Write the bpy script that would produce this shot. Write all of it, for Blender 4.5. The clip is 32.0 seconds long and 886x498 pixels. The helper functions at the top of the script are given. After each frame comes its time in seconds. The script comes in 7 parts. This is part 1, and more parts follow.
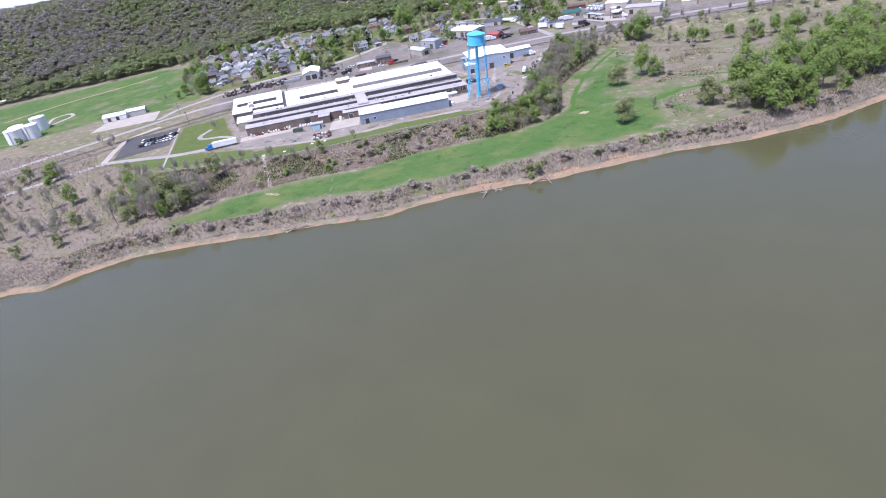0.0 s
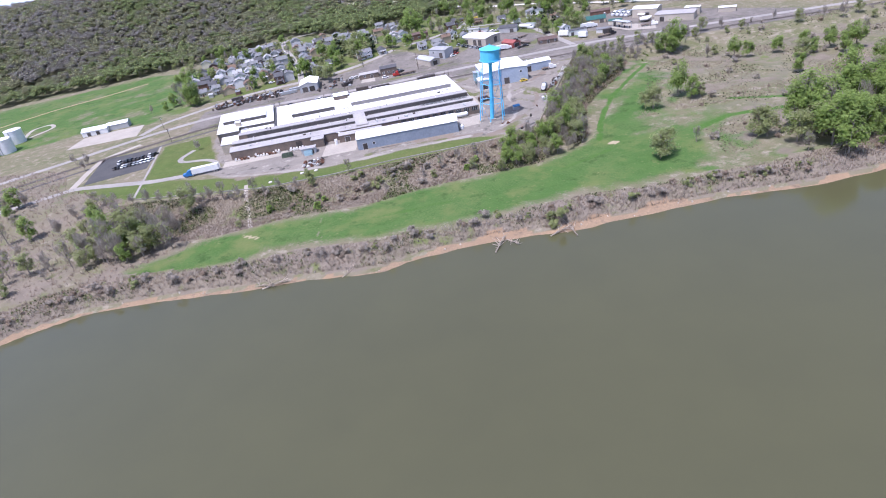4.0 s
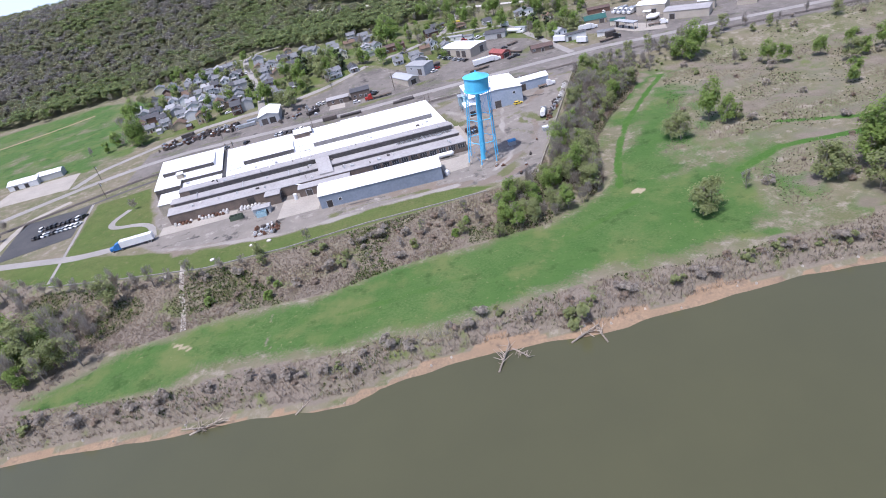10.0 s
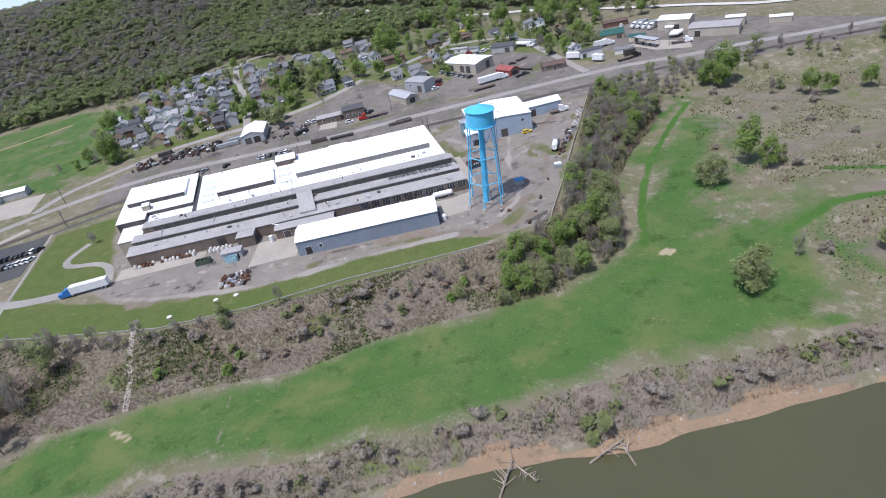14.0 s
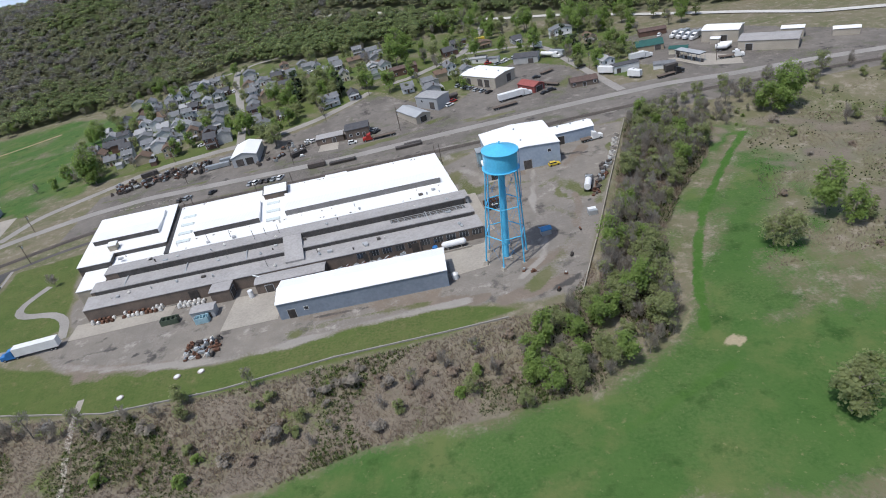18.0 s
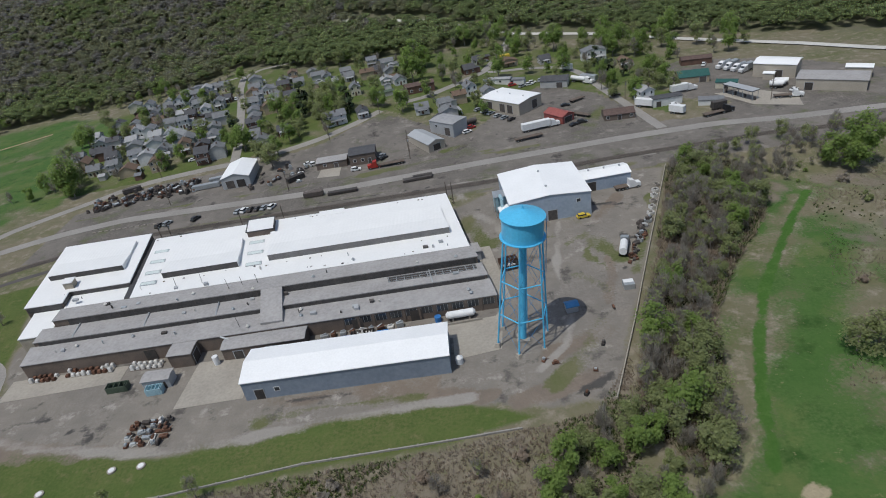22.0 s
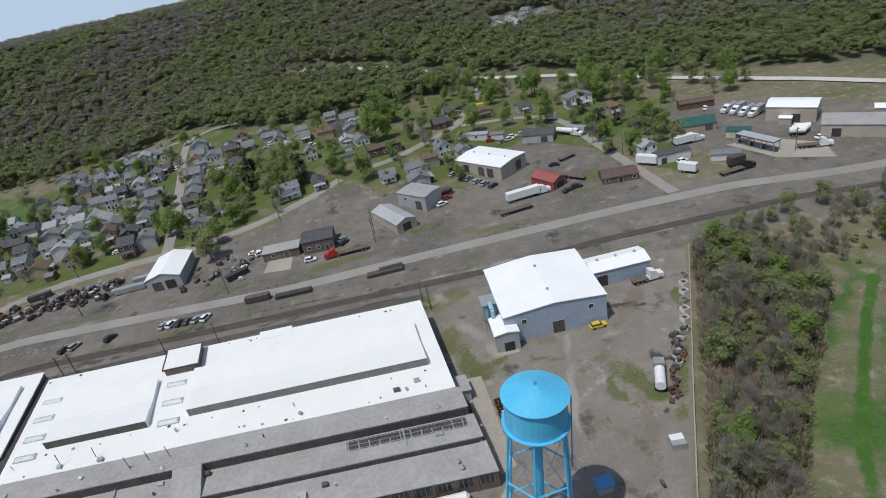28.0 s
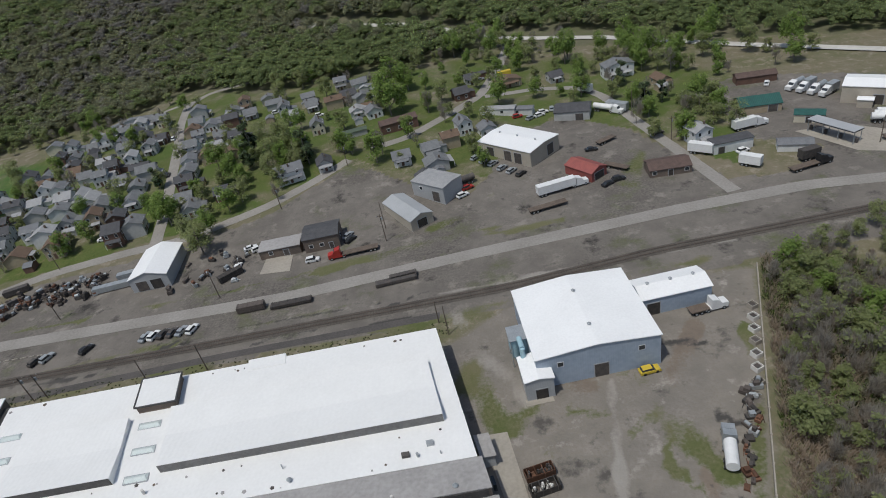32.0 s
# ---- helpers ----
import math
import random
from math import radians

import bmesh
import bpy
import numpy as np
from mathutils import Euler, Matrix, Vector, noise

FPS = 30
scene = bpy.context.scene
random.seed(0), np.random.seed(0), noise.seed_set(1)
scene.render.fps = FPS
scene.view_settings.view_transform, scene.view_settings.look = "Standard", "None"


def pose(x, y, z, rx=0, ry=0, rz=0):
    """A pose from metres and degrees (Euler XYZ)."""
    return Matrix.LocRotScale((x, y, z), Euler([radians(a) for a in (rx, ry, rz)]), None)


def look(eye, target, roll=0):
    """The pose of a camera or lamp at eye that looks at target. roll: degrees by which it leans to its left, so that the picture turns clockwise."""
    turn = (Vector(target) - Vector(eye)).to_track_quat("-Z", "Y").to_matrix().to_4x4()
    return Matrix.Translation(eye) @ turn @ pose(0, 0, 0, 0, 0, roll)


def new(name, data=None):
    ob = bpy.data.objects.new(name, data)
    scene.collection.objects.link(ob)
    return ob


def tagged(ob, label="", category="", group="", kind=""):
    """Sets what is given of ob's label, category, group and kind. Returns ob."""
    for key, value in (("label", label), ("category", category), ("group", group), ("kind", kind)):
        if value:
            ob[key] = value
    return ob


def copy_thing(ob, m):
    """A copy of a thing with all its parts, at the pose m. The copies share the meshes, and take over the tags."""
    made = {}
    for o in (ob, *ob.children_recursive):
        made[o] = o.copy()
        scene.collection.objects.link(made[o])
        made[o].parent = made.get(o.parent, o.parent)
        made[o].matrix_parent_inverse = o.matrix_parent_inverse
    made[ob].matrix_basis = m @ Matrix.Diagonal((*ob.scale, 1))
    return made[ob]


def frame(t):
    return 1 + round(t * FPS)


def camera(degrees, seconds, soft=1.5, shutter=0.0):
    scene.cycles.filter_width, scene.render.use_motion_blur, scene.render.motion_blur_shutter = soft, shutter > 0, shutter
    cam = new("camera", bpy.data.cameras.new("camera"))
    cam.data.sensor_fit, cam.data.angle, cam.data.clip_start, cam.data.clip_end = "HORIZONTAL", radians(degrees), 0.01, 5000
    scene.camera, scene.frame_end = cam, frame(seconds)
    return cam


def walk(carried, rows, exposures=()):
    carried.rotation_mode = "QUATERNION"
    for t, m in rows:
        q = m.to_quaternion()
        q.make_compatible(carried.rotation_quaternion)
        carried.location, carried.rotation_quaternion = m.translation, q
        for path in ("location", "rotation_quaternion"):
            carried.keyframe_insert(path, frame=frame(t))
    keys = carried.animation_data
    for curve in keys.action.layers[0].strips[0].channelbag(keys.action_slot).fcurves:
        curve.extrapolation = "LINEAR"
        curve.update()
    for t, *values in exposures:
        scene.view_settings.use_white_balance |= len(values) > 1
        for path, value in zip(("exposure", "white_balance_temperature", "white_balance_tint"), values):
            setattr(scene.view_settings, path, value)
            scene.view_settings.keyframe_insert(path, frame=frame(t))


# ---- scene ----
cam = camera(72.0, 32.0, soft=1.0)
# seconds, x, y, z, yaw, pitch, lean to the right
ROWS = [
    (0, 1.88, -4.01, 102.57, 0.220, -29.688, 10.892),
    (0.5, 2.73, 1.88, 102.49, 0.951, -29.680, 10.915),
    (1, 3.58, 7.76, 102.41, 1.108, -29.643, 10.609),
    (1.5, 4.40, 13.64, 102.35, 0.849, -29.522, 11.779),
    (2, 5.20, 19.49, 102.32, 1.033, -30.141, 12.438),
    (2.5, 5.99, 25.31, 102.32, 1.677, -30.293, 12.542),
    (3, 6.76, 31.09, 102.35, 1.505, -30.172, 11.978),
    (3.5, 7.52, 36.83, 102.40, 1.648, -30.305, 12.227),
    (4, 8.26, 42.54, 102.48, 1.479, -29.921, 10.775),
    (4.5, 9.00, 48.23, 102.57, 1.306, -29.844, 11.815),
    (6.5, 11.88, 70.38, 103.06, 1.811, -30.808, 13.346),
    (7, 12.70, 75.83, 103.15, 1.874, -30.504, 13.416),
    (7.5, 13.54, 81.24, 103.21, 1.087, -30.015, 12.185),
    (8, 14.40, 86.59, 103.23, 1.572, -30.655, 12.424),
    (8.5, 15.27, 91.88, 103.20, 1.977, -30.494, 11.934),
    (9, 16.15, 97.08, 103.13, 1.054, -30.286, 12.309),
    (9.5, 16.99, 102.19, 103.04, 1.240, -31.026, 13.539),
    (10, 17.77, 107.23, 102.94, 1.386, -30.902, 13.954),
    (10.5, 18.51, 112.19, 102.87, 1.890, -31.506, 14.257),
    (11, 19.24, 117.07, 102.83, 1.959, -31.155, 13.488),
    (11.5, 20.00, 121.84, 102.84, 2.040, -30.946, 12.646),
    (12, 20.80, 126.50, 102.87, 1.959, -31.029, 12.164),
    (12.5, 21.64, 131.06, 102.93, 1.368, -31.090, 11.791),
    (13, 22.51, 135.56, 103.00, 2.096, -31.418, 13.842),
    (13.5, 23.40, 140.05, 103.07, 1.710, -31.389, 12.549),
    (14, 24.28, 144.62, 103.13, 1.771, -31.025, 12.963),
    (14.5, 25.16, 149.32, 103.15, 0.916, -30.561, 12.268),
    (16.5, 27.45, 171.65, 101.88, 2.845, -31.417, 15.417),
    (17, 27.92, 176.65, 101.60, 3.130, -31.048, 14.685),
    (17.5, 28.39, 181.53, 101.34, 3.726, -31.747, 13.276),
    (18, 28.85, 186.29, 101.11, 3.521, -31.095, 12.863),
    (18.5, 29.30, 190.93, 100.90, 3.674, -31.439, 11.929),
    (19, 29.72, 195.50, 100.72, 4.652, -31.500, 13.637),
    (19.5, 30.10, 200.07, 100.56, 3.522, -32.124, 13.704),
    (20, 30.43, 204.65, 100.40, 5.010, -32.292, 13.537),
    (20.5, 30.72, 209.25, 100.25, 4.935, -31.648, 12.880),
    (21, 31.00, 213.82, 100.11, 5.351, -32.265, 11.876),
    (21.5, 31.29, 218.32, 99.99, 5.088, -32.261, 10.912),
    (22, 31.61, 222.71, 99.87, 4.729, -30.661, 10.155),
    (22.5, 31.97, 226.99, 99.75, 4.407, -29.416, 11.008),
    (23, 32.37, 231.18, 99.64, 3.928, -29.485, 12.567),
    (23.5, 32.78, 235.30, 99.52, 5.011, -31.988, 13.188),
    (24, 33.18, 239.41, 99.38, 3.990, -33.430, 11.291),
    (24.5, 33.52, 243.54, 99.21, 2.522, -32.201, 13.509),
    (25, 33.79, 247.71, 99.02, 3.707, -32.457, 15.868),
    (25.5, 34.02, 251.95, 98.83, 5.306, -31.899, 13.060),
    (27.5, 33.96, 269.76, 98.09, 4.622, -32.223, 13.706),
    (28, 33.99, 273.81, 98.19, 1.957, -28.330, 12.135),
    (28.5, 34.01, 277.80, 98.29, 1.869, -27.079, 14.669),
    (29, 34.04, 281.76, 98.37, 2.766, -29.411, 17.565),
    (29.5, 34.09, 285.72, 98.43, 3.528, -29.048, 15.628),
    (30, 34.18, 289.69, 98.47, 5.081, -32.797, 14.146),
    (30.5, 34.36, 293.63, 98.53, 3.704, -31.911, 13.014),
    (31, 34.55, 297.58, 98.58, 4.982, -32.374, 13.751),
    (31.5, 34.76, 301.56, 98.64, 5.045, -33.886, 14.577),
    (32, 34.98, 305.55, 98.71, 4.840, -32.458, 12.548),
]
EXPOSURES = [(0, 0.8, 5650, 25), (9, 0.62, 5750, 21), (14, 0.29, 5850, 15), (18, -0.02, 6050, 10), (20, -0.26, 6150, 9), (21, -0.31, 6150, 8), (23, -0.62, 6150, 7), (25.5, -0.68, 6150, 7), (28, -0.33, 6200, 7), (30, -0.43, 6250, 7), (32, -0.55, 6300, 7)]
walk(cam, [(t, pose(x, y, z, 0, 0, yaw) @ pose(0, 0, 0, 90 + pitch) @ pose(0, 0, 0, 0, 0, -lean)) for t, x, y, z, yaw, pitch, lean in ROWS], EXPOSURES)

# ---- light ----
SUN_UP, SUN_FROM = 68.0, (-0.71, -0.70)
world = bpy.data.worlds.new("sky")
scene.world = world
world.use_nodes = True
wn = world.node_tree.nodes
sky = wn.new("ShaderNodeTexSky")
sky.sky_type, sky.sun_disc = "NISHITA", False
sky.sun_elevation, sky.sun_rotation = radians(SUN_UP), math.atan2(SUN_FROM[0], SUN_FROM[1])
sky.dust_density = 2.0
wn["Background"].inputs["Strength"].default_value = 0.12
world.node_tree.links.new(sky.outputs[0], wn["Background"].inputs["Color"])
sun = new("sun", bpy.data.lights.new("sun", "SUN"))
sun.data.energy, sun.data.angle, sun.data.color = 3.4, radians(0.5), (1.0, 0.95, 0.88)
sun.matrix_world = look((SUN_FROM[0] * 100, SUN_FROM[1] * 100, 100 * math.tan(radians(SUN_UP))), (0, 0, 0))

# ---- materials ----
def mat(name, a, b=None, rough=0.85, metal=0.0, scale=0.6, fine=6.0, bump=0.0, per_object=0.0, per_island=0.0, contrast=0.5, spec=0.3, through_light=0.0, sparse=0.35):
    """A surface whose colour wanders between a and b at two scales, with fine relief."""
    m = bpy.data.materials.new(name)
    m.use_nodes = True
    nt = m.node_tree
    n, l = nt.nodes, nt.links
    p = n["Principled BSDF"]
    p.inputs["Roughness"].default_value, p.inputs["Metallic"].default_value = rough, metal
    p.inputs["Specular IOR Level"].default_value = spec
    b = b or tuple(c * 0.72 for c in a)
    tc = n.new("ShaderNodeTexCoord")
    big, small = n.new("ShaderNodeTexNoise"), n.new("ShaderNodeTexNoise")
    for tex, s in ((big, scale), (small, fine)):
        tex.inputs["Scale"].default_value = s
        tex.inputs["Detail"].default_value = 4
        l.new(tc.outputs["Object"], tex.inputs["Vector"])
    add = n.new("ShaderNodeMath")
    add.operation = "ADD"
    l.new(big.outputs["Fac"], add.inputs[0]), l.new(small.outputs["Fac"], add.inputs[1])
    ramp = n.new("ShaderNodeMapRange")
    ramp.inputs["From Min"].default_value, ramp.inputs["From Max"].default_value = 1.0 - contrast / 2, 1.0 + contrast / 2
    l.new(add.outputs[0], ramp.inputs["Value"])
    mix = n.new("ShaderNodeMix")
    mix.data_type = "RGBA"
    mix.inputs["A"].default_value, mix.inputs["B"].default_value = (*a, 1), (*b, 1)
    l.new(ramp.outputs["Result"], mix.inputs["Factor"])
    out = mix.outputs["Result"]
    amount = per_object or per_island
    if amount:
        src = n.new("ShaderNodeObjectInfo").outputs["Random"] if per_object else n.new("ShaderNodeNewGeometry").outputs["Random Per Island"]
        hs = n.new("ShaderNodeHueSaturation")
        val = n.new("ShaderNodeMapRange")
        val.inputs["To Min"].default_value, val.inputs["To Max"].default_value = 1 - amount, 1 + amount
        l.new(src, val.inputs["Value"]), l.new(val.outputs["Result"], hs.inputs["Value"])
        l.new(out, hs.inputs["Color"])
        out = hs.outputs["Color"]
    l.new(out, p.inputs["Base Color"])
    if through_light:
        tl, ms = n.new("ShaderNodeBsdfTranslucent"), n.new("ShaderNodeMixShader")
        l.new(out, tl.inputs["Color"])
        ms.inputs[0].default_value = through_light
        l.new(p.outputs[0], ms.inputs[1]), l.new(tl.outputs[0], ms.inputs[2])
        gaps, thin = n.new("ShaderNodeBsdfTransparent"), n.new("ShaderNodeMixShader")
        thin.inputs[0].default_value = sparse
        l.new(ms.outputs[0], thin.inputs[1]), l.new(gaps.outputs[0], thin.inputs[2])
        l.new(thin.outputs[0], n["Material Output"].inputs["Surface"])
    if bump:
        bp = n.new("ShaderNodeBump")
        bp.inputs["Strength"].default_value, bp.inputs["Distance"].default_value = 0.6, bump
        l.new(small.outputs["Fac"], bp.inputs["Height"]), l.new(bp.outputs["Normal"], p.inputs["Normal"])
    return m


def ribbed(m, axis, pitch, depth=0.03):
    """Adds the ribs of sheet metal to a material."""
    nt = m.node_tree
    n, l = nt.nodes, nt.links
    tc, wave, bp = n.new("ShaderNodeTexCoord"), n.new("ShaderNodeTexWave"), n.new("ShaderNodeBump")
    wave.bands_direction = axis
    wave.inputs["Scale"].default_value = 0.314 / pitch
    l.new(tc.outputs["Object"], wave.inputs["Vector"]), l.new(wave.outputs["Fac"], bp.inputs["Height"])
    bp.inputs["Distance"].default_value = depth
    l.new(bp.outputs["Normal"], n["Principled BSDF"].inputs["Normal"])
    return m


def roof_dirt(m, colour, low):
    """Adds scattered debris spots and drawn-out stains to a roof material."""
    n, l = m.node_tree.nodes, m.node_tree.links
    p = n["Principled BSDF"]
    base = p.inputs["Base Color"].links[0].from_socket
    tc = n.new("ShaderNodeTexCoord")
    mp = n.new("ShaderNodeMapping")
    mp.inputs["Scale"].default_value = (0.22, 0.75, 0.5)
    no = n.new("ShaderNodeTexNoise")
    no.inputs["Scale"].default_value, no.inputs["Detail"].default_value, no.inputs["Roughness"].default_value = 1.0, 6, 0.72
    l.new(tc.outputs["Object"], mp.inputs["Vector"]), l.new(mp.outputs["Vector"], no.inputs["Vector"])
    r = n.new("ShaderNodeMapRange")
    r.inputs["From Min"].default_value, r.inputs["From Max"].default_value = low, low + 0.09
    l.new(no.outputs["Fac"], r.inputs["Value"])
    x = n.new("ShaderNodeMix")
    x.data_type = "RGBA"
    x.inputs["B"].default_value = (*colour, 1)
    l.new(r.outputs["Result"], x.inputs["Factor"]), l.new(base, x.inputs["A"])
    l.new(x.outputs["Result"], p.inputs["Base Color"])
    return m


WHITE_ROOF = roof_dirt(ribbed(mat("white roof coating", (0.83, 0.825, 0.81), (0.745, 0.74, 0.725), 0.55, scale=0.12, fine=1.5, contrast=0.9), "X", 1.2, 0.02), (0.270, 0.252, 0.234), 0.72)
SHEET_WHITE = roof_dirt(ribbed(mat("white sheet roof", (0.87, 0.87, 0.865), (0.80, 0.80, 0.795), 0.45, scale=0.1, fine=2.0), "X", 0.6, 0.008), (0.5, 0.48, 0.45), 0.75)
GREY_ROOF = roof_dirt(ribbed(mat("weathered grey felt roof", (0.40, 0.385, 0.375), (0.27, 0.258, 0.25), 0.9, scale=0.15, fine=1.2, contrast=0.8), "X", 2.4, 0.05), (0.13, 0.12, 0.115), 0.66)
GREY_FACE = mat("weathered grey monitor wall", (0.21, 0.205, 0.20), (0.15, 0.145, 0.14), 0.8, scale=0.4, fine=2.0)
# near-black tone that also carries the shade of the roof steps
DARK_FACE = mat("dark face and shade tone", (0.045, 0.043, 0.042), (0.085, 0.08, 0.078), 0.5, scale=0.4, fine=2.0)
OLD_BRICK = mat("sooty brick", (0.20, 0.155, 0.125), (0.12, 0.10, 0.085), 0.9, scale=0.3, fine=5.0, bump=0.02)
CREAM_WALL = mat("stained cream wall", (0.42, 0.38, 0.30), (0.28, 0.25, 0.2), 0.9, scale=0.3)
BLUE_SHEET = ribbed(mat("pale blue sheet cladding", (0.37, 0.43, 0.51), (0.30, 0.355, 0.43), 0.45, scale=0.15, fine=1.0), "X", 0.5, 0.008)
SLATE_SHEET = ribbed(mat("slate blue sheet cladding", (0.25, 0.29, 0.345), (0.19, 0.225, 0.275), 0.5, scale=0.15, fine=1.0), "X", 0.5, 0.008)
GREY_SHEET = ribbed(mat("grey sheet cladding", (0.42, 0.43, 0.44), (0.34, 0.35, 0.36), 0.5, scale=0.15), "X", 0.5, 0.008)
TAN_SHEET = ribbed(mat("tan sheet cladding", (0.48, 0.43, 0.36), (0.38, 0.34, 0.28), 0.6, scale=0.15), "X", 0.5, 0.008)
TOWER_BLUE = mat("sky blue tower paint", (0.115, 0.52, 0.80), (0.095, 0.44, 0.70), 0.35, scale=0.25, fine=2.0, spec=0.5)
TOWER_DARK = mat("darker blue tower steel", (0.08, 0.26, 0.50), (0.06, 0.2, 0.4), 0.5, scale=0.5)
CONCRETE = mat("worn concrete", (0.40, 0.365, 0.31), (0.27, 0.245, 0.21), 0.9, scale=0.12, fine=1.2, bump=0.01, contrast=0.8)
PALE_SLAB = mat("pale concrete carriageway", (0.56, 0.54, 0.50), (0.46, 0.44, 0.40), 0.9, scale=0.05, fine=0.6)
ASPHALT = mat("dark asphalt", (0.055, 0.055, 0.058), (0.085, 0.083, 0.08), 0.9, scale=0.1, fine=2.0)
ROAD = mat("bleached road surface", (0.33, 0.31, 0.285), (0.225, 0.21, 0.19), 0.92, scale=0.08, fine=1.5, contrast=0.7)
BALLAST = mat("grey brown ballast", (0.135, 0.118, 0.10), (0.07, 0.062, 0.055), 0.95, scale=0.2, fine=3.0, bump=0.05)
CINDER = mat("dark cinder strip", (0.075, 0.07, 0.066), (0.11, 0.10, 0.095), 0.95, scale=0.15, fine=2.0)
RAIL_STEEL = mat("rusty rail", (0.12, 0.075, 0.05), (0.2, 0.15, 0.12), 0.5, metal=0.7)
SLEEPER = mat("creosoted sleeper", (0.115, 0.098, 0.082), (0.085, 0.073, 0.062), 0.9)
RUST = mat("rusted iron", (0.16, 0.075, 0.045), (0.09, 0.055, 0.04), 0.8, scale=0.8, per_object=0.35)
DARK_IRON = mat("dark machine iron", (0.05, 0.048, 0.047), (0.10, 0.085, 0.075), 0.7, scale=0.9, per_object=0.4)
STEEL = mat("galvanised steel", (0.46, 0.48, 0.49), (0.34, 0.36, 0.37), 0.45, metal=0.4)
TIMBER = mat("grey pole timber", (0.16, 0.125, 0.10), (0.10, 0.08, 0.065), 0.9)
TYRE = mat("tyre rubber", (0.02, 0.02, 0.02), (0.04, 0.038, 0.036), 0.8)
GLASS_DARK = mat("dark window glass", (0.03, 0.035, 0.04), (0.055, 0.06, 0.065), 0.08, spec=0.7)
WHITE_PAINT = mat("white paint", (0.78, 0.78, 0.77), (0.66, 0.66, 0.65), 0.45, scale=0.5)
OFF_WHITE = mat("off-white wrapped bundles", (0.72, 0.70, 0.66), (0.5, 0.48, 0.44), 0.7, scale=0.6, per_object=0.1)
BLACK = mat("black paint", (0.02, 0.02, 0.022), (0.04, 0.04, 0.042), 0.35)
RED_PAINT = mat("red paint", (0.42, 0.045, 0.035), (0.3, 0.035, 0.03), 0.4)
RED_ROOF = ribbed(mat("red sheet roof", (0.33, 0.10, 0.085), (0.25, 0.08, 0.07), 0.55), "X", 0.6, 0.03)
GREEN_ROOF = ribbed(mat("green sheet roof", (0.035, 0.115, 0.1), (0.03, 0.085, 0.075), 0.5), "X", 0.6, 0.03)
BROWN_ROOF = mat("brown shingle roof", (0.14, 0.095, 0.08), (0.09, 0.065, 0.058), 0.9, fine=4.0)
YELLOW = mat("yellow paint", (0.62, 0.46, 0.05), (0.5, 0.36, 0.05), 0.5)
BLUE_PAINT = mat("bright blue paint", (0.05, 0.2, 0.5), (0.04, 0.15, 0.38), 0.45)
PALE_BLUE = mat("pale blue paint", (0.40, 0.57, 0.62), (0.32, 0.47, 0.53), 0.5)
OLIVE = mat("olive green paint", (0.10, 0.13, 0.09), (0.07, 0.09, 0.065), 0.6)
SAND = mat("wet sandy shore", (0.42, 0.30, 0.19), (0.30, 0.21, 0.13), 0.8)
DRIFT = mat("bleached driftwood", (0.40, 0.34, 0.27), (0.25, 0.21, 0.17), 0.9, per_object=0.25)
BARK = mat("grey bark", (0.24, 0.21, 0.18), (0.165, 0.142, 0.12), 0.95)
TWIG = mat("bare grey brown twigs", (0.46, 0.415, 0.355), (0.34, 0.305, 0.26), 0.95, scale=0.05, fine=0.4, per_island=0.25, through_light=0.55)
LEAF = mat("fresh spring leaves", (0.28, 0.38, 0.105), (0.205, 0.29, 0.08), 0.75, scale=0.06, fine=0.5, per_island=0.2, through_light=0.55)
LEAF_DULL = mat("olive budding leaves", (0.33, 0.37, 0.165), (0.255, 0.29, 0.13), 0.8, scale=0.06, fine=0.5, per_island=0.2, through_light=0.55)
LEAF_DARK = mat("dark evergreen needles", (0.12, 0.16, 0.08), (0.085, 0.12, 0.06), 0.85, per_island=0.3, through_light=0.3)
BRUSH = mat("dry grey brown brush", (0.40, 0.325, 0.255), (0.285, 0.23, 0.18), 0.95, scale=0.05, fine=0.3, per_island=0.2, through_light=0.5)
WEEDS = mat("rank green weeds", (0.15, 0.22, 0.05), (0.11, 0.165, 0.04), 0.9, scale=0.05, fine=0.3, per_island=0.2, through_light=0.5)
WOOD_GREY = mat("bare hillside crowns", (0.25, 0.24, 0.215), (0.18, 0.173, 0.155), 0.95, scale=0.11, fine=0.35, per_island=0.15, through_light=0.5, sparse=0.45)
WOOD_GREEN = mat("leafing hillside crowns", (0.225, 0.275, 0.115), (0.15, 0.19, 0.078), 0.9, scale=0.11, fine=0.35, per_island=0.15, through_light=0.5, sparse=0.45)
WOOD_OLIVE = mat("olive hillside crowns", (0.25, 0.26, 0.155), (0.17, 0.18, 0.105), 0.9, scale=0.11, fine=0.35, per_island=0.15, through_light=0.5, sparse=0.45)


def water_material():
    m = mat("muddy green brown river", (0.077, 0.0755, 0.0365), (0.071, 0.070, 0.0345), 0.1, scale=0.01, fine=0.05, spec=0.5)
    n, l = m.node_tree.nodes, m.node_tree.links
    tc, no, bp = n.new("ShaderNodeTexCoord"), n.new("ShaderNodeTexNoise"), n.new("ShaderNodeBump")
    no.inputs["Scale"].default_value, no.inputs["Detail"].default_value = 0.9, 6
    bp.inputs["Strength"].default_value, bp.inputs["Distance"].default_value = 0.25, 0.05
    l.new(tc.outputs["Object"], no.inputs["Vector"]), l.new(no.outputs["Fac"], bp.inputs["Height"])
    l.new(bp.outputs["Normal"], n["Principled BSDF"].inputs["Normal"])
    return m


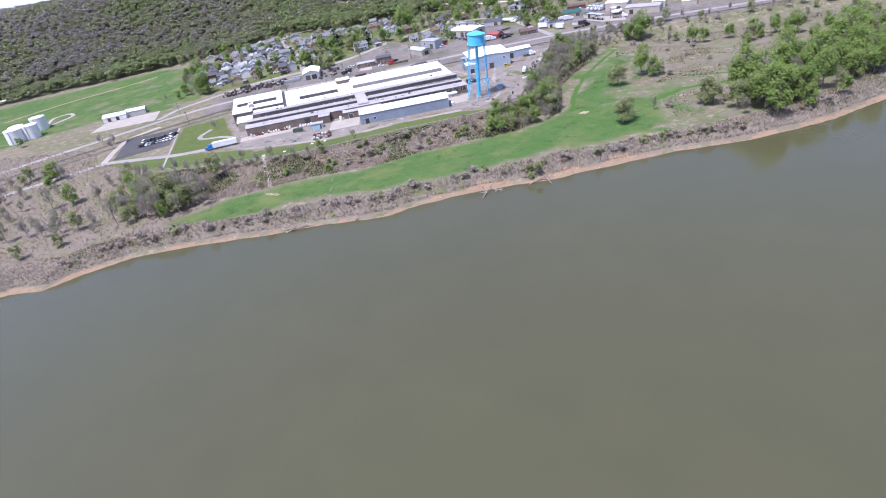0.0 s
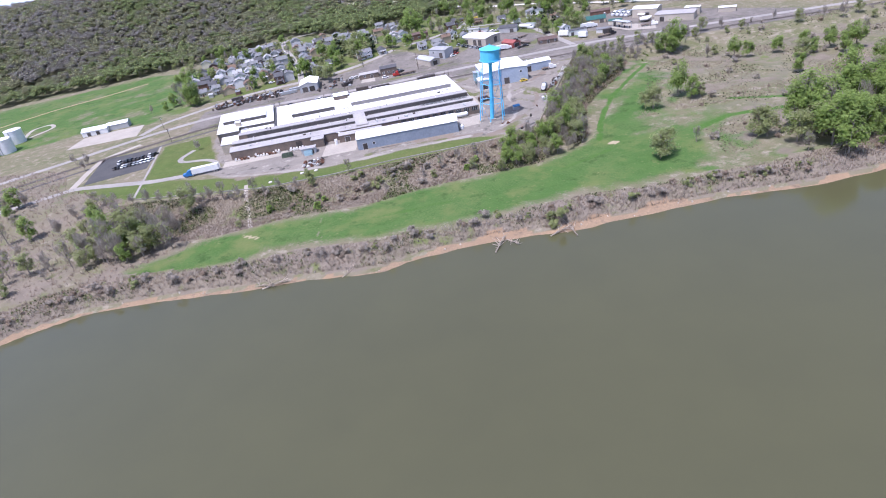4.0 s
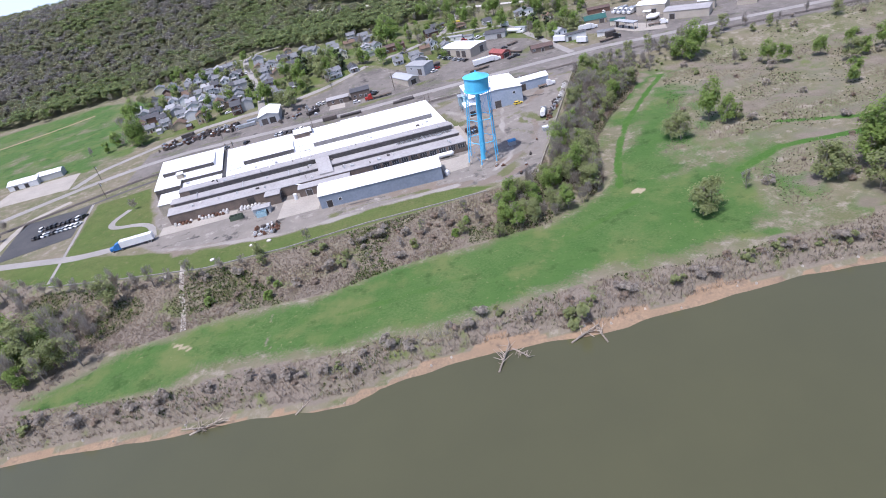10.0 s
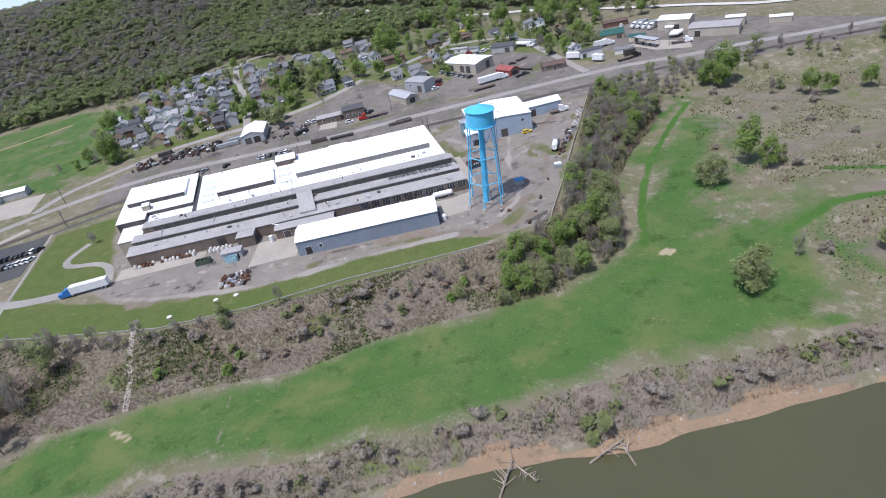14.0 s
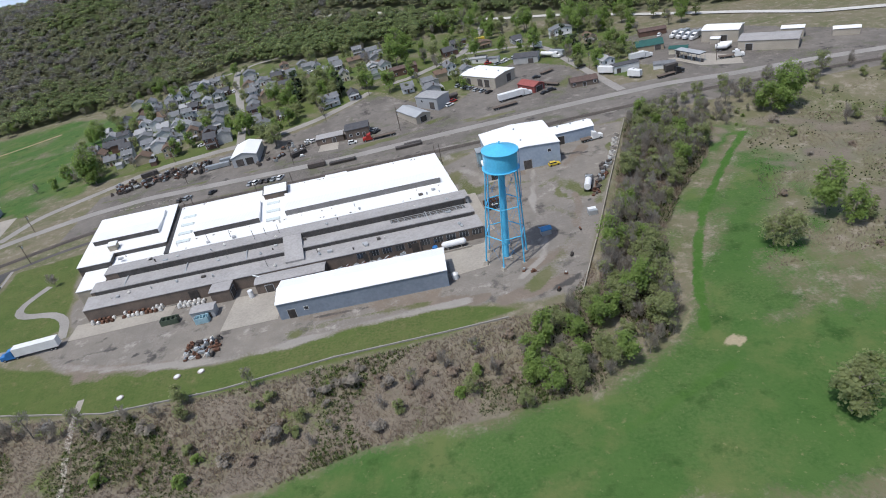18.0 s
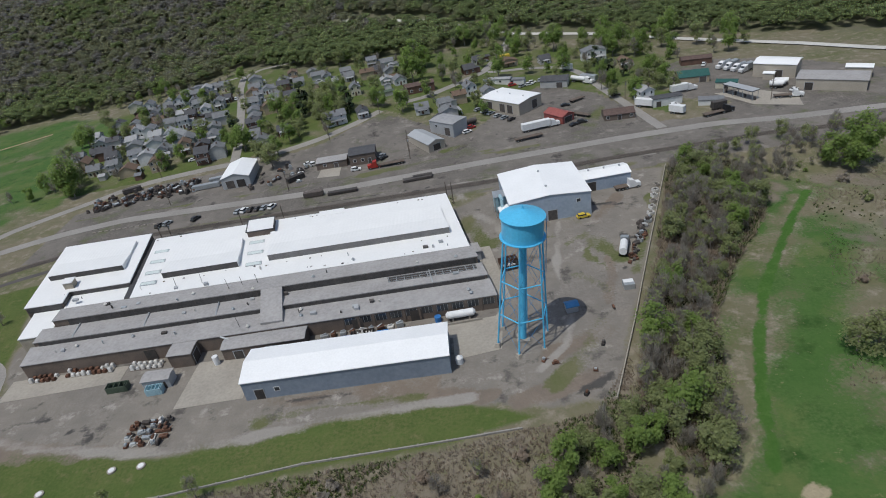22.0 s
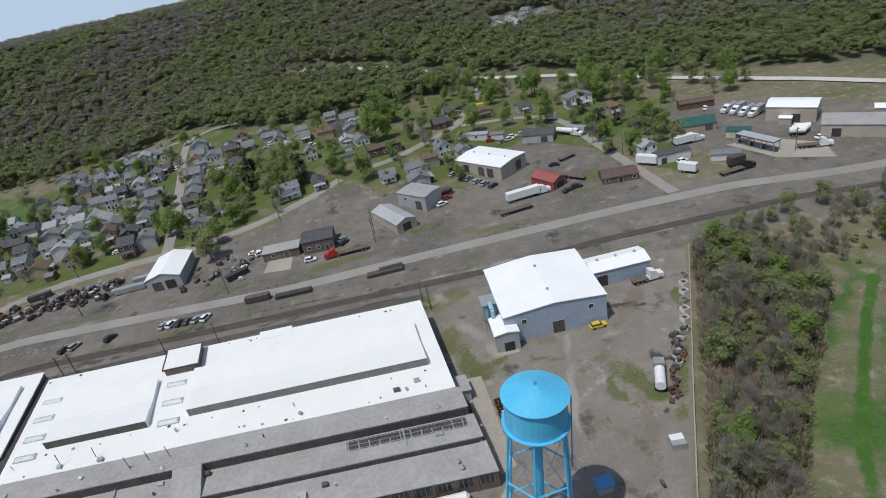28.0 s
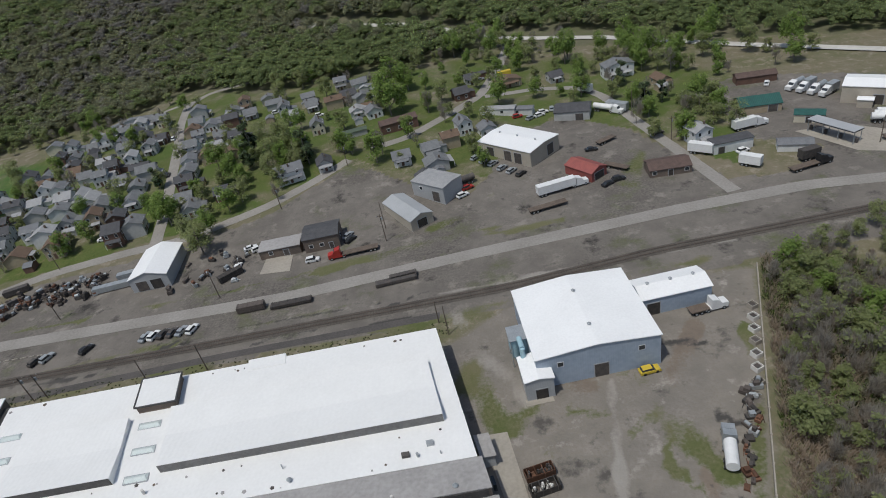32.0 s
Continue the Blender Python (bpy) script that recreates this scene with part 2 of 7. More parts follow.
def ground_material():
    """Soil, lawn, meadow, gravel, litter and sand, mixed by the cover layers of the ground."""
    m = bpy.data.materials.new("ground cover")
    m.use_nodes = True
    n, l = m.node_tree.nodes, m.node_tree.links
    p = n["Principled BSDF"]
    p.inputs["Roughness"].default_value, p.inputs["Specular IOR Level"].default_value = 0.95, 0.15
    tc = n.new("ShaderNodeTexCoord")

    def noise_at(scale, detail=5, rough=0.6):
        t = n.new("ShaderNodeTexNoise")
        t.inputs["Scale"].default_value, t.inputs["Detail"].default_value, t.inputs["Roughness"].default_value = scale, detail, rough
        l.new(tc.outputs["Object"], t.inputs["Vector"])
        return t.outputs["Fac"]

    wide, mid, fine = noise_at(0.03), noise_at(0.18), noise_at(1.3)

    def blend(fac, a, b):
        x = n.new("ShaderNodeMix")
        x.data_type = "RGBA"
        l.new(fac, x.inputs["Factor"])
        for key, c in (("A", a), ("B", b)):
            if isinstance(c, tuple):
                x.inputs[key].default_value = (*c, 1)
            else:
                l.new(c, x.inputs[key])
        return x.outputs["Result"]

    def span(v, lo, hi):
        r = n.new("ShaderNodeMapRange")
        r.inputs["From Min"].default_value, r.inputs["From Max"].default_value = lo, hi
        l.new(v, r.inputs["Value"])
        return r.outputs["Result"]

    def two(c1, c2, c3):
        return blend(span(fine, 0.35, 0.68), blend(span(mid, 0.38, 0.62), c1, c2), blend(span(wide, 0.4, 0.6), c2, c3))

    def stained(base, spot, f, lo, hi, detail=7):
        return blend(span(noise_at(f, detail, 0.68), lo, hi), base, spot)

    soil = stained(two((0.14, 0.132, 0.072), (0.19, 0.165, 0.118), (0.10, 0.118, 0.05)), (0.26, 0.228, 0.178), 0.22, 0.52, 0.66)
    gravel = stained(two((0.25, 0.226, 0.198), (0.185, 0.168, 0.148), (0.222, 0.198, 0.165)), (0.098, 0.09, 0.081), 0.11, 0.56, 0.66)
    gravel = stained(gravel, (0.33, 0.305, 0.27), 0.16, 0.58, 0.68)
    yard = stained(two((0.145, 0.131, 0.117), (0.20, 0.181, 0.160), (0.108, 0.097, 0.087)), (0.055, 0.051, 0.047), 0.09, 0.56, 0.68)
    yard = stained(yard, (0.25, 0.228, 0.2), 0.14, 0.56, 0.68)
    yard = stained(yard, (0.115, 0.125, 0.065), 0.06, 0.56, 0.7)
    grass = stained(two((0.046, 0.104, 0.024), (0.066, 0.126, 0.032), (0.095, 0.140, 0.046)), (0.14, 0.15, 0.066), 0.35, 0.6, 0.74)
    covers = {
        "lawn": stained(two((0.064, 0.098, 0.025), (0.089, 0.123, 0.034), (0.128, 0.132, 0.051)), (0.162, 0.145, 0.072), 0.3, 0.57, 0.72),
        "meadow": stained(stained(stained(grass, (0.118, 0.145, 0.05), 0.05, 0.48, 0.66), (0.036, 0.08, 0.018), 0.12, 0.54, 0.68), (0.2, 0.195, 0.1), 0.7, 0.63, 0.74),
        "litter": stained(two((0.225, 0.19, 0.15), (0.165, 0.14, 0.112), (0.15, 0.135, 0.09)), (0.125, 0.145, 0.055), 0.09, 0.56, 0.66),
        "gravel": gravel,
        "yard": yard,
        "dirt": two((0.221, 0.183, 0.149), (0.170, 0.140, 0.115), (0.200, 0.162, 0.128)),
        "weedy": two((0.109, 0.123, 0.049), (0.157, 0.147, 0.085), (0.090, 0.109, 0.040)),
        "wet": two((0.062, 0.058, 0.055), (0.085, 0.08, 0.075), (0.07, 0.066, 0.06)),
        "sand": stained(two((0.31, 0.22, 0.14), (0.25, 0.175, 0.112), (0.20, 0.15, 0.105)), (0.15, 0.115, 0.085), 0.3, 0.55, 0.68),
        "floor": two((0.135, 0.125, 0.085), (0.11, 0.12, 0.06), (0.14, 0.13, 0.095)),
        "pale": two((0.33, 0.31, 0.28), (0.27, 0.25, 0.225), (0.3, 0.275, 0.24)),
        "mown": stained(two((0.042, 0.105, 0.018), (0.055, 0.122, 0.023), (0.07, 0.13, 0.03)), (0.08, 0.14, 0.036), 0.25, 0.52, 0.66),
        "hay": two((0.378, 0.324, 0.216), (0.306, 0.261, 0.171), (0.270, 0.234, 0.144)),
    }
    col = soil
    for key, c in covers.items():
        at = n.new("ShaderNodeAttribute")
        at.attribute_name = key
        edge = n.new("ShaderNodeMath")
        edge.operation = "MULTIPLY_ADD"
        l.new(mid, edge.inputs[0])
        edge.inputs[1].default_value = 0.5
        l.new(at.outputs["Fac"], edge.inputs[2])
        frayed = n.new("ShaderNodeMath")
        frayed.operation = "MULTIPLY_ADD"
        l.new(fine, frayed.inputs[0])
        frayed.inputs[1].default_value = 0.6
        l.new(edge.outputs[0], frayed.inputs[2])
        col = blend(span(frayed.outputs[0], 0.90, 1.2), col, c)
    l.new(col, p.inputs["Base Color"])
    bp = n.new("ShaderNodeBump")
    bp.inputs["Strength"].default_value, bp.inputs["Distance"].default_value = 0.7, 0.25
    l.new(fine, bp.inputs["Height"]), l.new(bp.outputs["Normal"], p.inputs["Normal"])
    return m

# ---- lie of the land ----
EDGE = np.array([(-900, 300), (-260, 318), (-190, 330), (-140, 318), (-74, 304), (-43, 305), (18, 311), (55, 317), (75, 366), (100, 428), (130, 432), (200, 429), (260, 423), (900, 372)], float)
SHORE = np.array([(-900, 190), (-260, 192), (-177, 220), (-162, 217.5), (-150, 225), (-131, 232), (-112, 233), (-89, 231.5), (-65, 229), (-50, 229.3), (-38, 228), (-28, 226.3), (-18, 226.2), (-8, 230), (7, 232.2), (22, 233.6), (36, 232.3), (52, 230.6), (63, 232.6), (77, 233), (92, 234.5), (108, 235.5), (123, 234), (139, 233), (161, 235), (178, 238), (207, 248), (260, 272), (900, 420)], float)
FOOT = np.array([(-1500, 520), (-400, 600), (-245, 640), (-205, 655), (-160, 665), (-125, 680), (-95, 655), (-60, 642), (10, 640), (70, 655), (150, 610), (240, 560), (600, 420), (1500, 300)], float)


def smooth(a, b, v):
    s = np.clip((v - a) / (b - a), 0, 1)
    return s * s * (3 - 2 * s)


def outside(x, y):
    """Signed distance to the plateau's edge: positive on the river side."""
    best, sign = np.full(np.shape(x), 1e9), np.zeros(np.shape(x))
    for (ax, ay), (bx, by) in zip(EDGE[:-1], EDGE[1:]):
        dx, dy = bx - ax, by - ay
        s = np.clip(((x - ax) * dx + (y - ay) * dy) / (dx * dx + dy * dy), 0, 1)
        px, py = x - ax - s * dx, y - ay - s * dy
        d, side = np.hypot(px, py), (dx * py - dy * px)
        near = d < best - 1e-6
        sign, best = np.where(near, np.where(side < 0, 1.0, -1.0), sign), np.where(near, d, best)
    return best * sign


def height(x, y):
    """The ground's height: plateau, slope, meadow, bank, river bed and hills."""
    x, y = np.asarray(x, float), np.asarray(y, float)
    z = -4.0 * smooth(0, 24, outside(x, y))
    up = y - np.interp(x, SHORE[:, 0], SHORE[:, 1])
    z = np.where(up < 14, np.minimum(z, -8 + 1.0 * smooth(0, 4.6, up) + 2.4 * smooth(4.4, 6.6, up) + 0.6 * smooth(6.6, 12, up) - 4 * smooth(0, 12, -up)), z)
    z = z + 5.0 * smooth(465, 545, y) * (1 - smooth(0, 80, x)) * (1 - smooth(120, 180, -x))
    back = y - np.interp(x, FOOT[:, 0], FOOT[:, 1])
    west = 1 - smooth(-150, 250, x)
    z = z + (14 + 42 * west) * smooth(0, 330, back) - 130 * smooth(420, 1800, back)
    return z


def z_at(x, y):
    return float(height(x, y))


def eastward(x, y):
    """The lots past the side street bend south with the road."""
    return x, y - float(14.0 * smooth(118, 185, x) * smooth(452, 470, y))


def mesh_object(name, verts, faces, material, parent=None):
    me = bpy.data.meshes.new(name)
    me.from_pydata([tuple(v) for v in verts], [], faces)
    me.update()
    ob = new(name, me)
    for m in material if isinstance(material, (list, tuple)) else [material]:
        me.materials.append(m)
    ob.parent = parent
    return ob


def inside(poly, x, y):
    hit, (jx, jy) = np.zeros(x.shape, bool), poly[-1]
    for ix, iy in poly:
        cross = ((iy > y) != (jy > y)) & (x < (jx - ix) * (y - iy) / (jy - iy + 1e-9) + ix)
        hit, jx, jy = hit ^ cross, ix, iy
    return hit


def feather(poly, x, y, width):
    """One inside a plot, nought outside it, with a soft edge."""
    d = near_line(poly + poly[:1], x, y)
    return np.clip(0.5 + np.where(inside(poly, x, y), d, -d) / width, 0, 1)


def near_line(points, x, y):
    best = np.full(x.shape, 1e9)
    for (ax, ay), (bx, by) in zip(points[:-1], points[1:]):
        dx, dy = bx - ax, by - ay
        s = np.clip(((x - ax) * dx + (y - ay) * dy) / (dx * dx + dy * dy), 0, 1)
        best = np.minimum(best, np.hypot(x - ax - s * dx, y - ay - s * dy))
    return best


def spread(lo, hi, step, far, grow=1.25):
    mid = list(np.arange(lo, hi, step))
    a, b, out_a, out_b = mid[0], mid[-1], [], []
    s = step
    while a > far[0]:
        s = min(s * grow, 260)
        a -= s
        out_a.append(a)
    s = step
    while b < far[1]:
        s = min(s * grow, 260)
        b += s
        out_b.append(b)
    return np.array(out_a[::-1] + mid + out_b)


MEADOW = [(-120, 254), (-92, 268), (-56, 275), (-44, 273), (-25, 274), (-5, 280), (21, 283), (52, 285), (72, 296), (86, 315), (103, 344), (132, 379), (140, 376), (114, 340), (98, 312), (97, 300), (118, 298), (140, 306), (141, 301), (120, 288), (113, 262), (99, 256), (82, 251), (56, 252), (29, 249), (4, 246), (-23, 246), (-46, 250), (-62, 254), (-88, 250)]
YARD_GRAVEL = [(-112, 338), (-100, 326), (-82, 322), (-46, 316), (-6, 321), (24, 323), (40, 318), (55, 318), (75, 366), (100, 428), (40, 430), (22, 418), (-125, 418), (-118, 380), (-104, 345)]
LAWN_STRIP = [(-140, 338), (-120, 334), (-100, 326), (-82, 322), (-46, 316), (-6, 321), (24, 323), (38, 316), (18, 311), (-43, 305), (-74, 304), (-140, 318)]
LAWN_WEST = [(-152, 398), (-126, 404), (-118, 378), (-108, 350), (-125, 341), (-190, 350), (-190, 334), (-140, 320), (-120, 332), (-145, 345)]
TOWN_LAWN = [(-190, 480), (-200, 620), (-100, 690), (60, 640), (120, 600), (150, 560), (118, 478), (95, 520), (70, 545), (40, 500), (8, 512), (-12, 530), (-40, 505), (-120, 488)]
TRACK_FIELD = [(80, 296), (86, 322), (98, 350), (124, 390), (138, 406), (150, 398), (134, 366), (122, 340), (113, 318), (122, 298)]
LIME = [(-120, 247), (-104, 244.5), (-86, 244), (-72, 245), (-62, 251), (-70, 259), (-86, 258), (-104, 256), (-122, 254)]
FIELD = [(-460, 420), (-300, 430), (-235, 462), (-180, 458), (-158, 476), (-185, 610), (-240, 632), (-460, 575)]
DARK_YARD = [(-145, 420), (100, 430), (200, 432), (262, 425), (262, 446), (190, 459), (112, 472), (95, 520), (75, 545), (50, 530), (40, 500), (30, 488), (8, 508), (-12, 526), (-40, 500), (-72, 488), (-118, 482), (-145, 462)]
TRUCK_YARD = [(124, 465), (190, 459), (262, 446), (215, 500), (190, 531), (152, 552), (126, 548), (131, 508), (128, 496), (146, 482)]
LITTER_SLOPE = [(-150, 316), (-74, 303), (-43, 304), (18, 310), (50, 315), (62, 332), (52, 286), (21, 284), (-5, 281), (-25, 275), (-56, 276), (-92, 270), (-150, 276)]
WEST_SCRUB = [(-320, 230), (-320, 420), (-205, 385), (-190, 352), (-140, 318), (-120, 300), (-95, 290), (-100, 262), (-130, 245)]
EAST_SCRUB = [(104, 318), (128, 372), (140, 410), (240, 432), (300, 430), (300, 290), (160, 262), (120, 262), (122, 290), (160, 305), (150, 318)]

xs = spread(-262, 262, 1.7, (-4200, 4200))
ys = spread(214, 560, 1.7, (-3000, 3000), 1.12)
gx, gy = np.meshgrid(xs, ys)
gz = height(gx, gy)
rough = np.array([noise.noise((x * 0.06, y * 0.06, 0.0)) + 0.5 * noise.noise((x * 0.17, y * 0.17, 3.0)) for x, y in zip(gx.ravel(), gy.ravel())]).reshape(gx.shape)
wild = smooth(0, 10, outside(gx, gy)) * smooth(8, 16, gy - np.interp(gx, SHORE[:, 0], SHORE[:, 1]))
gz = gz + rough * (0.35 * wild + 0.05)
nx, ny = len(xs), len(ys)
quads = [(j * nx + i, j * nx + i + 1, (j + 1) * nx + i + 1, (j + 1) * nx + i) for j in range(ny - 1) for i in range(nx - 1)]
ground = mesh_object("ground", np.stack([gx.ravel(), gy.ravel(), gz.ravel()], -1), quads, ground_material())
tagged(ground, "river flats, lawns, gravel yards and wooded hillside", "ground", kind="structure")
for f in ground.data.polygons:
    f.use_smooth = True
up = gy - np.interp(gx, SHORE[:, 0], SHORE[:, 1])
back = gy - np.interp(gx, FOOT[:, 0], FOOT[:, 1])
wob = rough * 4
PALE_TRACKS = [([(56, 398), (54, 388), (52, 376), (50.5, 366)], 1.5), ([(24, 428), (29, 412), (36, 402), (38, 396)], 3.0), ([(-110, 333), (-82, 323.5), (-46, 317.5), (-6, 322), (24, 324)], 2.2), ([(40, 330), (48, 338), (52, 352)], 1.6), ([(100, 440), (60, 440), (20, 438)], 1.6)]
TRACKS = [[(80, 300), (86, 318), (92, 334), (100, 350), (111, 367), (126, 388), (138, 403)], [(118, 294), (140, 303), (165, 300), (185, 297)], [(148, 322), (172, 312), (196, 305)]]
MOWN = [([(80, 300), (86, 318), (92, 334), (100, 350), (111, 367), (126, 388), (138, 403)], 1.9), ([(120, 292), (140, 302), (165, 300), (185, 297)], 2.4), ([(150, 322), (172, 312), (196, 305)], 2.0), ([(-60, 266), (-20, 262), (40, 268), (82, 288)], 2.2)]
WET = [([(-92, 428), (-80, 429)], 1.3), ([(-76, 429.5), (-68, 430)], 0.9), ([(-30, 430), (-12, 431)], 1.2), ([(2, 431), (14, 432)], 0.8), ([(-120, 424), (-104, 427)], 1.2), ([(70, 408), (80, 405)], 1.6), ([(72, 386), (77, 383)], 1.3), ([(66, 372), (70, 368)], 1.2), ([(-100, 330), (-82, 334)], 1.4), ([(-75, 330), (-66, 326)], 1.0), ([(48, 322), (56, 326)], 1.5), ([(-20, 330), (-4, 329)], 1.0), ([(30, 438.5), (90, 444)], 0.9), ([(-60, 437), (20, 439.5)], 0.8)]
WEEDY = [([(26, 424), (27, 405), (31, 392)], 5.0), ([(36, 392), (46, 398)], 2.6), ([(62, 386), (65, 366)], 1.6), ([(-40, 323), (-10, 326), (14, 327)], 2.0), ([(90, 410), (84, 392), (72, 364)], 1.8), ([(20, 428), (90, 434)], 2.6), ([(-115, 418), (-40, 420), (18, 421)], 2.2), ([(-130, 428), (-60, 436.5), (0, 440)], 1.6), ([(-140, 456), (-60, 457), (60, 466)], 1.6), ([(50, 330), (58, 346)], 3.0), ([(-16, 462), (40, 468)], 2.0), ([(84, 480), (92, 500)], 5.0), ([(60, 400), (66, 384), (72, 372)], 2.6), ([(46, 392), (58, 386), (70, 390)], 2.2), ([(-100, 424), (-30, 426), (16, 428)], 3.0), ([(56, 366), (62, 358)], 3.0), ([(44, 326), (52, 334)], 3.2), ([(34, 392), (40, 380)], 2.4), ([(20, 474), (30, 478)], 3.0)]
DIRT = [([(-45, 270), (-46, 262), (-43, 252)], 1.0), ([(-96, 325), (-84, 321), (-70, 319)], 3.2), ([(-28, 329), (0, 331), (16, 331)], 2.6), ([(36, 322), (52, 326)], 4.0), ([(40, 396), (52, 398)], 3.0), ([(-17, 349), (12, 351)], 3.0), ([(44, 336), (58, 340)], 4.0), ([(61, 352), (68, 374)], 2.6), ([(-110, 332), (-88, 325), (-62, 321)], 3.0), ([(0, 328), (30, 326)], 3.0), ([(66, 392), (74, 404), (80, 412)], 3.0)]
bank_top = lambda x: np.interp(x, [-200, -130, -87, -34, -10, 8, 24, 36, 57, 80, 98, 140, 220], [24, 18, 13.5, 17, 16, 8.5, 9, 15, 18, 14, 12, 17, 22])
touch = lambda runs, wave=0.35: np.maximum.reduce([smooth(w * 1.25, w * 0.35, near_line(p, gx + wob * wave, gy + wob * wave)) for p, w in runs])
cover = {
    "lawn": np.maximum(feather(LAWN_STRIP, gx + wob * 0.4, gy + wob * 0.4, 4), feather(LAWN_WEST, gx + wob * 0.3, gy + wob * 0.3, 4)) + inside(TOWN_LAWN, gx, gy) * (0.62 + 0.5 * rough),
    "meadow": np.maximum(np.maximum(feather(MEADOW, gx + wob * 1.2, gy + wob * 1.2, 16), np.maximum(feather(FIELD, gx + wob, gy + wob, 12) * (0.68 + 0.45 * rough), np.maximum(feather(LIME, gx + wob, gy + wob, 8) * 0.8, feather(TRACK_FIELD, gx + wob * 1.5, gy + wob * 1.5, 14) * (0.6 + 0.4 * rough)))), (0.5 + 0.8 * rough - 0.2 * smooth(120, 150, gx)) * smooth(10, 22, outside(gx, gy)) * smooth(12, 18, up) * smooth(60, 110, gx)),
    "pale": touch(PALE_TRACKS, 0.1) * (0.58 + 0.5 * rough),
    "litter": np.maximum((inside(LITTER_SLOPE, gx + wob * 0.5, gy + wob * 0.5) | inside(WEST_SCRUB, gx, gy)) * (0.62 + 0.3 * rough) * (1 - 0.8 * feather(LIME, gx + wob, gy + wob, 8)), ((up > 2.5) & (up < bank_top(gx) + wob * 0.9)) * 0.8) + smooth(104, 150, gx + wob * 4) * smooth(12, 24, up) * smooth(10, 20, outside(gx, gy)) * (0.36 + 0.7 * rough - 0.3 * feather(TRACK_FIELD, gx, gy, 16)) * (near_line(TRACKS[0], gx, gy) > 3.2),
    "gravel": feather(YARD_GRAVEL, gx + wob * 0.3, gy + wob * 0.3, 5) * (0.9 + 0.3 * rough),
    "yard": (inside(DARK_YARD, gx, gy) | inside(TRUCK_YARD, gx, gy)) * (0.9 + 0.2 * rough),
    "dirt": touch(DIRT, 0.9) * (0.6 + 0.6 * rough),
    "weedy": touch(WEEDY, 0.9) * (0.52 + 0.75 * rough),
    "wet": touch(WET, 0.9) * (0.65 + 0.7 * rough),
    "sand": ((up > -4) & (up < 1.7 + wob * 0.8 + 1.7 * smooth(-20, 20, gx) * (1 - smooth(90, 110, gx)))) * 1.0,
    "floor": smooth(-6, 8, back + wob * 2),
    "mown": touch(MOWN[:3], 0.3) * (0.85 + 0.4 * rough) + touch(MOWN[3:], 0.5) * (0.42 + 0.4 * rough),
    "hay": smooth(2.6, 1.2, np.hypot((gx - 84.5) * 0.7 + wob * 0.3, gy - 294)) + 0.45 * smooth(1.6, 0.6, near_line([(70, 298), (76, 302), (80, 309)], gx + wob * 0.3, gy)) + 0.75 * smooth(1.6, 0.6, near_line([(-76, 266), (-70, 262)], gx, gy)),
}
for key, values in cover.items():
    layer = ground.data.attributes.new(key, "FLOAT", "POINT")
    layer.data.foreach_set("value", np.clip(values, 0, 1).ravel().astype(np.float32))

water = mesh_object("water", [(-4200, -3000, -8), (4200, -3000, -8), (4200, 300, -8), (700, 372, -8), (260, 278, -8), (-4200, 278, -8)], [(0, 1, 2, 3, 4, 5)], water_material())
tagged(water, "wide calm muddy green-brown river", "river", kind="structure")


def strip(name, points, width, material, lift=0.06, label="", category="road", step=3.0, skirt=0.0):
    """A band that follows the land along a line."""
    points = [eastward(*p) for p in points]
    line = []
    for (ax, ay), (bx, by) in zip(points[:-1], points[1:]):
        count = max(1, int(math.hypot(bx - ax, by - ay) / step))
        line += [(ax + (bx - ax) * k / count, ay + (by - ay) * k / count) for k in range(count)]
    line.append(points[-1])
    line = np.array(line, float)
    for _ in range(3):
        line[1:-1] = (line[:-2] + 2 * line[1:-1] + line[2:]) / 4
    way = np.gradient(line, axis=0)
    side = np.stack([way[:, 1], -way[:, 0]], -1) / np.hypot(way[:, 0], way[:, 1])[:, None]
    cols = []
    for k, (px, py) in enumerate(line):
        w = width / 2 * (1 + 0.05 * noise.noise((px * 0.2, py * 0.2, 1.0)))
        for s in (-1, -0.33, 0.33, 1):
            x, y = px + side[k][0] * w * s, py + side[k][1] * w * s
            cols.append((x, y, z_at(x, y) + lift))
    faces = [(4 * k + c, 4 * k + c + 4, 4 * k + c + 5, 4 * k + c + 1) for k in range(len(line) - 1) for c in range(3)]
    ob = mesh_object(name, cols, faces, material)
    return tagged(ob, label, category, kind="structure")


def slab(name, poly, material, lift=0.08, label="", category="paving", thick=0.12):
    """A flat sheet of paving with an edge."""
    poly = [eastward(*p) for p in poly]
    bm = bmesh.new()
    vs = [bm.verts.new((x, y, z_at(x, y) + lift)) for x, y in poly]
    f = bm.faces.new(vs)
    if f.calc_center_median().z and f.normal.z < 0:
        f.normal_flip()
    r = bmesh.ops.extrude_face_region(bm, geom=[f])
    for v in r["geom"]:
        if isinstance(v, bmesh.types.BMVert):
            v.co.z -= thick
    bmesh.ops.recalc_face_normals(bm, faces=bm.faces)
    bmesh.ops.triangulate(bm, faces=[f for f in bm.faces if len(f.verts) > 4])
    me = bpy.data.meshes.new(name)
    bm.to_mesh(me), bm.free()
    me.materials.append(material)
    return tagged(new(name, me), label, category, kind="structure")


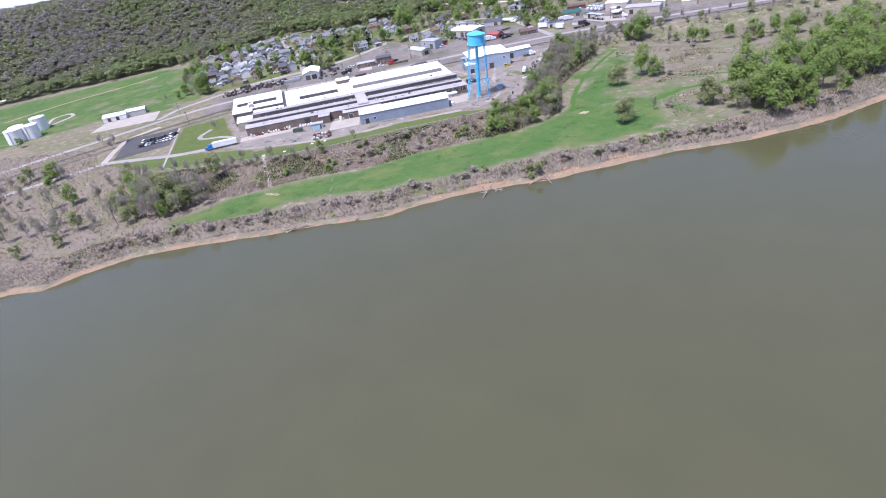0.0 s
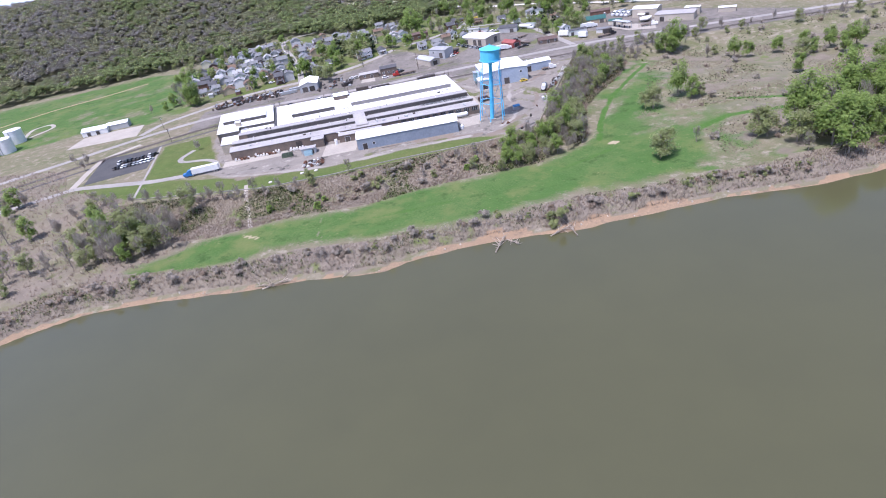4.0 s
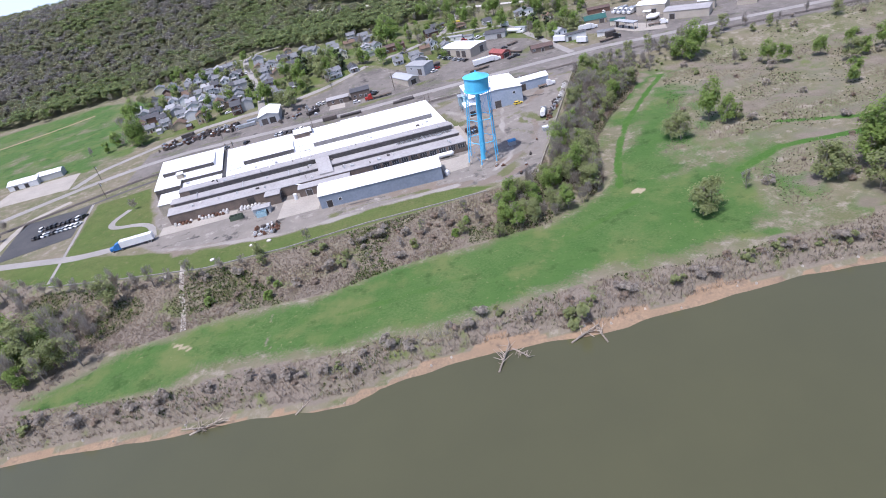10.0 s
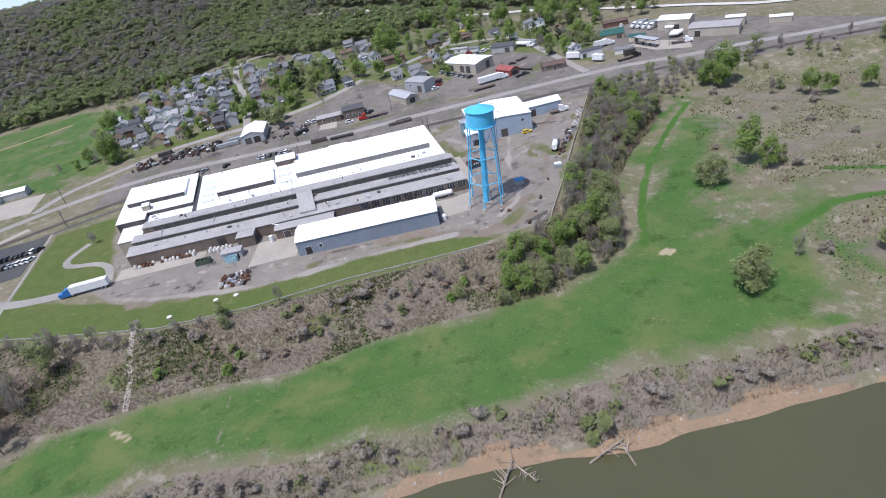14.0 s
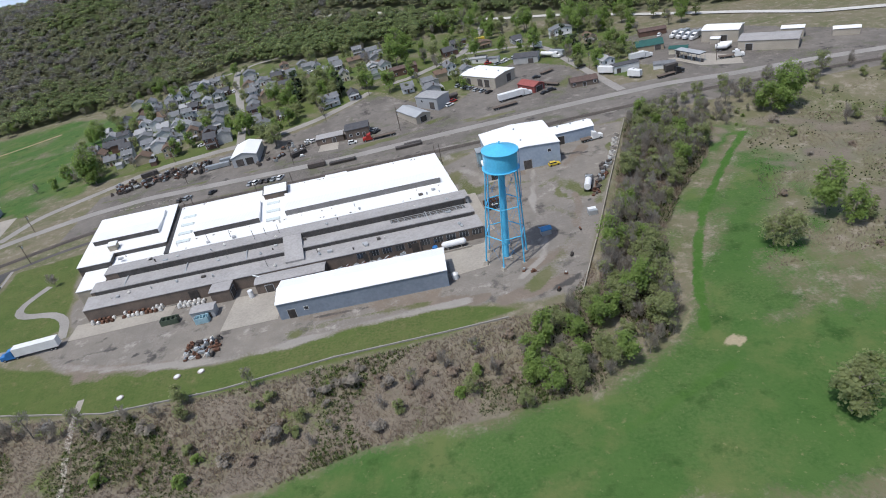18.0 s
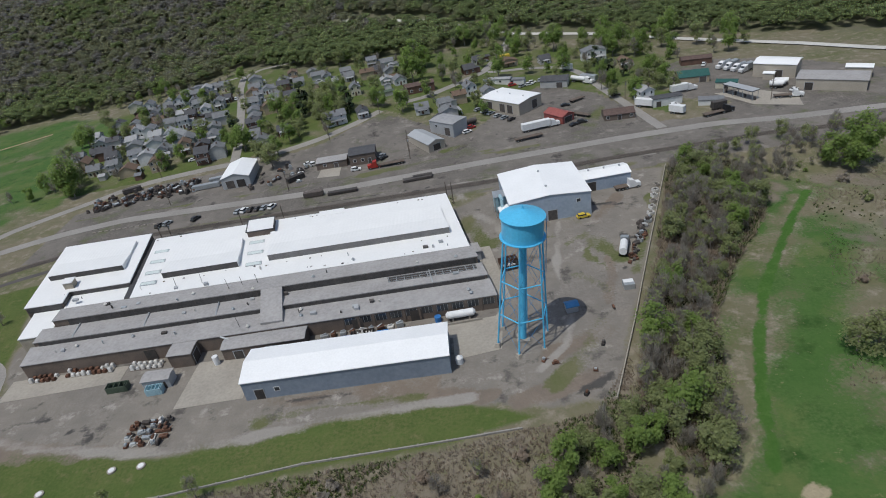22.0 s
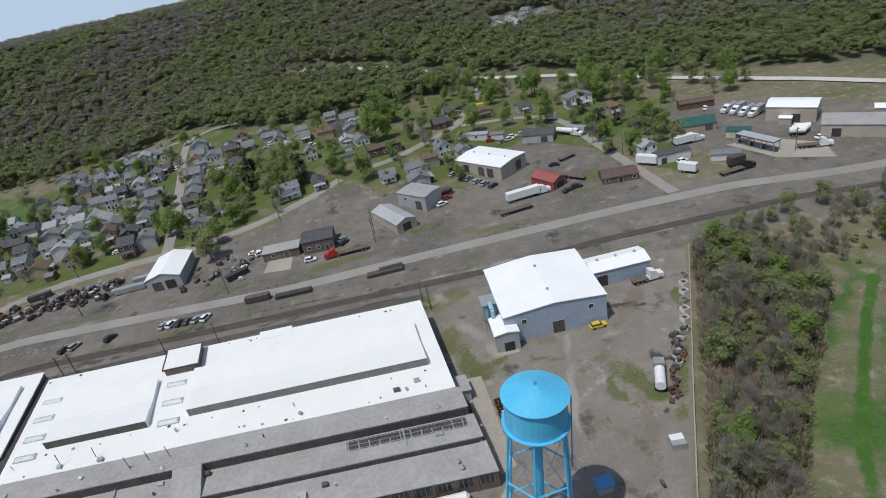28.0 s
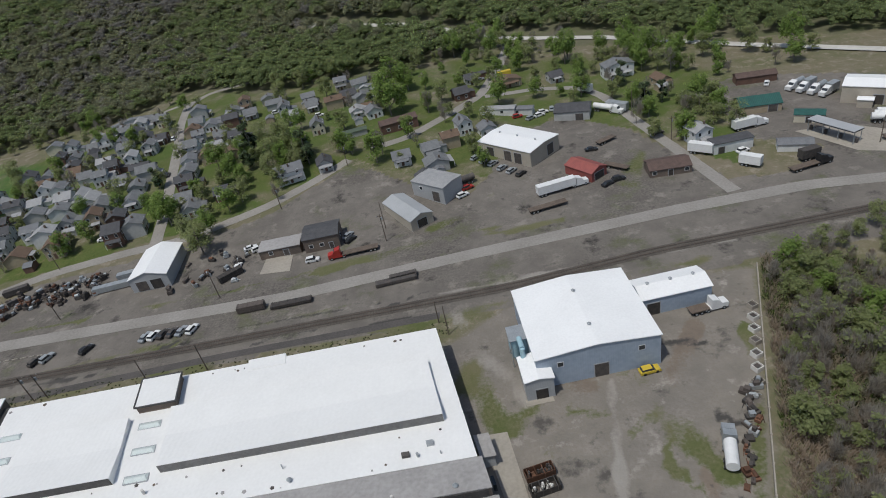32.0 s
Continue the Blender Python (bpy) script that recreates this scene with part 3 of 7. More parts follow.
MAIN_ROAD = [(-330, 330), (-211, 405), (-172, 430), (-143, 443), (-117, 449), (-26, 449), (28, 454.5), (93, 459.5), (130, 461), (158, 459), (190, 455), (240, 447), (420, 424)]
RAIL = [(-330, 310), (-202, 388), (-141, 419), (-107, 431), (-40, 433), (39, 436), (79, 441), (143, 444), (200, 439), (260, 432), (420, 408)]
strip("road", MAIN_ROAD, 5.2, ROAD, 0.07, "bleached two-lane road beside the railway", "road")
strip("road", [(-180, 432), (-172, 452), (-153, 467), (-133, 481), (-118, 487), (-90, 492), (-73, 493), (-57, 499), (-41, 506), (-25, 518), (-13, 530)], 4.6, ROAD, 0.08, "narrow bleached frontage road along the houses", "road")
strip("road", [(-81, 489), (-86, 521), (-91, 540), (-96, 559), (-104, 588), (-112, 613), (-120, 650), (-112, 668), (-99, 671), (-60, 676)], 4.6, ROAD, 0.09, "grey village street climbing to the wood", "road")
strip("road", [(-135, 650), (-122, 655)], 4.0, ROAD, 0.07, "grey side lane at the wood edge", "road")
strip("road", [(-4, 536), (11, 541), (30, 563), (44, 582), (50, 600), (58, 626), (66, 660)], 4.6, ROAD, 0.07, "grey lane past the house lots", "road")
strip("road", [(110, 464), (108, 476), (105, 495), (100, 524), (95, 558), (88, 574), (70, 582), (46, 580)], 4.4, ROAD, 0.08, "pale side street from the main road", "road")
strip("road", [(420, 420), (233, 535), (208, 563), (167, 599), (116, 641), (68, 675), (20, 712), (-60, 745)], 5.5, PALE_SLAB, 0.5, "pale concrete highway along the valley", "highway")
strip("road", [(-620, 480), (-480, 560), (-395, 625), (-350, 680)], 6.0, PALE_SLAB, 0.5, "pale highway at the foot of the hill", "highway")
strip("road", [(-233, 327), (-185, 351), (-138, 340), (-105, 341)], 5.0, ROAD, 0.06, "worn gravel access lane", "lane")
strip("road", [(-187, 352), (-189, 378), (-188, 397), (-172, 412)], 4.0, CONCRETE, 0.07, "concrete ramp road beside the parking lot", "lane")
strip("path", [(-106, 344), (-110, 356), (-117, 361), (-131, 362), (-135, 368), (-129, 381)], 3.0, ROAD, 0.07, "curved drive round a small lawn", "drive")
strip("path", [(-155, 400), (-149, 366), (-142, 322)], 1.3, ROAD, 0.08, "straight concrete walk across the lawn", "path")
strip("path", [(-84, 312), (-80, 292), (-75, 273)], 1.8, CONCRETE, 0.08, "pale concrete path down the slope", "path")
strip("path", [(-341, 523), (-300, 560), (-258, 583), (-235, 600)], 2.2, SAND, 0.06, "worn track across the field", "track")
strip("path", [(-284, 480), (-290, 505), (-279, 512), (-270, 500), (-280, 482)], 3.0, CONCRETE, 0.06, "ring drive beside the tanks", "drive")
strip("railbed", RAIL, 3.6, BALLAST, 0.10, "grey brown ballast of the single track", "railway")
strip("railbed", [(-300, 315), (-200, 376), (-140, 409), (-100, 423), (-40, 427), (20, 429)], 2.6, CINDER, 0.05, "dark cinder strip beside the track", "siding")
for off in (-0.75, 0.75):
    line = [(x - off * 0.25, y + off) for x, y in RAIL]
    strip("rail", line, 0.16, RAIL_STEEL, 0.34, "rusty running rail", "rail")
sleepers = []
for (ax, ay), (bx, by) in zip(RAIL[1:-2], RAIL[2:-1]):
    L = math.hypot(bx - ax, by - ay)
    ux, uy = (bx - ax) / L, (by - ay) / L
    for k in range(int(L / 0.75)):
        px, py = ax + ux * k * 0.75, ay + uy * k * 0.75
        pz = z_at(px, py) + 0.02
        sleepers += [(px + ux * a - uy * b, py + uy * a + ux * b, pz + c) for a, b, c in ((-0.13, -1.3, 0), (0.13, -1.3, 0), (0.13, 1.3, 0), (-0.13, 1.3, 0), (-0.13, -1.3, 0.14), (0.13, -1.3, 0.14), (0.13, 1.3, 0.14), (-0.13, 1.3, 0.14))]
tagged(mesh_object("sleeper_bed", sleepers, [tuple(8 * k + i for i in f) for k in range(len(sleepers) // 8) for f in ((4, 5, 6, 7), (0, 1, 5, 4), (1, 2, 6, 5), (2, 3, 7, 6), (3, 0, 4, 7))], SLEEPER), "dark timber sleepers under the rails", "sleepers", kind="stuff")
slab("parking_lot", [(-188, 394), (-156, 399), (-151, 364), (-182, 354)], ASPHALT, 0.07, "dark asphalt parking lot", "parking lot")
slab("pavement", [(-228, 430), (-183, 434), (-187, 459), (-206, 457), (-226, 452)], CONCRETE, 0.09, "pale concrete apron", "apron")
slab("pavement", [(-50, 331.5), (-32.5, 332.5), (-32.5, 347.5), (-49, 348.5)], CONCRETE, 0.07, "stained concrete yard pad", "yard pad")
slab("pavement", [(20.2, 337), (32, 339), (34, 356), (31.5, 352.4), (13, 351.2), (13, 346), (20, 345.6)], CONCRETE, 0.07, "pale concrete yard pad", "yard pad")
slab("pavement", [(33, 358.6), (36.4, 360), (32.6, 388.5), (27.6, 388.4)], CONCRETE, 0.08, "narrow concrete apron by the plant wall", "apron")
slab("pavement", [(-103.5, 350.2), (-70, 351), (-70, 344.5), (-103, 342)], CONCRETE, 0.07, "stained concrete apron below the plant wall", "apron")
slab("pavement", [(-36.5, 464), (-26.5, 463), (-27, 472), (-36, 473)], CONCRETE, 0.09, "cracked concrete pad", "yard pad")
slab("pavement", [(143, 499), (152, 482), (168, 478), (172, 492), (158, 503)], CONCRETE, 0.07, "pale concrete forecourt", "forecourt")


# ---- building kit ----
def part(name, bm, material, parent, label=""):
    me = bpy.data.meshes.new(name)
    bm.to_mesh(me), bm.free()
    me.materials.append(material)
    ob = new(name, me)
    ob.parent = parent
    return tagged(ob, label) if label else ob


SOLIDS = []


def thing(name, x, y, rz, label, category, group="", z=None):
    ob = new(name)
    x, y = eastward(x, y)
    ob.matrix_world = pose(x, y, z_at(x, y) if z is None else z, 0, 0, rz)
    ob.empty_display_size = 0.5
    return tagged(ob, label, category, group)


def box(bm, x0, x1, y0, y1, z0, z1):
    v = [bm.verts.new((x, y, z)) for z in (z0, z1) for x, y in ((x0, y0), (x1, y0), (x1, y1), (x0, y1))]
    for f in ((3, 2, 1, 0), (4, 5, 6, 7), (0, 1, 5, 4), (1, 2, 6, 5), (2, 3, 7, 6), (3, 0, 4, 7)):
        bm.faces.new([v[i] for i in f])
    return bm


def solid(bm, low, high):
    """A closed body between two rings of points."""
    a, b = [bm.verts.new(p) for p in low], [bm.verts.new(p) for p in high]
    k = len(a)
    for i in range(k):
        bm.faces.new((a[i], a[(i + 1) % k], b[(i + 1) % k], b[i]))
    bm.faces.new(a[::-1]), bm.faces.new(b)
    return bm


def ring(x, y, z, r, n=16, turn=0.0):
    return [(x + r * math.cos(turn + 2 * math.pi * i / n), y + r * math.sin(turn + 2 * math.pi * i / n), z) for i in range(n)]


def tube(bm, a, b, r0, r1=None, n=8):
    """A round bar from a to b."""
    a, b = Vector(a), Vector(b)
    q = (b - a).to_track_quat("Z", "Y").to_matrix()
    r1 = r0 if r1 is None else r1
    mk = lambda c, r: [tuple(c + q @ Vector((r * math.cos(2 * math.pi * i / n), r * math.sin(2 * math.pi * i / n), 0))) for i in range(n)]
    return solid(bm, mk(a, r0), mk(b, r1))


def boxpart(name, material, parent, x0, x1, y0, y1, z0, z1, label=""):
    return part(name, box(bmesh.new(), x0, x1, y0, y1, z0, z1), material, parent, label)


def on_side(side, w, d, pos, width, z0, z1, proud):
    """The block that stands proud of one wall of a w by d building."""
    if side in "sn":
        y = -d / 2 if side == "s" else d / 2
        return (pos - width / 2, pos + width / 2, y - proud, y + proud, z0, z1)
    x = -w / 2 if side == "w" else w / 2
    return (x - proud, x + proud, pos - width / 2, pos + width / 2, z0, z1)


def window(parent, side, w, d, pos, z, width=0.9, tall=1.3, frame_mat=None):
    bm = box(bmesh.new(), *on_side(side, w, d, pos, width + 0.24, z - 0.12, z + tall + 0.12, 0.05))
    box(bm, *on_side(side, w, d, pos, width, z, z + tall, 0.07))
    bm.faces.ensure_lookup_table()
    for f in bm.faces[6:]:
        f.material_index = 1
    part("window", bm, frame_mat or WHITE_PAINT, parent).data.materials.append(GLASS_DARK)


def gable_shell(parent, w, d, h, rise, ridge, wall, roof, over=0.35, thick=0.2, roof_label="", wall_label=""):
    """Walls with gables and a two-sided roof, the ridge along x or y."""
    m = Matrix.Identity(4) if ridge == "x" else Matrix.Rotation(math.pi / 2, 4, "Z")
    a, b = (w, d) if ridge == "x" else (d, w)
    bm = bmesh.new()
    prof = [(-b / 2, -0.6), (b / 2, -0.6), (b / 2, h), (0, h + rise), (-b / 2, h)]
    solid(bm, [(-a / 2, y, z) for y, z in prof], [(a / 2, y, z) for y, z in prof])
    bmesh.ops.recalc_face_normals(bm, faces=bm.faces)
    bm.transform(m)
    part("wall", bm, wall, parent, wall_label)
    slope = rise / (b / 2)
    for s in (-1, 1):
        bm = bmesh.new()
        e = b / 2 + over
        prof = [(0, h + rise + 0.02), (s * e, h - over * slope + 0.02), (s * e, h - over * slope + thick), (0, h + rise + thick)]
        solid(bm, [(-a / 2 - over, y, z) for y, z in prof], [(a / 2 + over, y, z) for y, z in prof])
        bmesh.ops.recalc_face_normals(bm, faces=bm.faces)
        bm.transform(m)
        part("roof", bm, roof, parent, roof_label)


def hall(name, label, category, x, y, rz, w, d, h, rise, ridge, wall, roof, doors=(), windows=(), vents=0, group=""):
    """An industrial shed: doors are (side, place, width, height), windows (side, place, sill)."""
    ob = thing(name, x, y, rz, label, category, group)
    SOLIDS.append((*eastward(x, y), 0.5 * max(w, d) + 2.5))
    gable_shell(ob, w, d, h, rise, ridge, wall, roof, 0.25, 0.22)
    for side, pos, dw, dh in doors:
        fr = boxpart("door", GREY_SHEET, ob, *on_side(side, w, d, pos, dw + 0.4, -0.05, dh + 0.2, 0.06))
        boxpart("door_leaf", DARK_IRON, fr, *on_side(side, w, d, pos, dw, 0, dh, 0.09), "dark roller door")
    for side, pos, z in windows:
        window(ob, side, w, d, pos, z, 1.2, 1.1)
    for k in range(vents):
        s = (k + 0.5) / vents - 0.5
        px, py = (s * w, 0) if ridge == "x" else (0, s * d)
        bm = tube(bmesh.new(), (px, py, h + rise), (px, py, h + rise + 0.55), 0.28, 0.28, 10)
        tube(bm, (px, py, h + rise + 0.55), (px, py, h + rise + 0.8), 0.45, 0.2, 10)
        part("roof_vent", bm, STEEL, ob, "galvanised roof vent")
    return ob


# ---- the plant ----
plant = thing("factory", -40, 380, 0, "long low factory with white and grey stepped roofs", "factory", z=0)


def roof_block(x0, x1, y0, y1, zn, zs, wall, roof, name="roof", label=""):
    """A wing whose roof falls from zn at the north to zs at the south, with a low parapet edge."""
    X = lambda x: x + 40
    Y = lambda y: y - 380
    bm = solid(bmesh.new(), [(X(x0), Y(y0), -0.5), (X(x1), Y(y0), -0.5), (X(x1), Y(y1), -0.5), (X(x0), Y(y1), -0.5)], [(X(x0), Y(y0), zs), (X(x1), Y(y0), zs), (X(x1), Y(y1), zn), (X(x0), Y(y1), zn)])
    part("wall", bm, wall, plant)
    e = 0.18
    bm = solid(bmesh.new(), [(X(x0) - e, Y(y0) - e, zs + 0.01), (X(x1) + e, Y(y0) - e, zs + 0.01), (X(x1) + e, Y(y1) + e, zn + 0.01), (X(x0) - e, Y(y1) + e, zn + 0.01)],
               [(X(x0) - e, Y(y0) - e, zs + 0.25), (X(x1) + e, Y(y0) - e, zs + 0.25), (X(x1) + e, Y(y1) + e, zn + 0.25), (X(x0) - e, Y(y1) + e, zn + 0.25)])
    part(name, bm, roof, plant, label)


def monitor(x0, x1, y0, y1, z0, rise, face=None):
    """A raised roof with a shallow valley along it, with a dark glazed south face."""
    X0, X1, Y0, Y1 = x0 + 40, x1 + 40, y0 - 380, y1 - 380
    bm = bmesh.new()
    mid = Y0 + (Y1 - Y0) * 0.52
    prof = [(Y0, z0), (Y1, z0), (Y1, z0 + rise * 0.8), (mid, z0 + rise * 0.62), (Y0, z0 + rise)]
    solid(bm, [(X0, y, z) for y, z in prof], [(X1, y, z) for y, z in prof])
    bmesh.ops.recalc_face_normals(bm, faces=bm.faces)
    part("monitor", bm, WHITE_ROOF, plant, "raised white roof monitor")
    boxpart("glazing_band", face or DARK_FACE, plant, X0 + 0.1, X1 - 0.1, Y0 - 0.06, Y0 + 0.05, z0 + 0.1, z0 + rise - 0.12, "grey clerestory wall" if face else "dark band of glazing and shade")


IRON_BROWN = mat("brown grey machine iron", (0.12, 0.10, 0.088), (0.075, 0.064, 0.058), 0.8, scale=0.9, per_object=0.35)
# the plan of the plant is skewed: its cross walls run a little west of north
SKEW = 0.18
# white wings to the north
roof_block(-112, -80.2, 384, 415.5, 8.5, 8.0, OLD_BRICK, WHITE_ROOF, label="white coated flat roof")
roof_block(-112, -100, 378, 383.8, 8.0, 7.9, OLD_BRICK, WHITE_ROOF, label="white coated flat roof")
roof_block(-78, 25.8, 375.8, 412.4, 7.6, 7.2, OLD_BRICK, WHITE_ROOF, label="white coated flat roof")
roof_block(-99.8, -80.4, 376, 383.6, 6.3, 6.1, CREAM_WALL, WHITE_ROOF, label="white coated low roof")
roof_block(-109.7, -100.4, 365, 377.6, 5.6, 5.4, CREAM_WALL, WHITE_ROOF, label="white coated low roof")
# grey rows to the south
roof_block(-99.6, 26.6, 368.6, 375.4, 7.1, 7.7, OLD_BRICK, GREY_ROOF, label="weathered grey roof")
roof_block(-103.4, 27.4, 361.3, 368.2, 5.45, 5.9, OLD_BRICK, GREY_ROOF, label="weathered grey roof")
roof_block(-104.6, 27.8, 353.4, 361, 4.5, 4.3, OLD_BRICK, GREY_ROOF, label="weathered grey roof")
# south faces of the rows: dark glazing with its shade in the colour
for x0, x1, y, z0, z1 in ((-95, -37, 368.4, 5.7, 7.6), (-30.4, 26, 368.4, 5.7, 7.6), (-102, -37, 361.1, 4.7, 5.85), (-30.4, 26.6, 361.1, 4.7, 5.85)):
    band = boxpart("glazing_band", DARK_FACE, plant, x0 + 40, x1 + 40, y - 380.1, y - 379.75, z0, z1, "dark band of glazing and shade")
    k = x0 + 1.5
    while k < x1 - 1:
        boxpart("mullion", IRON_BROWN, band, k + 40, k + 40.12, y - 380.14, y - 380.05, z0, z1)
        k += 4.6
bm = solid(bmesh.new(), [(3.2, -24.6, 4.2), (9.5, -24.6, 4.2), (9.5, -11.2, 4.2), (3.2, -11.2, 4.2)], [(3.2, -24.6, 5.3), (9.5, -24.6, 5.3), (9.5, -11.2, 7.95), (3.2, -11.2, 7.95)])
part("link_roof", bm, GREY_ROOF, plant, "grey roof linking the rows")
# roof monitors with dark south faces
monitor(-109.2, -84, 392.4, 410, 8.1, 2.1)
monitor(-69.5, -45, 384.2, 400.6, 7.25, 2.3)
monitor(-35.5, 22, 385, 401.5, 7.25, 2.4, GREY_FACE)
# near-black strip filling the gap where the roof steps down
boxpart("valley", DARK_FACE, plant, -40.2, -38, -3.8, 33.5, 6.6, 7.35, "near-black strip in the valley between the roofs")
for x0, x1, y, z0, z1 in ((-99.8, -80.4, 383.9, 6.6, 7.95), (-111.6, -100.4, 377.9, 6.0, 7.75)):
    boxpart("glazing_band", DARK_FACE, plant, x0 + 40, x1 + 40, y - 380.1, y - 379.8, z0, z1, "dark band of glazing and shade")
# east side of the step: its shadow is painted as a near-black sheet
boxpart("glazing_band", DARK_FACE, plant, -59.95, -59.7, -1.8, 3.6, 6.6, 7.8, "roof step side darkened as shade")
shaft = boxpart("stair_tower", CREAM_WALL, plant, -61.6, -58.6, 5.4, 8.6, 7.6, 10.4, "small tan stair tower on the roof")
boxpart("tower_cap", WHITE_ROOF, shaft, -61.8, -58.4, 5.2, 8.8, 10.4, 10.6)
pent = boxpart("penthouse", OLD_BRICK, plant, -3.6, 5.4, 22.6, 31.4, 7.4, 9.6, "brown walled roof house with a white roof")
boxpart("penthouse_roof", WHITE_ROOF, pent, -3.9, 5.7, 22.3, 31.7, 9.6, 9.8)
for a in ((-3.95, 5.75, 22.2, 22.5), (-3.95, 5.75, 31.5, 31.8), (-4.0, -3.7, 22.5, 31.5), (5.5, 5.8, 22.5, 31.5)):
    boxpart("rim", DARK_FACE, pent, *a, 9.62, 9.95, "dark parapet rim")
boxpart("roof_step", WHITE_ROOF, plant, 21, 30, 30, 33.6, 0, 7.95, "white roofed bay")
PANE = mat("milky skylight glazing", (0.62, 0.67, 0.66), (0.50, 0.56, 0.55), 0.3, scale=0.5)
for bx, rows in ((-36.4, (402.5, 395.7, 388.8, 382.4)), (-2.9, (398.5, 391.5, 384.4))):
    for y in rows:
        sk = boxpart("skylight", STEEL, plant, bx, bx + 5.2, y - 381, y - 379, 7.3, 7.75, "glazed ridge skylight in a metal frame")
        bm = solid(bmesh.new(), [(bx + 0.15, y - 380.85, 7.75), (bx + 5.05, y - 380.85, 7.75), (bx + 5.05, y - 379.15, 7.75), (bx + 0.15, y - 379.15, 7.75)], [(bx + 0.6, y - 380.08, 8.15), (bx + 4.6, y - 380.08, 8.15), (bx + 4.6, y - 379.92, 8.15), (bx + 0.6, y - 379.92, 8.15)])
        part("skylight_glass", bm, PANE, sk, "milky pale glazing")
        for k in range(6):
            boxpart("glazing_bar", STEEL, sk, bx + 0.5 + k * 0.82, bx + 0.56 + k * 0.82, y - 380.9, y - 379.1, 7.72, 7.84)
# the broken part of the grey roof, its purlins bare
# dark slab on the closed roof, painted as the shade inside the opening
gap = boxpart("roof_gap", DARK_FACE, plant, 40, 65.5, -15.2, -12.3, 5.55, 5.91, "dark sheet for the shaded inside of the opened roof")
for k in range(34):
    boxpart("rafter", TIMBER if k % 3 else STEEL, gap, 40.2 + k * 0.74, 40.42 + k * 0.74, -15.2, -12.4 - (k * 7 % 5) * 0.4, 5.89, 6.05, "bare grey rafter")
for k in range(3):
    boxpart("purlin", STEEL, gap, 40, 65.5, -15 + k * 1.1, -14.9 + k * 1.1, 6.03, 6.13)
# vents, stacks, ridges and clutter on the roofs
rv = random.Random(5)
for k in range(58):
    x, y = rv.uniform(-98, 24), rv.choice((372, 365, 357, 378.5, 371.5, 357.5))
    z = {372: 7.55, 371.5: 7.55, 365: 5.85, 357: 4.6, 357.5: 4.6, 378.5: 7.45}[y]
    y += rv.uniform(-2.2, 2.2)
    kind = rv.random()
    if kind < 0.4:
        bm = tube(bmesh.new(), (x + 40, y - 380, z), (x + 40, y - 380, z + rv.uniform(0.6, 1.3)), rv.uniform(0.12, 0.3))
        part("roof_vent", bm, rv.choice((STEEL, DARK_IRON, OFF_WHITE)), plant, "round metal roof vent")
    elif kind < 0.6:
        bm = tube(bmesh.new(), (x + 40, y - 380, z), (x + 40, y - 380, z + 0.5), 0.25)
        tube(bm, (x + 40, y - 380, z + 0.5), (x + 40, y - 380, z + 1.0), 0.55, 0.1, 10)
        part("vent_cowl", bm, rv.choice((STEEL, OFF_WHITE)), plant, "round vent with a cowl")
    elif kind < 0.8:
        s = rv.uniform(0.4, 0.9)
        boxpart("roof_hatch", rv.choice((STEEL, DARK_IRON, GREY_SHEET)), plant, x + 40 - s, x + 40 + s, y - 380 - 0.5, y - 380 + 0.5, z, z + rv.uniform(0.4, 0.9), "small metal roof housing")
    else:
        part("flue_pipe", tube(bmesh.new(), (x + 40, y - 380, z), (x + 40 + rv.uniform(-0.3, 0.3), y - 380, z + rv.uniform(2.2, 3.6)), 0.08), DARK_IRON, plant, "thin dark flue pipe")
for k in range(46):
    x, y = rv.uniform(-110, 24), rv.choice((411, 382.6, 393.2, 377))
    if not (-38 < x and y == 393.2) and y == 393.2:
        continue
    z = {411: 7.85 if x > -78 else 8.7, 382.6: 7.5 if x > -78 else 8.25, 393.2: 8.5, 377: 7.45}[y]
    if x < -78 and y == 377:
        continue
    y += rv.uniform(-0.7, 0.7)
    a, b2, turn = rv.uniform(0.25, 0.9), rv.uniform(0.15, 0.4), rv.uniform(0, 3)
    bm = solid(bmesh.new(), ring(x + 40, y - 380, z - 0.3, a, 5, turn), ring(x + 40.1, y - 380, z + b2 * 0.5, a * 0.5, 5, turn + 0.3))
    part("roof_debris", bm, rv.choice((DARK_IRON, GREY_ROOF, TIMBER)), plant, "dark debris lying on the roof")
for x in (-92, -71, -50, -8, 12):
    boxpart("roof_seam", STEEL, plant, x + 40, x + 40.35, -18.6, -11.9, 5.7, 6.17) if x < -40 or x > 0 else None
# windows, doors and docks of the south and end walls
for k in range(31):
    x = -102 + k * 4.2
    if x < -16:
        continue
    wb = boxpart("window_band", GLASS_DARK, plant, x + 40, x + 43, -26.67, -26.5, 1.9, 3.9, "dusty steel window")
    for j in range(4):
        boxpart("mullion", STEEL, wb, x + 40 + j * 0.97, x + 40.08 + j * 0.97, -26.7, -26.64, 1.9, 3.9)
    boxpart("pilaster", OLD_BRICK, plant, x + 39.2, x + 39.7, -26.8, -26.5, 0, 4.15)
for x, wdt in ((-70, 3.2), (-47, 3.6), (-12, 3.0), (4, 3.4)):
    boxpart("dock_door", DARK_IRON, plant, x + 40, x + 40 + wdt, -26.72, -26.5, 0, 3.4, "dark dock door")
for y in (355, 358, 363, 366, 372):
    boxpart("window_band", GLASS_DARK, plant, 67.3, 67.9, y - 380, y - 378, 1.6, 3.4, "dusty steel window")
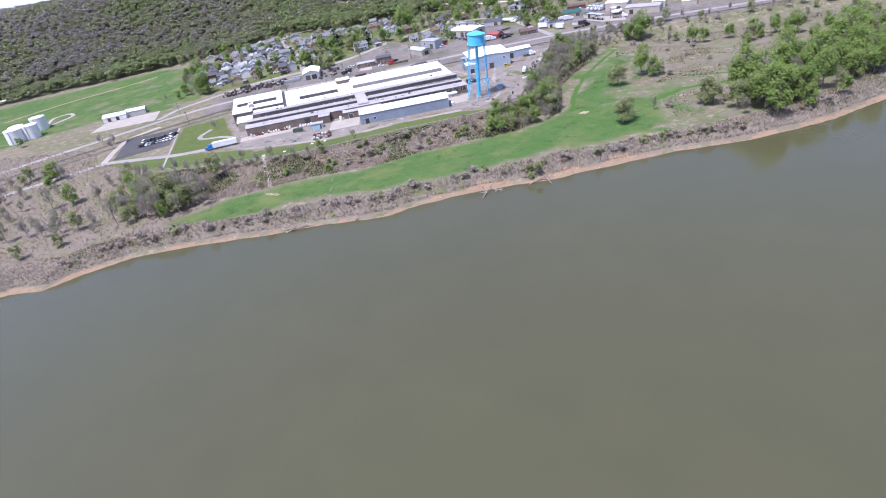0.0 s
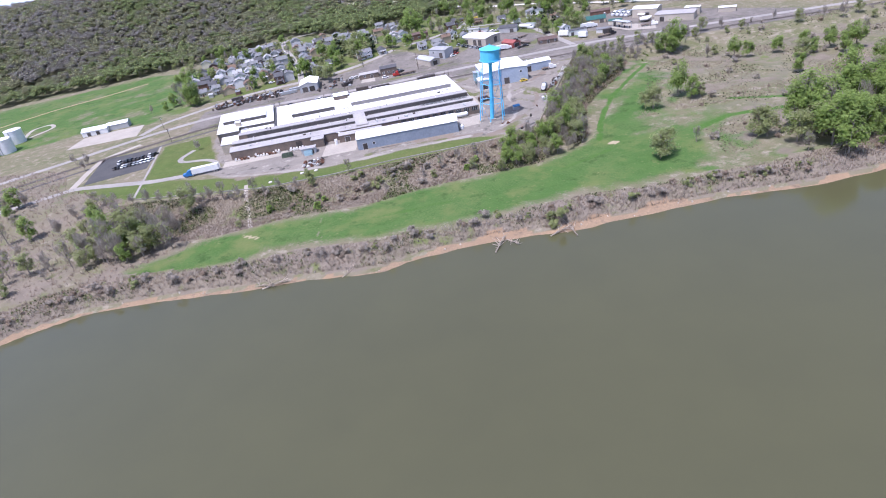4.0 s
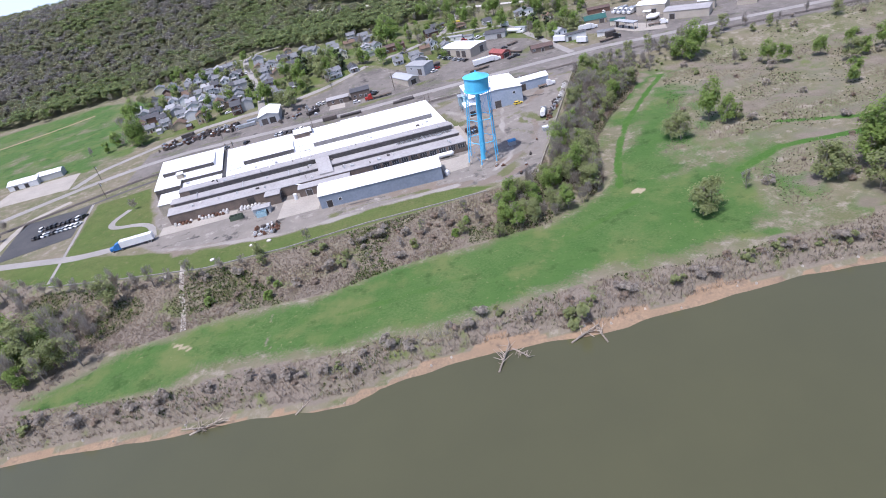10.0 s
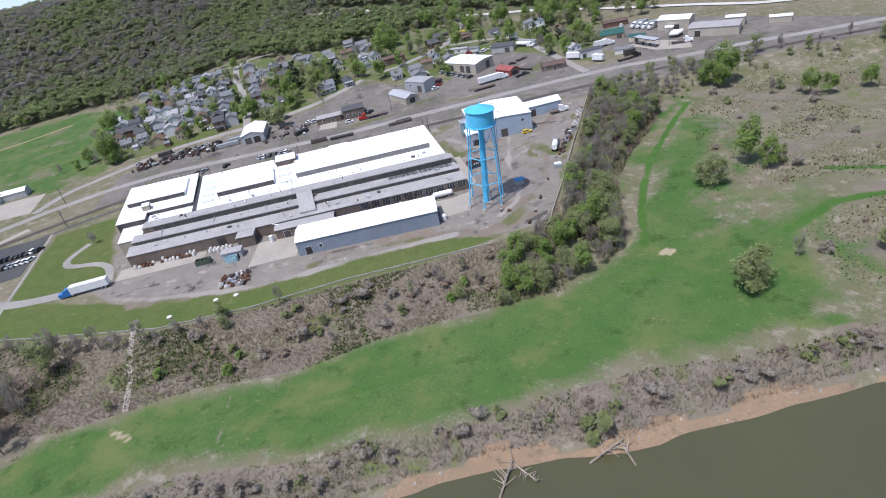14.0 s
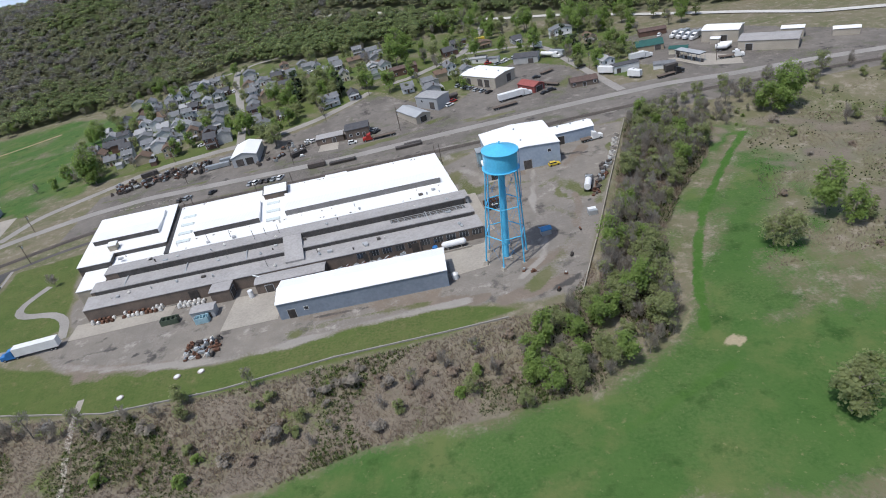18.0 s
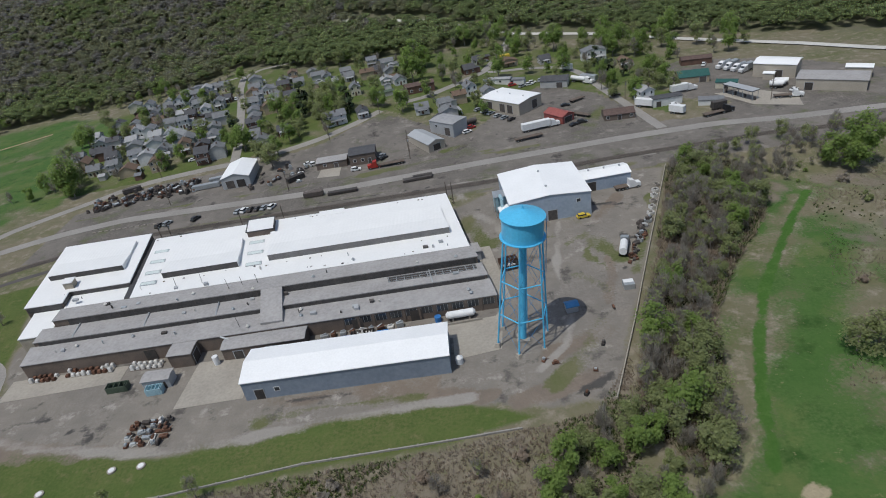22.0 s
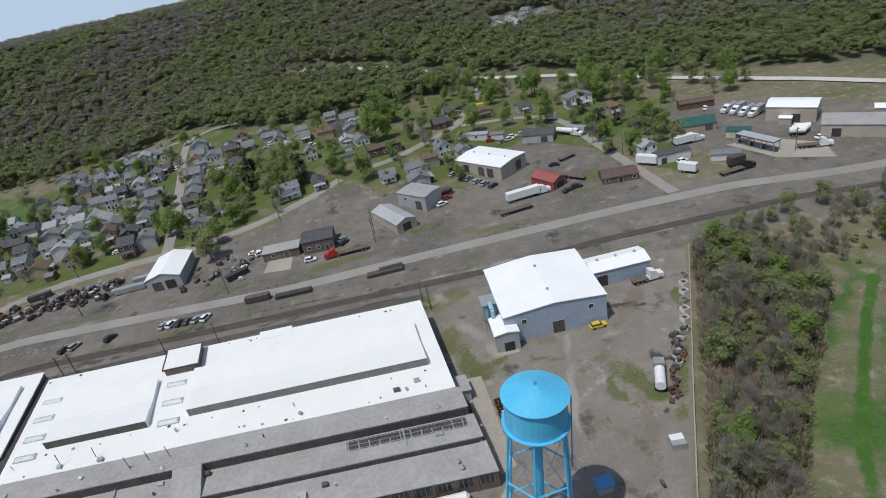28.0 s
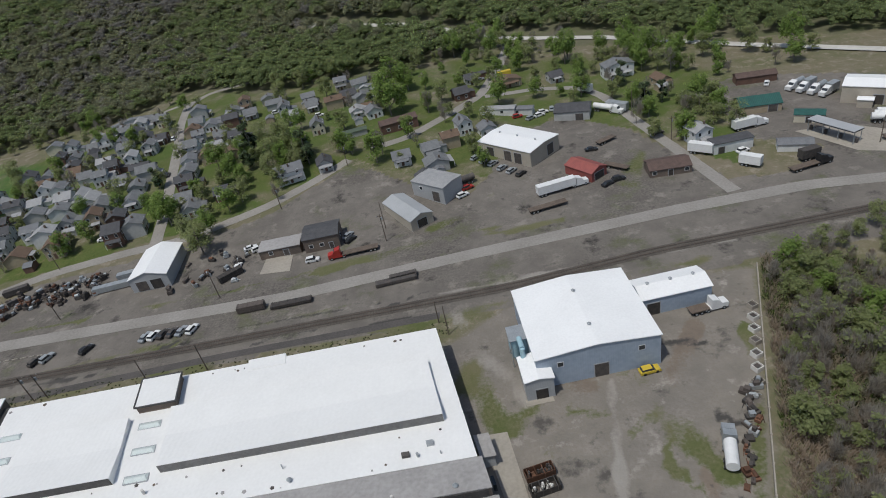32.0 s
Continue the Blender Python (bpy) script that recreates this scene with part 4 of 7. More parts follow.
boxpart("end_lean_to", GREY_SHEET, plant, 66.6, 69.4, -1.5, 3.5, 0, 3.2, "low grey sheet lean-to at the end wall")
boxpart("lean_to_roof", GREY_ROOF, plant, 66.6, 69.7, -1.8, 3.8, 3.2, 3.4)
part("duct", tube(bmesh.new(), (-8, -26.8, 4.4), (-3.4, -29, 3.2), 0.3, 0.3, 10), STEEL, plant, "slanting metal duct")
skew = Matrix.Identity(4)
skew[0][1], skew[1][0] = -SKEW, 0.035
for child in list(plant.children_recursive):
    child.data.transform(skew)

# small buildings in front of the plant
low = hall("workshop", "low grey-roofed workshop against the plant wall", "workshop", -30.5, 350.8, 1.5, 22.5, 5.0, 3.6, 0.4, "x", OLD_BRICK, GREY_ROOF, doors=[("s", -7, 2.4, 2.6), ("s", 2, 2.4, 2.6)])
hall("loading_shed", "dark brown loading shed with a flat grey roof", "shed", -53, 350, 0, 6.4, 5.2, 4.2, 0.2, "x", OLD_BRICK, GREY_ROOF, doors=[("e", 0, 3.0, 3.2)])
hall("yard_hut", "small grey flat-roofed yard hut", "hut", -57.2, 341.8, 2, 7.2, 3.8, 2.8, 0.25, "x", GREY_SHEET, GREY_ROOF, doors=[("s", 2, 1.2, 2.1)])

# long shed with the white roof
hall("warehouse", "long blue-clad warehouse with a white sheet roof", "warehouse", -6, 338.2, 1.2, 50.5, 12.4, 5.6, 1.3, "x", SLATE_SHEET, SHEET_WHITE, doors=[("w", 0, 3.6, 3.8), ("s", -21.5, 2.2, 3.0)], windows=[("s", -17, 2.0)])
# blue hall with its lean-to and annex
hall("metal_hall", "pale blue metal hall with a broad white roof", "metal hall", 53.2, 411.8, 4, 26.6, 24.5, 8.2, 1.1, "y", BLUE_SHEET, SHEET_WHITE, doors=[("s", 0.5, 3.0, 3.6), ("e", 6, 3, 3.4)], windows=[("s", -8.2, 5.2), ("s", 9.2, 5.2)], vents=2)
hall("lean_to", "small grey lean-to with a white roof beside the hall", "lean-to", 40.6, 399.6, 4, 6.0, 7.6, 5.4, 0.5, "y", GREY_SHEET, SHEET_WHITE, doors=[("s", 0.3, 2.6, 2.8)])
hall("metal_annex", "low blue metal shed with a white roof", "shed", 76, 420.6, 5, 16.5, 8.0, 4.8, 1.1, "x", BLUE_SHEET, SHEET_WHITE, doors=[("s", -5.6, 3.0, 3.4)], vents=3)
slab("pavement", [(37.6, 394.2), (43.4, 394.6), (43.2, 396.6), (37.4, 396)], CONCRETE, 0.12, "small concrete loading pad", "loading pad")

# dust collector between the hall and its lean-to
dc = thing("dust_collector", 38.2, 409.0, 4, "pale blue-green dust collector with ducts beside the hall", "dust collector")
for k in range(4):
    bm = tube(bmesh.new(), (-0.8 + (k % 2) * 1.6, -1.2 + (k // 2) * 1.8, 2.2), (-0.8 + (k % 2) * 1.6, -1.2 + (k // 2) * 1.8, 6.0), 0.75, 0.75, 14)
    part("filter_drum", bm, PALE_BLUE, dc)
    bm = tube(bmesh.new(), (-0.8 + (k % 2) * 1.6, -1.2 + (k // 2) * 1.8, 0.9), (-0.8 + (k % 2) * 1.6, -1.2 + (k // 2) * 1.8, 2.2), 0.2, 0.75, 14)
    part("hopper", bm, PALE_BLUE, dc)
for sx in (-1.5, 1.5):
    for sy in (-2, 1.5):
        part("leg", tube(bmesh.new(), (sx, sy, 0), (sx, sy, 6.2), 0.09), STEEL, dc)
boxpart("walkway", STEEL, dc, -1.7, 1.7, -2.2, 1.7, 6.2, 6.3)
dc.matrix_world = dc.matrix_world @ Matrix.Diagonal((1.3, 1.3, 1.25, 1))
for a, b in (((0, -2, 6.6), (0, -4.6, 6.6)), ((0, -4.6, 6.6), (0, -4.6, 1.5))):
    part("duct", tube(bmesh.new(), a, b, 0.45, 0.45, 12), PALE_BLUE, dc)

# ---- water tower ----
tower = thing("water_tower", 38.6, 343.2, 0, "sky blue steel water tower with a conical roof on six legs", "water tower", z=0)
tower.matrix_world = pose(37.6, 341.8, 0, 0, 4.6, 0)
TANK_LOW, TANK_HIGH, APEX, TANK_R = 29.8, 34.9, 36.7, 4.75
bm = solid(bmesh.new(), ring(0, 0, TANK_LOW, TANK_R, 40), ring(0, 0, TANK_HIGH, TANK_R, 40))
part("tank", bm, TOWER_BLUE, tower)
bm = bmesh.new()
rings = [ring(0, 0, TANK_LOW + 0.02, TANK_R * 0.98, 32), ring(0, 0, TANK_LOW - 1.0, TANK_R * 0.75, 32), ring(0, 0, TANK_LOW - 1.7, 1.0, 32)]
for a, b in zip(rings[:-1], rings[1:]):
    solid(bm, b, a)
part("tank_bottom", bm, TOWER_BLUE, tower, "dished tank bottom")
bm = solid(bmesh.new(), ring(0, 0, TANK_HIGH, TANK_R + 0.42, 40), ring(0, 0, TANK_HIGH + 0.12, TANK_R + 0.42, 40))
solid(bm, ring(0, 0, TANK_HIGH + 0.1, TANK_R + 0.38, 40), ring(0, 0, APEX, 0.35, 40))
tube(bm, (0, 0, APEX), (0, 0, APEX + 0.7), 0.3, 0.18)
part("conical_roof", bm, TOWER_BLUE, tower, "lighter blue conical roof")
bm = solid(bmesh.new(), ring(0, 0, TANK_LOW - 0.2, TANK_R + 0.5, 40), ring(0, 0, TANK_LOW - 0.02, TANK_R + 0.5, 40))
part("balcony", bm, TOWER_BLUE, tower)
part("riser_pipe", tube(bmesh.new(), (0, 0, 0.4), (0, 0, TANK_LOW - 1.5), 0.85, 0.85, 20), TOWER_BLUE, tower, "broad central riser pipe")
boxpart("riser_base", CONCRETE, tower, -1.6, 1.6, -1.6, 1.6, -0.4, 0.5, "concrete riser base")
feet, heads = [], []
for k in range(6):
    a = math.radians(-105 + 60 * k)
    f, h = (6.6 * math.cos(a), 6.6 * math.sin(a), 0.6), (4.7 * math.cos(a), 4.7 * math.sin(a), TANK_LOW)
    feet.append(Vector(f)), heads.append(Vector(h))
    leg = part("leg", tube(bmesh.new(), f, h, 0.22, 0.19, 10), TOWER_BLUE, tower, "tapering tubular leg")
    part("footing", solid(bmesh.new(), ring(f[0], f[1], -0.4, 1.1, 4, a), ring(f[0], f[1], 0.65, 0.75, 4, a)), CONCRETE, leg, "concrete footing")
for s in (0.3, 0.62):
    for k in range(6):
        p, q = feet[k].lerp(heads[k], s), feet[(k + 1) % 6].lerp(heads[(k + 1) % 6], s)
        part("strut", tube(bmesh.new(), p, q, 0.16, 0.16, 6), TOWER_BLUE, tower)
for s0, s1 in ((0.0, 0.3), (0.3, 0.62), (0.62, 0.98)):
    for k in range(6):
        for i, j in ((k, (k + 1) % 6), ((k + 1) % 6, k)):
            part("tie_rod", tube(bmesh.new(), feet[i].lerp(heads[i], s0), feet[j].lerp(heads[j], s1), 0.04, 0.04, 5), TOWER_DARK, tower)
for s in (-0.22, 0.22):
    part("ladder_rail", tube(bmesh.new(), (5.25, -1 + s, 20), (5.1, -1 + s, TANK_HIGH), 0.05), TOWER_DARK, tower)
hut = hall("pump_box", "blue-topped metal box in the tower's shadow", "pump box", 51.4, 350.9, 8, 3.0, 2.4, 1.9, 0.5, "x", GREY_SHEET, TOWER_DARK)


# ---- houses ----
WALLS = [mat("white clapboard", (0.70, 0.70, 0.69), (0.58, 0.58, 0.57), 0.7), mat("pale grey siding", (0.46, 0.46, 0.45), (0.37, 0.37, 0.36), 0.7), mat("tan siding", (0.42, 0.35, 0.25), (0.34, 0.28, 0.2), 0.75),
         mat("brown brick", (0.17, 0.10, 0.075), (0.12, 0.075, 0.058), 0.85), mat("cream siding", (0.60, 0.56, 0.45), (0.5, 0.46, 0.37), 0.75)]
ROOFS = [mat("mid grey shingles", (0.20, 0.205, 0.215), (0.145, 0.15, 0.158), 0.85, fine=4.0), mat("slate grey shingles", (0.20, 0.205, 0.21), (0.14, 0.145, 0.15), 0.85, fine=4.0), mat("brown shingles", (0.175, 0.12, 0.085), (0.125, 0.088, 0.065), 0.9, fine=4.0),
         mat("charcoal shingles", (0.065, 0.065, 0.07), (0.095, 0.095, 0.1), 0.85, fine=4.0), mat("light grey shingles", (0.36, 0.36, 0.36), (0.28, 0.28, 0.285), 0.8, fine=4.0)]
STYLES = [(0, 0, "white clapboard house with a grey shingle roof"), (1, 1, "pale grey house with a slate grey roof"), (2, 2, "tan house with a brown shingle roof"), (3, 3, "brown brick house with a charcoal roof"),
          (0, 4, "white house with a light grey roof"), (4, 0, "cream house with a grey roof"), (0, 1, "white house with a slate grey roof"), (1, 3, "grey house with a charcoal roof")]


def house(x, y, rz, style, rng, w=None, d=None, h=None, group="village houses"):
    """A frame house: walls, roof, porch, chimney, door and windows."""
    wi, ri, label = STYLES[style]
    w, d, h = w or rng.uniform(5.4, 7.0), d or rng.uniform(6.4, 8.6), h or rng.choice((2.8, 3.0, 3.2, 4.6, 4.8))
    rise = rng.uniform(1.5, 2.2)
    ob = thing("house", x, y, rz, label, "house", group)
    SOLIDS.append((x, y, 5.0))
    ridge = rng.choice("xy")
    gable_shell(ob, w, d, h, rise, ridge, WALLS[wi], ROOFS[ri], 0.4, 0.18)
    for side, run in (("s", w), ("n", w), ("e", d), ("w", d)):
        for z in ((1.0, 3.6) if h > 4.5 else (1.0,)):
            for s in (-0.27, 0.27):
                if side == "s" or side == ("e" if x < 40 else "w"):
                    window(ob, side, w, d, s * run, z, 0.9, 1.25)
    boxpart("door", WALLS[3], ob, *on_side("s", w, d, 0, 1.0, 0, 2.05, 0.06), "front door")
    if rng.random() < 0.7:
        pw = w * rng.uniform(0.5, 0.95)
        bm = solid(bmesh.new(), [(-pw / 2, -d / 2 - 2.0, 2.35), (pw / 2, -d / 2 - 2.0, 2.35), (pw / 2, -d / 2, 2.75), (-pw / 2, -d / 2, 2.75)], [(-pw / 2, -d / 2 - 2.0, 2.5), (pw / 2, -d / 2 - 2.0, 2.5), (pw / 2, -d / 2, 2.9), (-pw / 2, -d / 2, 2.9)])
        pr = part("porch_roof", bm, ROOFS[ri if rng.random() < 0.6 else 4], ob)
        for s in (-1, 1):
            boxpart("post", WHITE_PAINT, pr, s * (pw / 2 - 0.12) - 0.07, s * (pw / 2 - 0.12) + 0.07, -d / 2 - 1.95, -d / 2 - 1.8, 0.25, 2.36)
    if rng.random() < 0.6:
        cx, cy = rng.uniform(-0.3, 0.3) * w, rng.uniform(-0.2, 0.2) * d
        boxpart("chimney", OLD_BRICK, ob, cx - 0.3, cx + 0.3, cy - 0.3, cy + 0.3, h + 0.4, h + rise + 0.7, "brick chimney")
    if rng.random() < 0.35:
        ew = rng.uniform(2.4, 3.6)
        bm = solid(bmesh.new(), [(w / 2, -d / 4, -0.5), (w / 2 + ew, -d / 4, -0.5), (w / 2 + ew, d / 3, -0.5), (w / 2, d / 3, -0.5)], [(w / 2, -d / 4, 2.9), (w / 2 + ew, -d / 4, 2.3), (w / 2 + ew, d / 3, 2.3), (w / 2, d / 3, 2.9)])
        part("side_wing", bm, WALLS[wi], ob)
        bm = solid(bmesh.new(), [(w / 2, -d / 4 - 0.2, 2.92), (w / 2 + ew + 0.2, -d / 4 - 0.2, 2.28), (w / 2 + ew + 0.2, d / 3 + 0.2, 2.28), (w / 2, d / 3 + 0.2, 2.92)], [(w / 2, -d / 4 - 0.2, 3.06), (w / 2 + ew + 0.2, -d / 4 - 0.2, 2.42), (w / 2 + ew + 0.2, d / 3 + 0.2, 2.42), (w / 2, d / 3 + 0.2, 3.06)])
        part("wing_roof", bm, ROOFS[ri], ob)
    return ob


WOODEN = mat("weathered deck boards", (0.25, 0.22, 0.19), (0.18, 0.155, 0.13), 0.9)
WEST_BLOCK = [(-188, 624, 5), (-176, 619, 0), (-166, 603, 1), (-160, 612, 1), (-151, 610, 0), (-149, 589, 7), (-159, 588, 3), (-136, 577, 4), (-129, 586, 1), (-119, 570, 4), (-115, 582, 1), (-111, 559, 7), (-180, 583, 7), (-171, 584, 6), (-157, 559, 4), (-139, 563, 6), (-146, 552, 0),
              (-127, 554, 6), (-129, 539, 4), (-170, 564, 3), (-167, 549, 7), (-115, 527, 1), (-104, 538, 1), (-101, 526, 6), (-147, 532, 1), (-134, 529, 6), (-125, 518, 1), (-112, 515, 2), (-101, 511, 3), (-163, 531, 3)]
MID_BLOCK = [(-132, 631, 1), (-163, 692, 3), (-103, 622, 1), (-100, 608, 6), (-90, 600, 0), (-80, 583, 6), (-91, 584, 1), (-90, 570, 6), (-78, 566, 4), (-87, 556, 0), (-83, 543, 1), (-80, 531, 3), (-83, 616, 6), (-79, 599, 3), (-71, 606, 1), (-69, 573, 7), (-147, 507, 1), (-136, 499, 2), (-121, 500, 2), (-62, 519, 3), (-153, 519, 7)]
EAST_BLOCK = [(-60, 614, 1), (-52, 601, 1), (-46, 590, 4), (-42, 614, 6), (-38, 600, 1), (-26, 596, 2), (-26, 626, 5), (-16, 622, 6), (-20, 606, 7), (-11, 592, 1), (-13, 579, 4), (-5, 574, 0), (-30, 566, 5), (-22, 527, 7), (9, 520, 0), (20, 524, 1), (22, 512, 1), (28, 529, 2), (34, 540, 0), (18, 501, 7), (41, 603, 7), (35, 581, 3), (43, 536, 0), (80, 589, 7), (120, 560, 2)]
rh = random.Random(11)
for block in (WEST_BLOCK, MID_BLOCK, EAST_BLOCK):
    for x, y, style in block:
        house(x, y, rh.choice((10, 12, 14, 100, 102)) + rh.uniform(-4, 4), style, rh)
house(-35.5, 523, 18, 0, rh, 10.5, 8.0, 4.6)
house(113, 500, 12, 4, rh, 6.4, 7.0, 5.2)
house(-98, 501, 8, 3, rh, 6.5, 8.5, 5.4)
house(107, 580, 5, 6, rh, 13, 7.5, 5.6)
house(-150, 640, 20, 0, rh, 22, 4.2, 2.8)
house(58, 592, 15, 2, rh, 12, 7, 3.0)
rx = random.Random(61)
built = [(x, y) for x, y, _ in WEST_BLOCK + MID_BLOCK + EAST_BLOCK]
lanes = [[(-81, 489), (-86, 521), (-91, 540), (-96, 559), (-104, 588), (-112, 613), (-120, 650)], [(-180, 432), (-153, 467), (-118, 487), (-73, 493)]]
for k in range(900):
    x, y = rx.uniform(-186, -64), rx.uniform(500, 628)
    if len(built) > 112 or y < 500 + max(0, -x - 150) * 0.8 or y > 640 - max(0, -x - 140) * 0.4:
        continue
    if min(math.hypot(x - a, y - b) for a, b in built) < 8.6 or min(float(near_line(q, np.array([x]), np.array([y]))[0]) for q in lanes) < 7.5:
        continue
    built.append((x, y))
    house(x, y, rx.choice((10, 12, 100)) + rx.uniform(-5, 5), rx.choice((0, 1, 2, 3, 4, 4, 5, 7, 2)), rx)
rs = random.Random(23)
for k in range(38):
    bx, by, _ = rs.choice(WEST_BLOCK + MID_BLOCK + EAST_BLOCK)
    x, y = bx + rs.uniform(-7.5, 7.5), by + rs.choice((-1, 1)) * rs.uniform(6.2, 8)
    ob = thing("garden_shed", x, y, rs.choice((12, 100)) + rs.uniform(-6, 6), "small pale garage or shed behind a house", "shed", "back garden sheds")
    gable_shell(ob, rs.uniform(3, 5), rs.uniform(3, 4.6), 2.2, 0.8, rs.choice("xy"), rs.choice(WALLS), rs.choice(ROOFS), 0.2, 0.12)
    boxpart("door", WHITE_PAINT, ob, -1.0, 1.0, -1.53, -1.4, 0, 1.9) if rs.random() < 0.5 else None

# ---- halls and yards along the road ----
hall("garage_hall", "pale gabled garage hall with two grey doors", "garage", -73, 475.5, 3, 12.5, 18.5, 4.6, 1.8, "y", GREY_SHEET, SHEET_WHITE, doors=[("s", -2.6, 3.6, 3.4), ("s", 2.2, 3.6, 3.4)])
hall("brick_store", "two-storey block building with a charcoal roof", "store", -17, 476.5, 3, 11.5, 9.5, 4.6, 0.9, "x", OLD_BRICK, ROOFS[3], doors=[("s", 3, 1.2, 2.2)], windows=[("s", -3.5, 1.4), ("s", 0, 1.4), ("e", 0, 1.4), ("w", 2, 1.4)])
hall("low_store", "low dark brick store with a parapet", "store", -31, 475.6, 2, 13.5, 6.5, 3.0, 0.3, "x", OLD_BRICK, GREY_ROOF, doors=[("s", 2, 1.6, 2.2)], windows=[("s", -3, 1.2)])
hall("sheet_shed", "grey sheet-metal shed with a ribbed roof", "shed", 11.2, 483, -59, 19.0, 8.2, 3.4, 1.4, "x", TAN_SHEET, GREY_SHEET, doors=[("e", 0, 3.4, 2.8)])
hall("block_garage", "tall pale grey garage with a flat light roof", "garage", 21.8, 494.6, -42, 14.5, 9.8, 5.6, 0.4, "x", GREY_SHEET, ROOFS[4], doors=[("s", 3.5, 3, 3.6)], windows=[("s", -3, 3.2)])
hall("truck_depot", "broad tan depot hall with a flat white roof", "depot", 53, 517, -47, 25, 16.5, 5.2, 0.7, "x", TAN_SHEET, SHEET_WHITE, doors=[("s", -6.5, 3.2, 4.0), ("s", 1.8, 3.2, 4.0), ("s", 6.6, 3.2, 4.0), ("e", 3, 3.4, 4.0)], vents=3)
# a dark leaf stands in for the shaded inside of the open bay
hall("red_shed", "red-roofed shed with an open dark bay", "shed", 72.2, 491.2, -55, 11.8, 7.2, 3.2, 1.4, "x", RED_ROOF, RED_ROOF, doors=[("e", 0, 4.2, 2.7)])
hall("restaurant", "low brown-roofed roadhouse with small windows", "roadhouse", 97, 484, -3, 13, 8, 2.5, 1.3, "x", OLD_BRICK, BROWN_ROOF, doors=[("s", 0, 1.4, 2.1)], windows=[("s", -5, 1.0), ("s", 5, 1.0)])
hall("workshop", "blue-grey workshop with a charcoal roof", "workshop", 79, 543, -18, 14, 10, 3.6, 1.4, "x", WALLS[1], ROOFS[3], doors=[("s", 3, 3, 2.8)])
hall("mobile_home", "long white mobile home", "mobile home", 50, 556.5, -22, 15, 4.2, 2.7, 0.4, "x", WALLS[0], ROOFS[4], windows=[("s", -4, 1.0), ("s", 2, 1.0)], group="mobile homes")
hall("mobile_home", "short white mobile home", "mobile home", 60, 553.5, -22, 9, 4.0, 2.6, 0.4, "x", WALLS[0], ROOFS[0], windows=[("s", -2, 1.0)], group="mobile homes")
hall("brick_row", "long red-brown brick row with a dark roof", "row house", 7, 553, 14, 16, 6.4, 4.0, 1.2, "x", WALLS[3], BROWN_ROOF, windows=[("s", -5, 1.2), ("s", 0, 1.2), ("s", 5, 1.2)])
hall("carport", "green-roofed carport on a lawn", "carport", -12, 554, 12, 10, 4.0, 2.3, 0.6, "x", WALLS[1], OLIVE)
hall("green_store", "dark green-roofed store with a gabled porch", "store", 141, 521.5, -8, 14, 9, 3.0, 2.0, "x", WALLS[2], GREEN_ROOF, doors=[("s", 4, 3, 2.6)])
hall("petrol_shop", "petrol station shop with a green roof", "petrol shop", 151, 508, -30, 9, 5, 2.8, 0.8, "x", WALLS[4], GREEN_ROOF, doors=[("s", 0, 1.8, 2.2)])
hall("red_barn", "dark red wooden building with a grey roof", "building", 152, 551, -8, 15, 5.5, 2.8, 1.1, "x", WALLS[3], BROWN_ROOF)
hall("tall_hall", "tall tan metal hall with a white roof", "metal hall", 177, 522.5, -38, 18, 11.5, 6.0, 1.0, "x", TAN_SHEET, SHEET_WHITE, doors=[("s", 2, 3, 3.4), ("w", 0, 3.4, 4)])
hall("hall_porch", "small white-roofed entrance shed", "porch", 171, 516, -38, 4.5, 3, 2.8, 0.5, "x", TAN_SHEET, SHEET_WHITE)
hall("flat_depot", "long tan depot with a flat grey roof", "depot", 188, 497, -34, 26, 12.5, 4.6, 0.4, "x", TAN_SHEET, GREY_ROOF, doors=[("s", -8, 3, 3.2), ("w", 0, 3, 3.2)])
hall("white_store", "white-roofed store behind the depot", "store", 203, 504, -34, 10, 5.5, 4.6, 0.6, "x", TAN_SHEET, SHEET_WHITE)
hall("small_store", "low white-roofed store beside the road", "store", 222, 492, -30, 11, 5, 3.0, 0.5, "x", TAN_SHEET, SHEET_WHITE)
hall("lot_shed", "low grey-roofed shed on a green lot", "shed", 137, 486, -20, 10, 5, 2.4, 0.8, "x", WALLS[0], ROOFS[0])
hall("freight_cabin", "white box building with a dark roof", "cabin", 120, 491, 3, 13, 5, 3.6, 0.3, "x", WALLS[0], ROOFS[3], doors=[("s", -4, 2, 2.4)])
hall("pavilion", "low white-roofed pavilion on a concrete apron", "pavilion", -220, 460, 6, 17, 9, 3.2, 1.4, "x", WALLS[0], SHEET_WHITE, doors=[("s", -4, 2.2, 2.4), ("s", 2, 2.2, 2.4)])
hall("pavilion_wing", "white-roofed open wing of a pavilion", "pavilion", -206, 464, 8, 14, 7, 3.4, 1.2, "x", WALLS[1], SHEET_WHITE)

# canopy over the pumps
cp = thing("fuel_canopy", 151, 493.5, -66, "long flat white fuel canopy on posts", "canopy")
boxpart("canopy_roof", GREY_SHEET, cp, -8, 8, -2.2, 2.2, 4.0, 4.5)
boxpart("fascia", BLACK, cp, -8.06, 8.06, -2.26, 2.26, 4.08, 4.3, "dark fascia band")
for k in range(4):
    for s in (-1.6, 1.6):
        part("post", tube(bmesh.new(), (-7.8 + 5.2 * k, s, 0), (-7.8 + 5.2 * k, s, 4.0), 0.12), STEEL, cp)
    boxpart("pump", DARK_IRON, cp, -8.2 + 5.2 * k, -7.4 + 5.2 * k, -0.3, 0.3, 0, 1.6, "dark fuel pump")

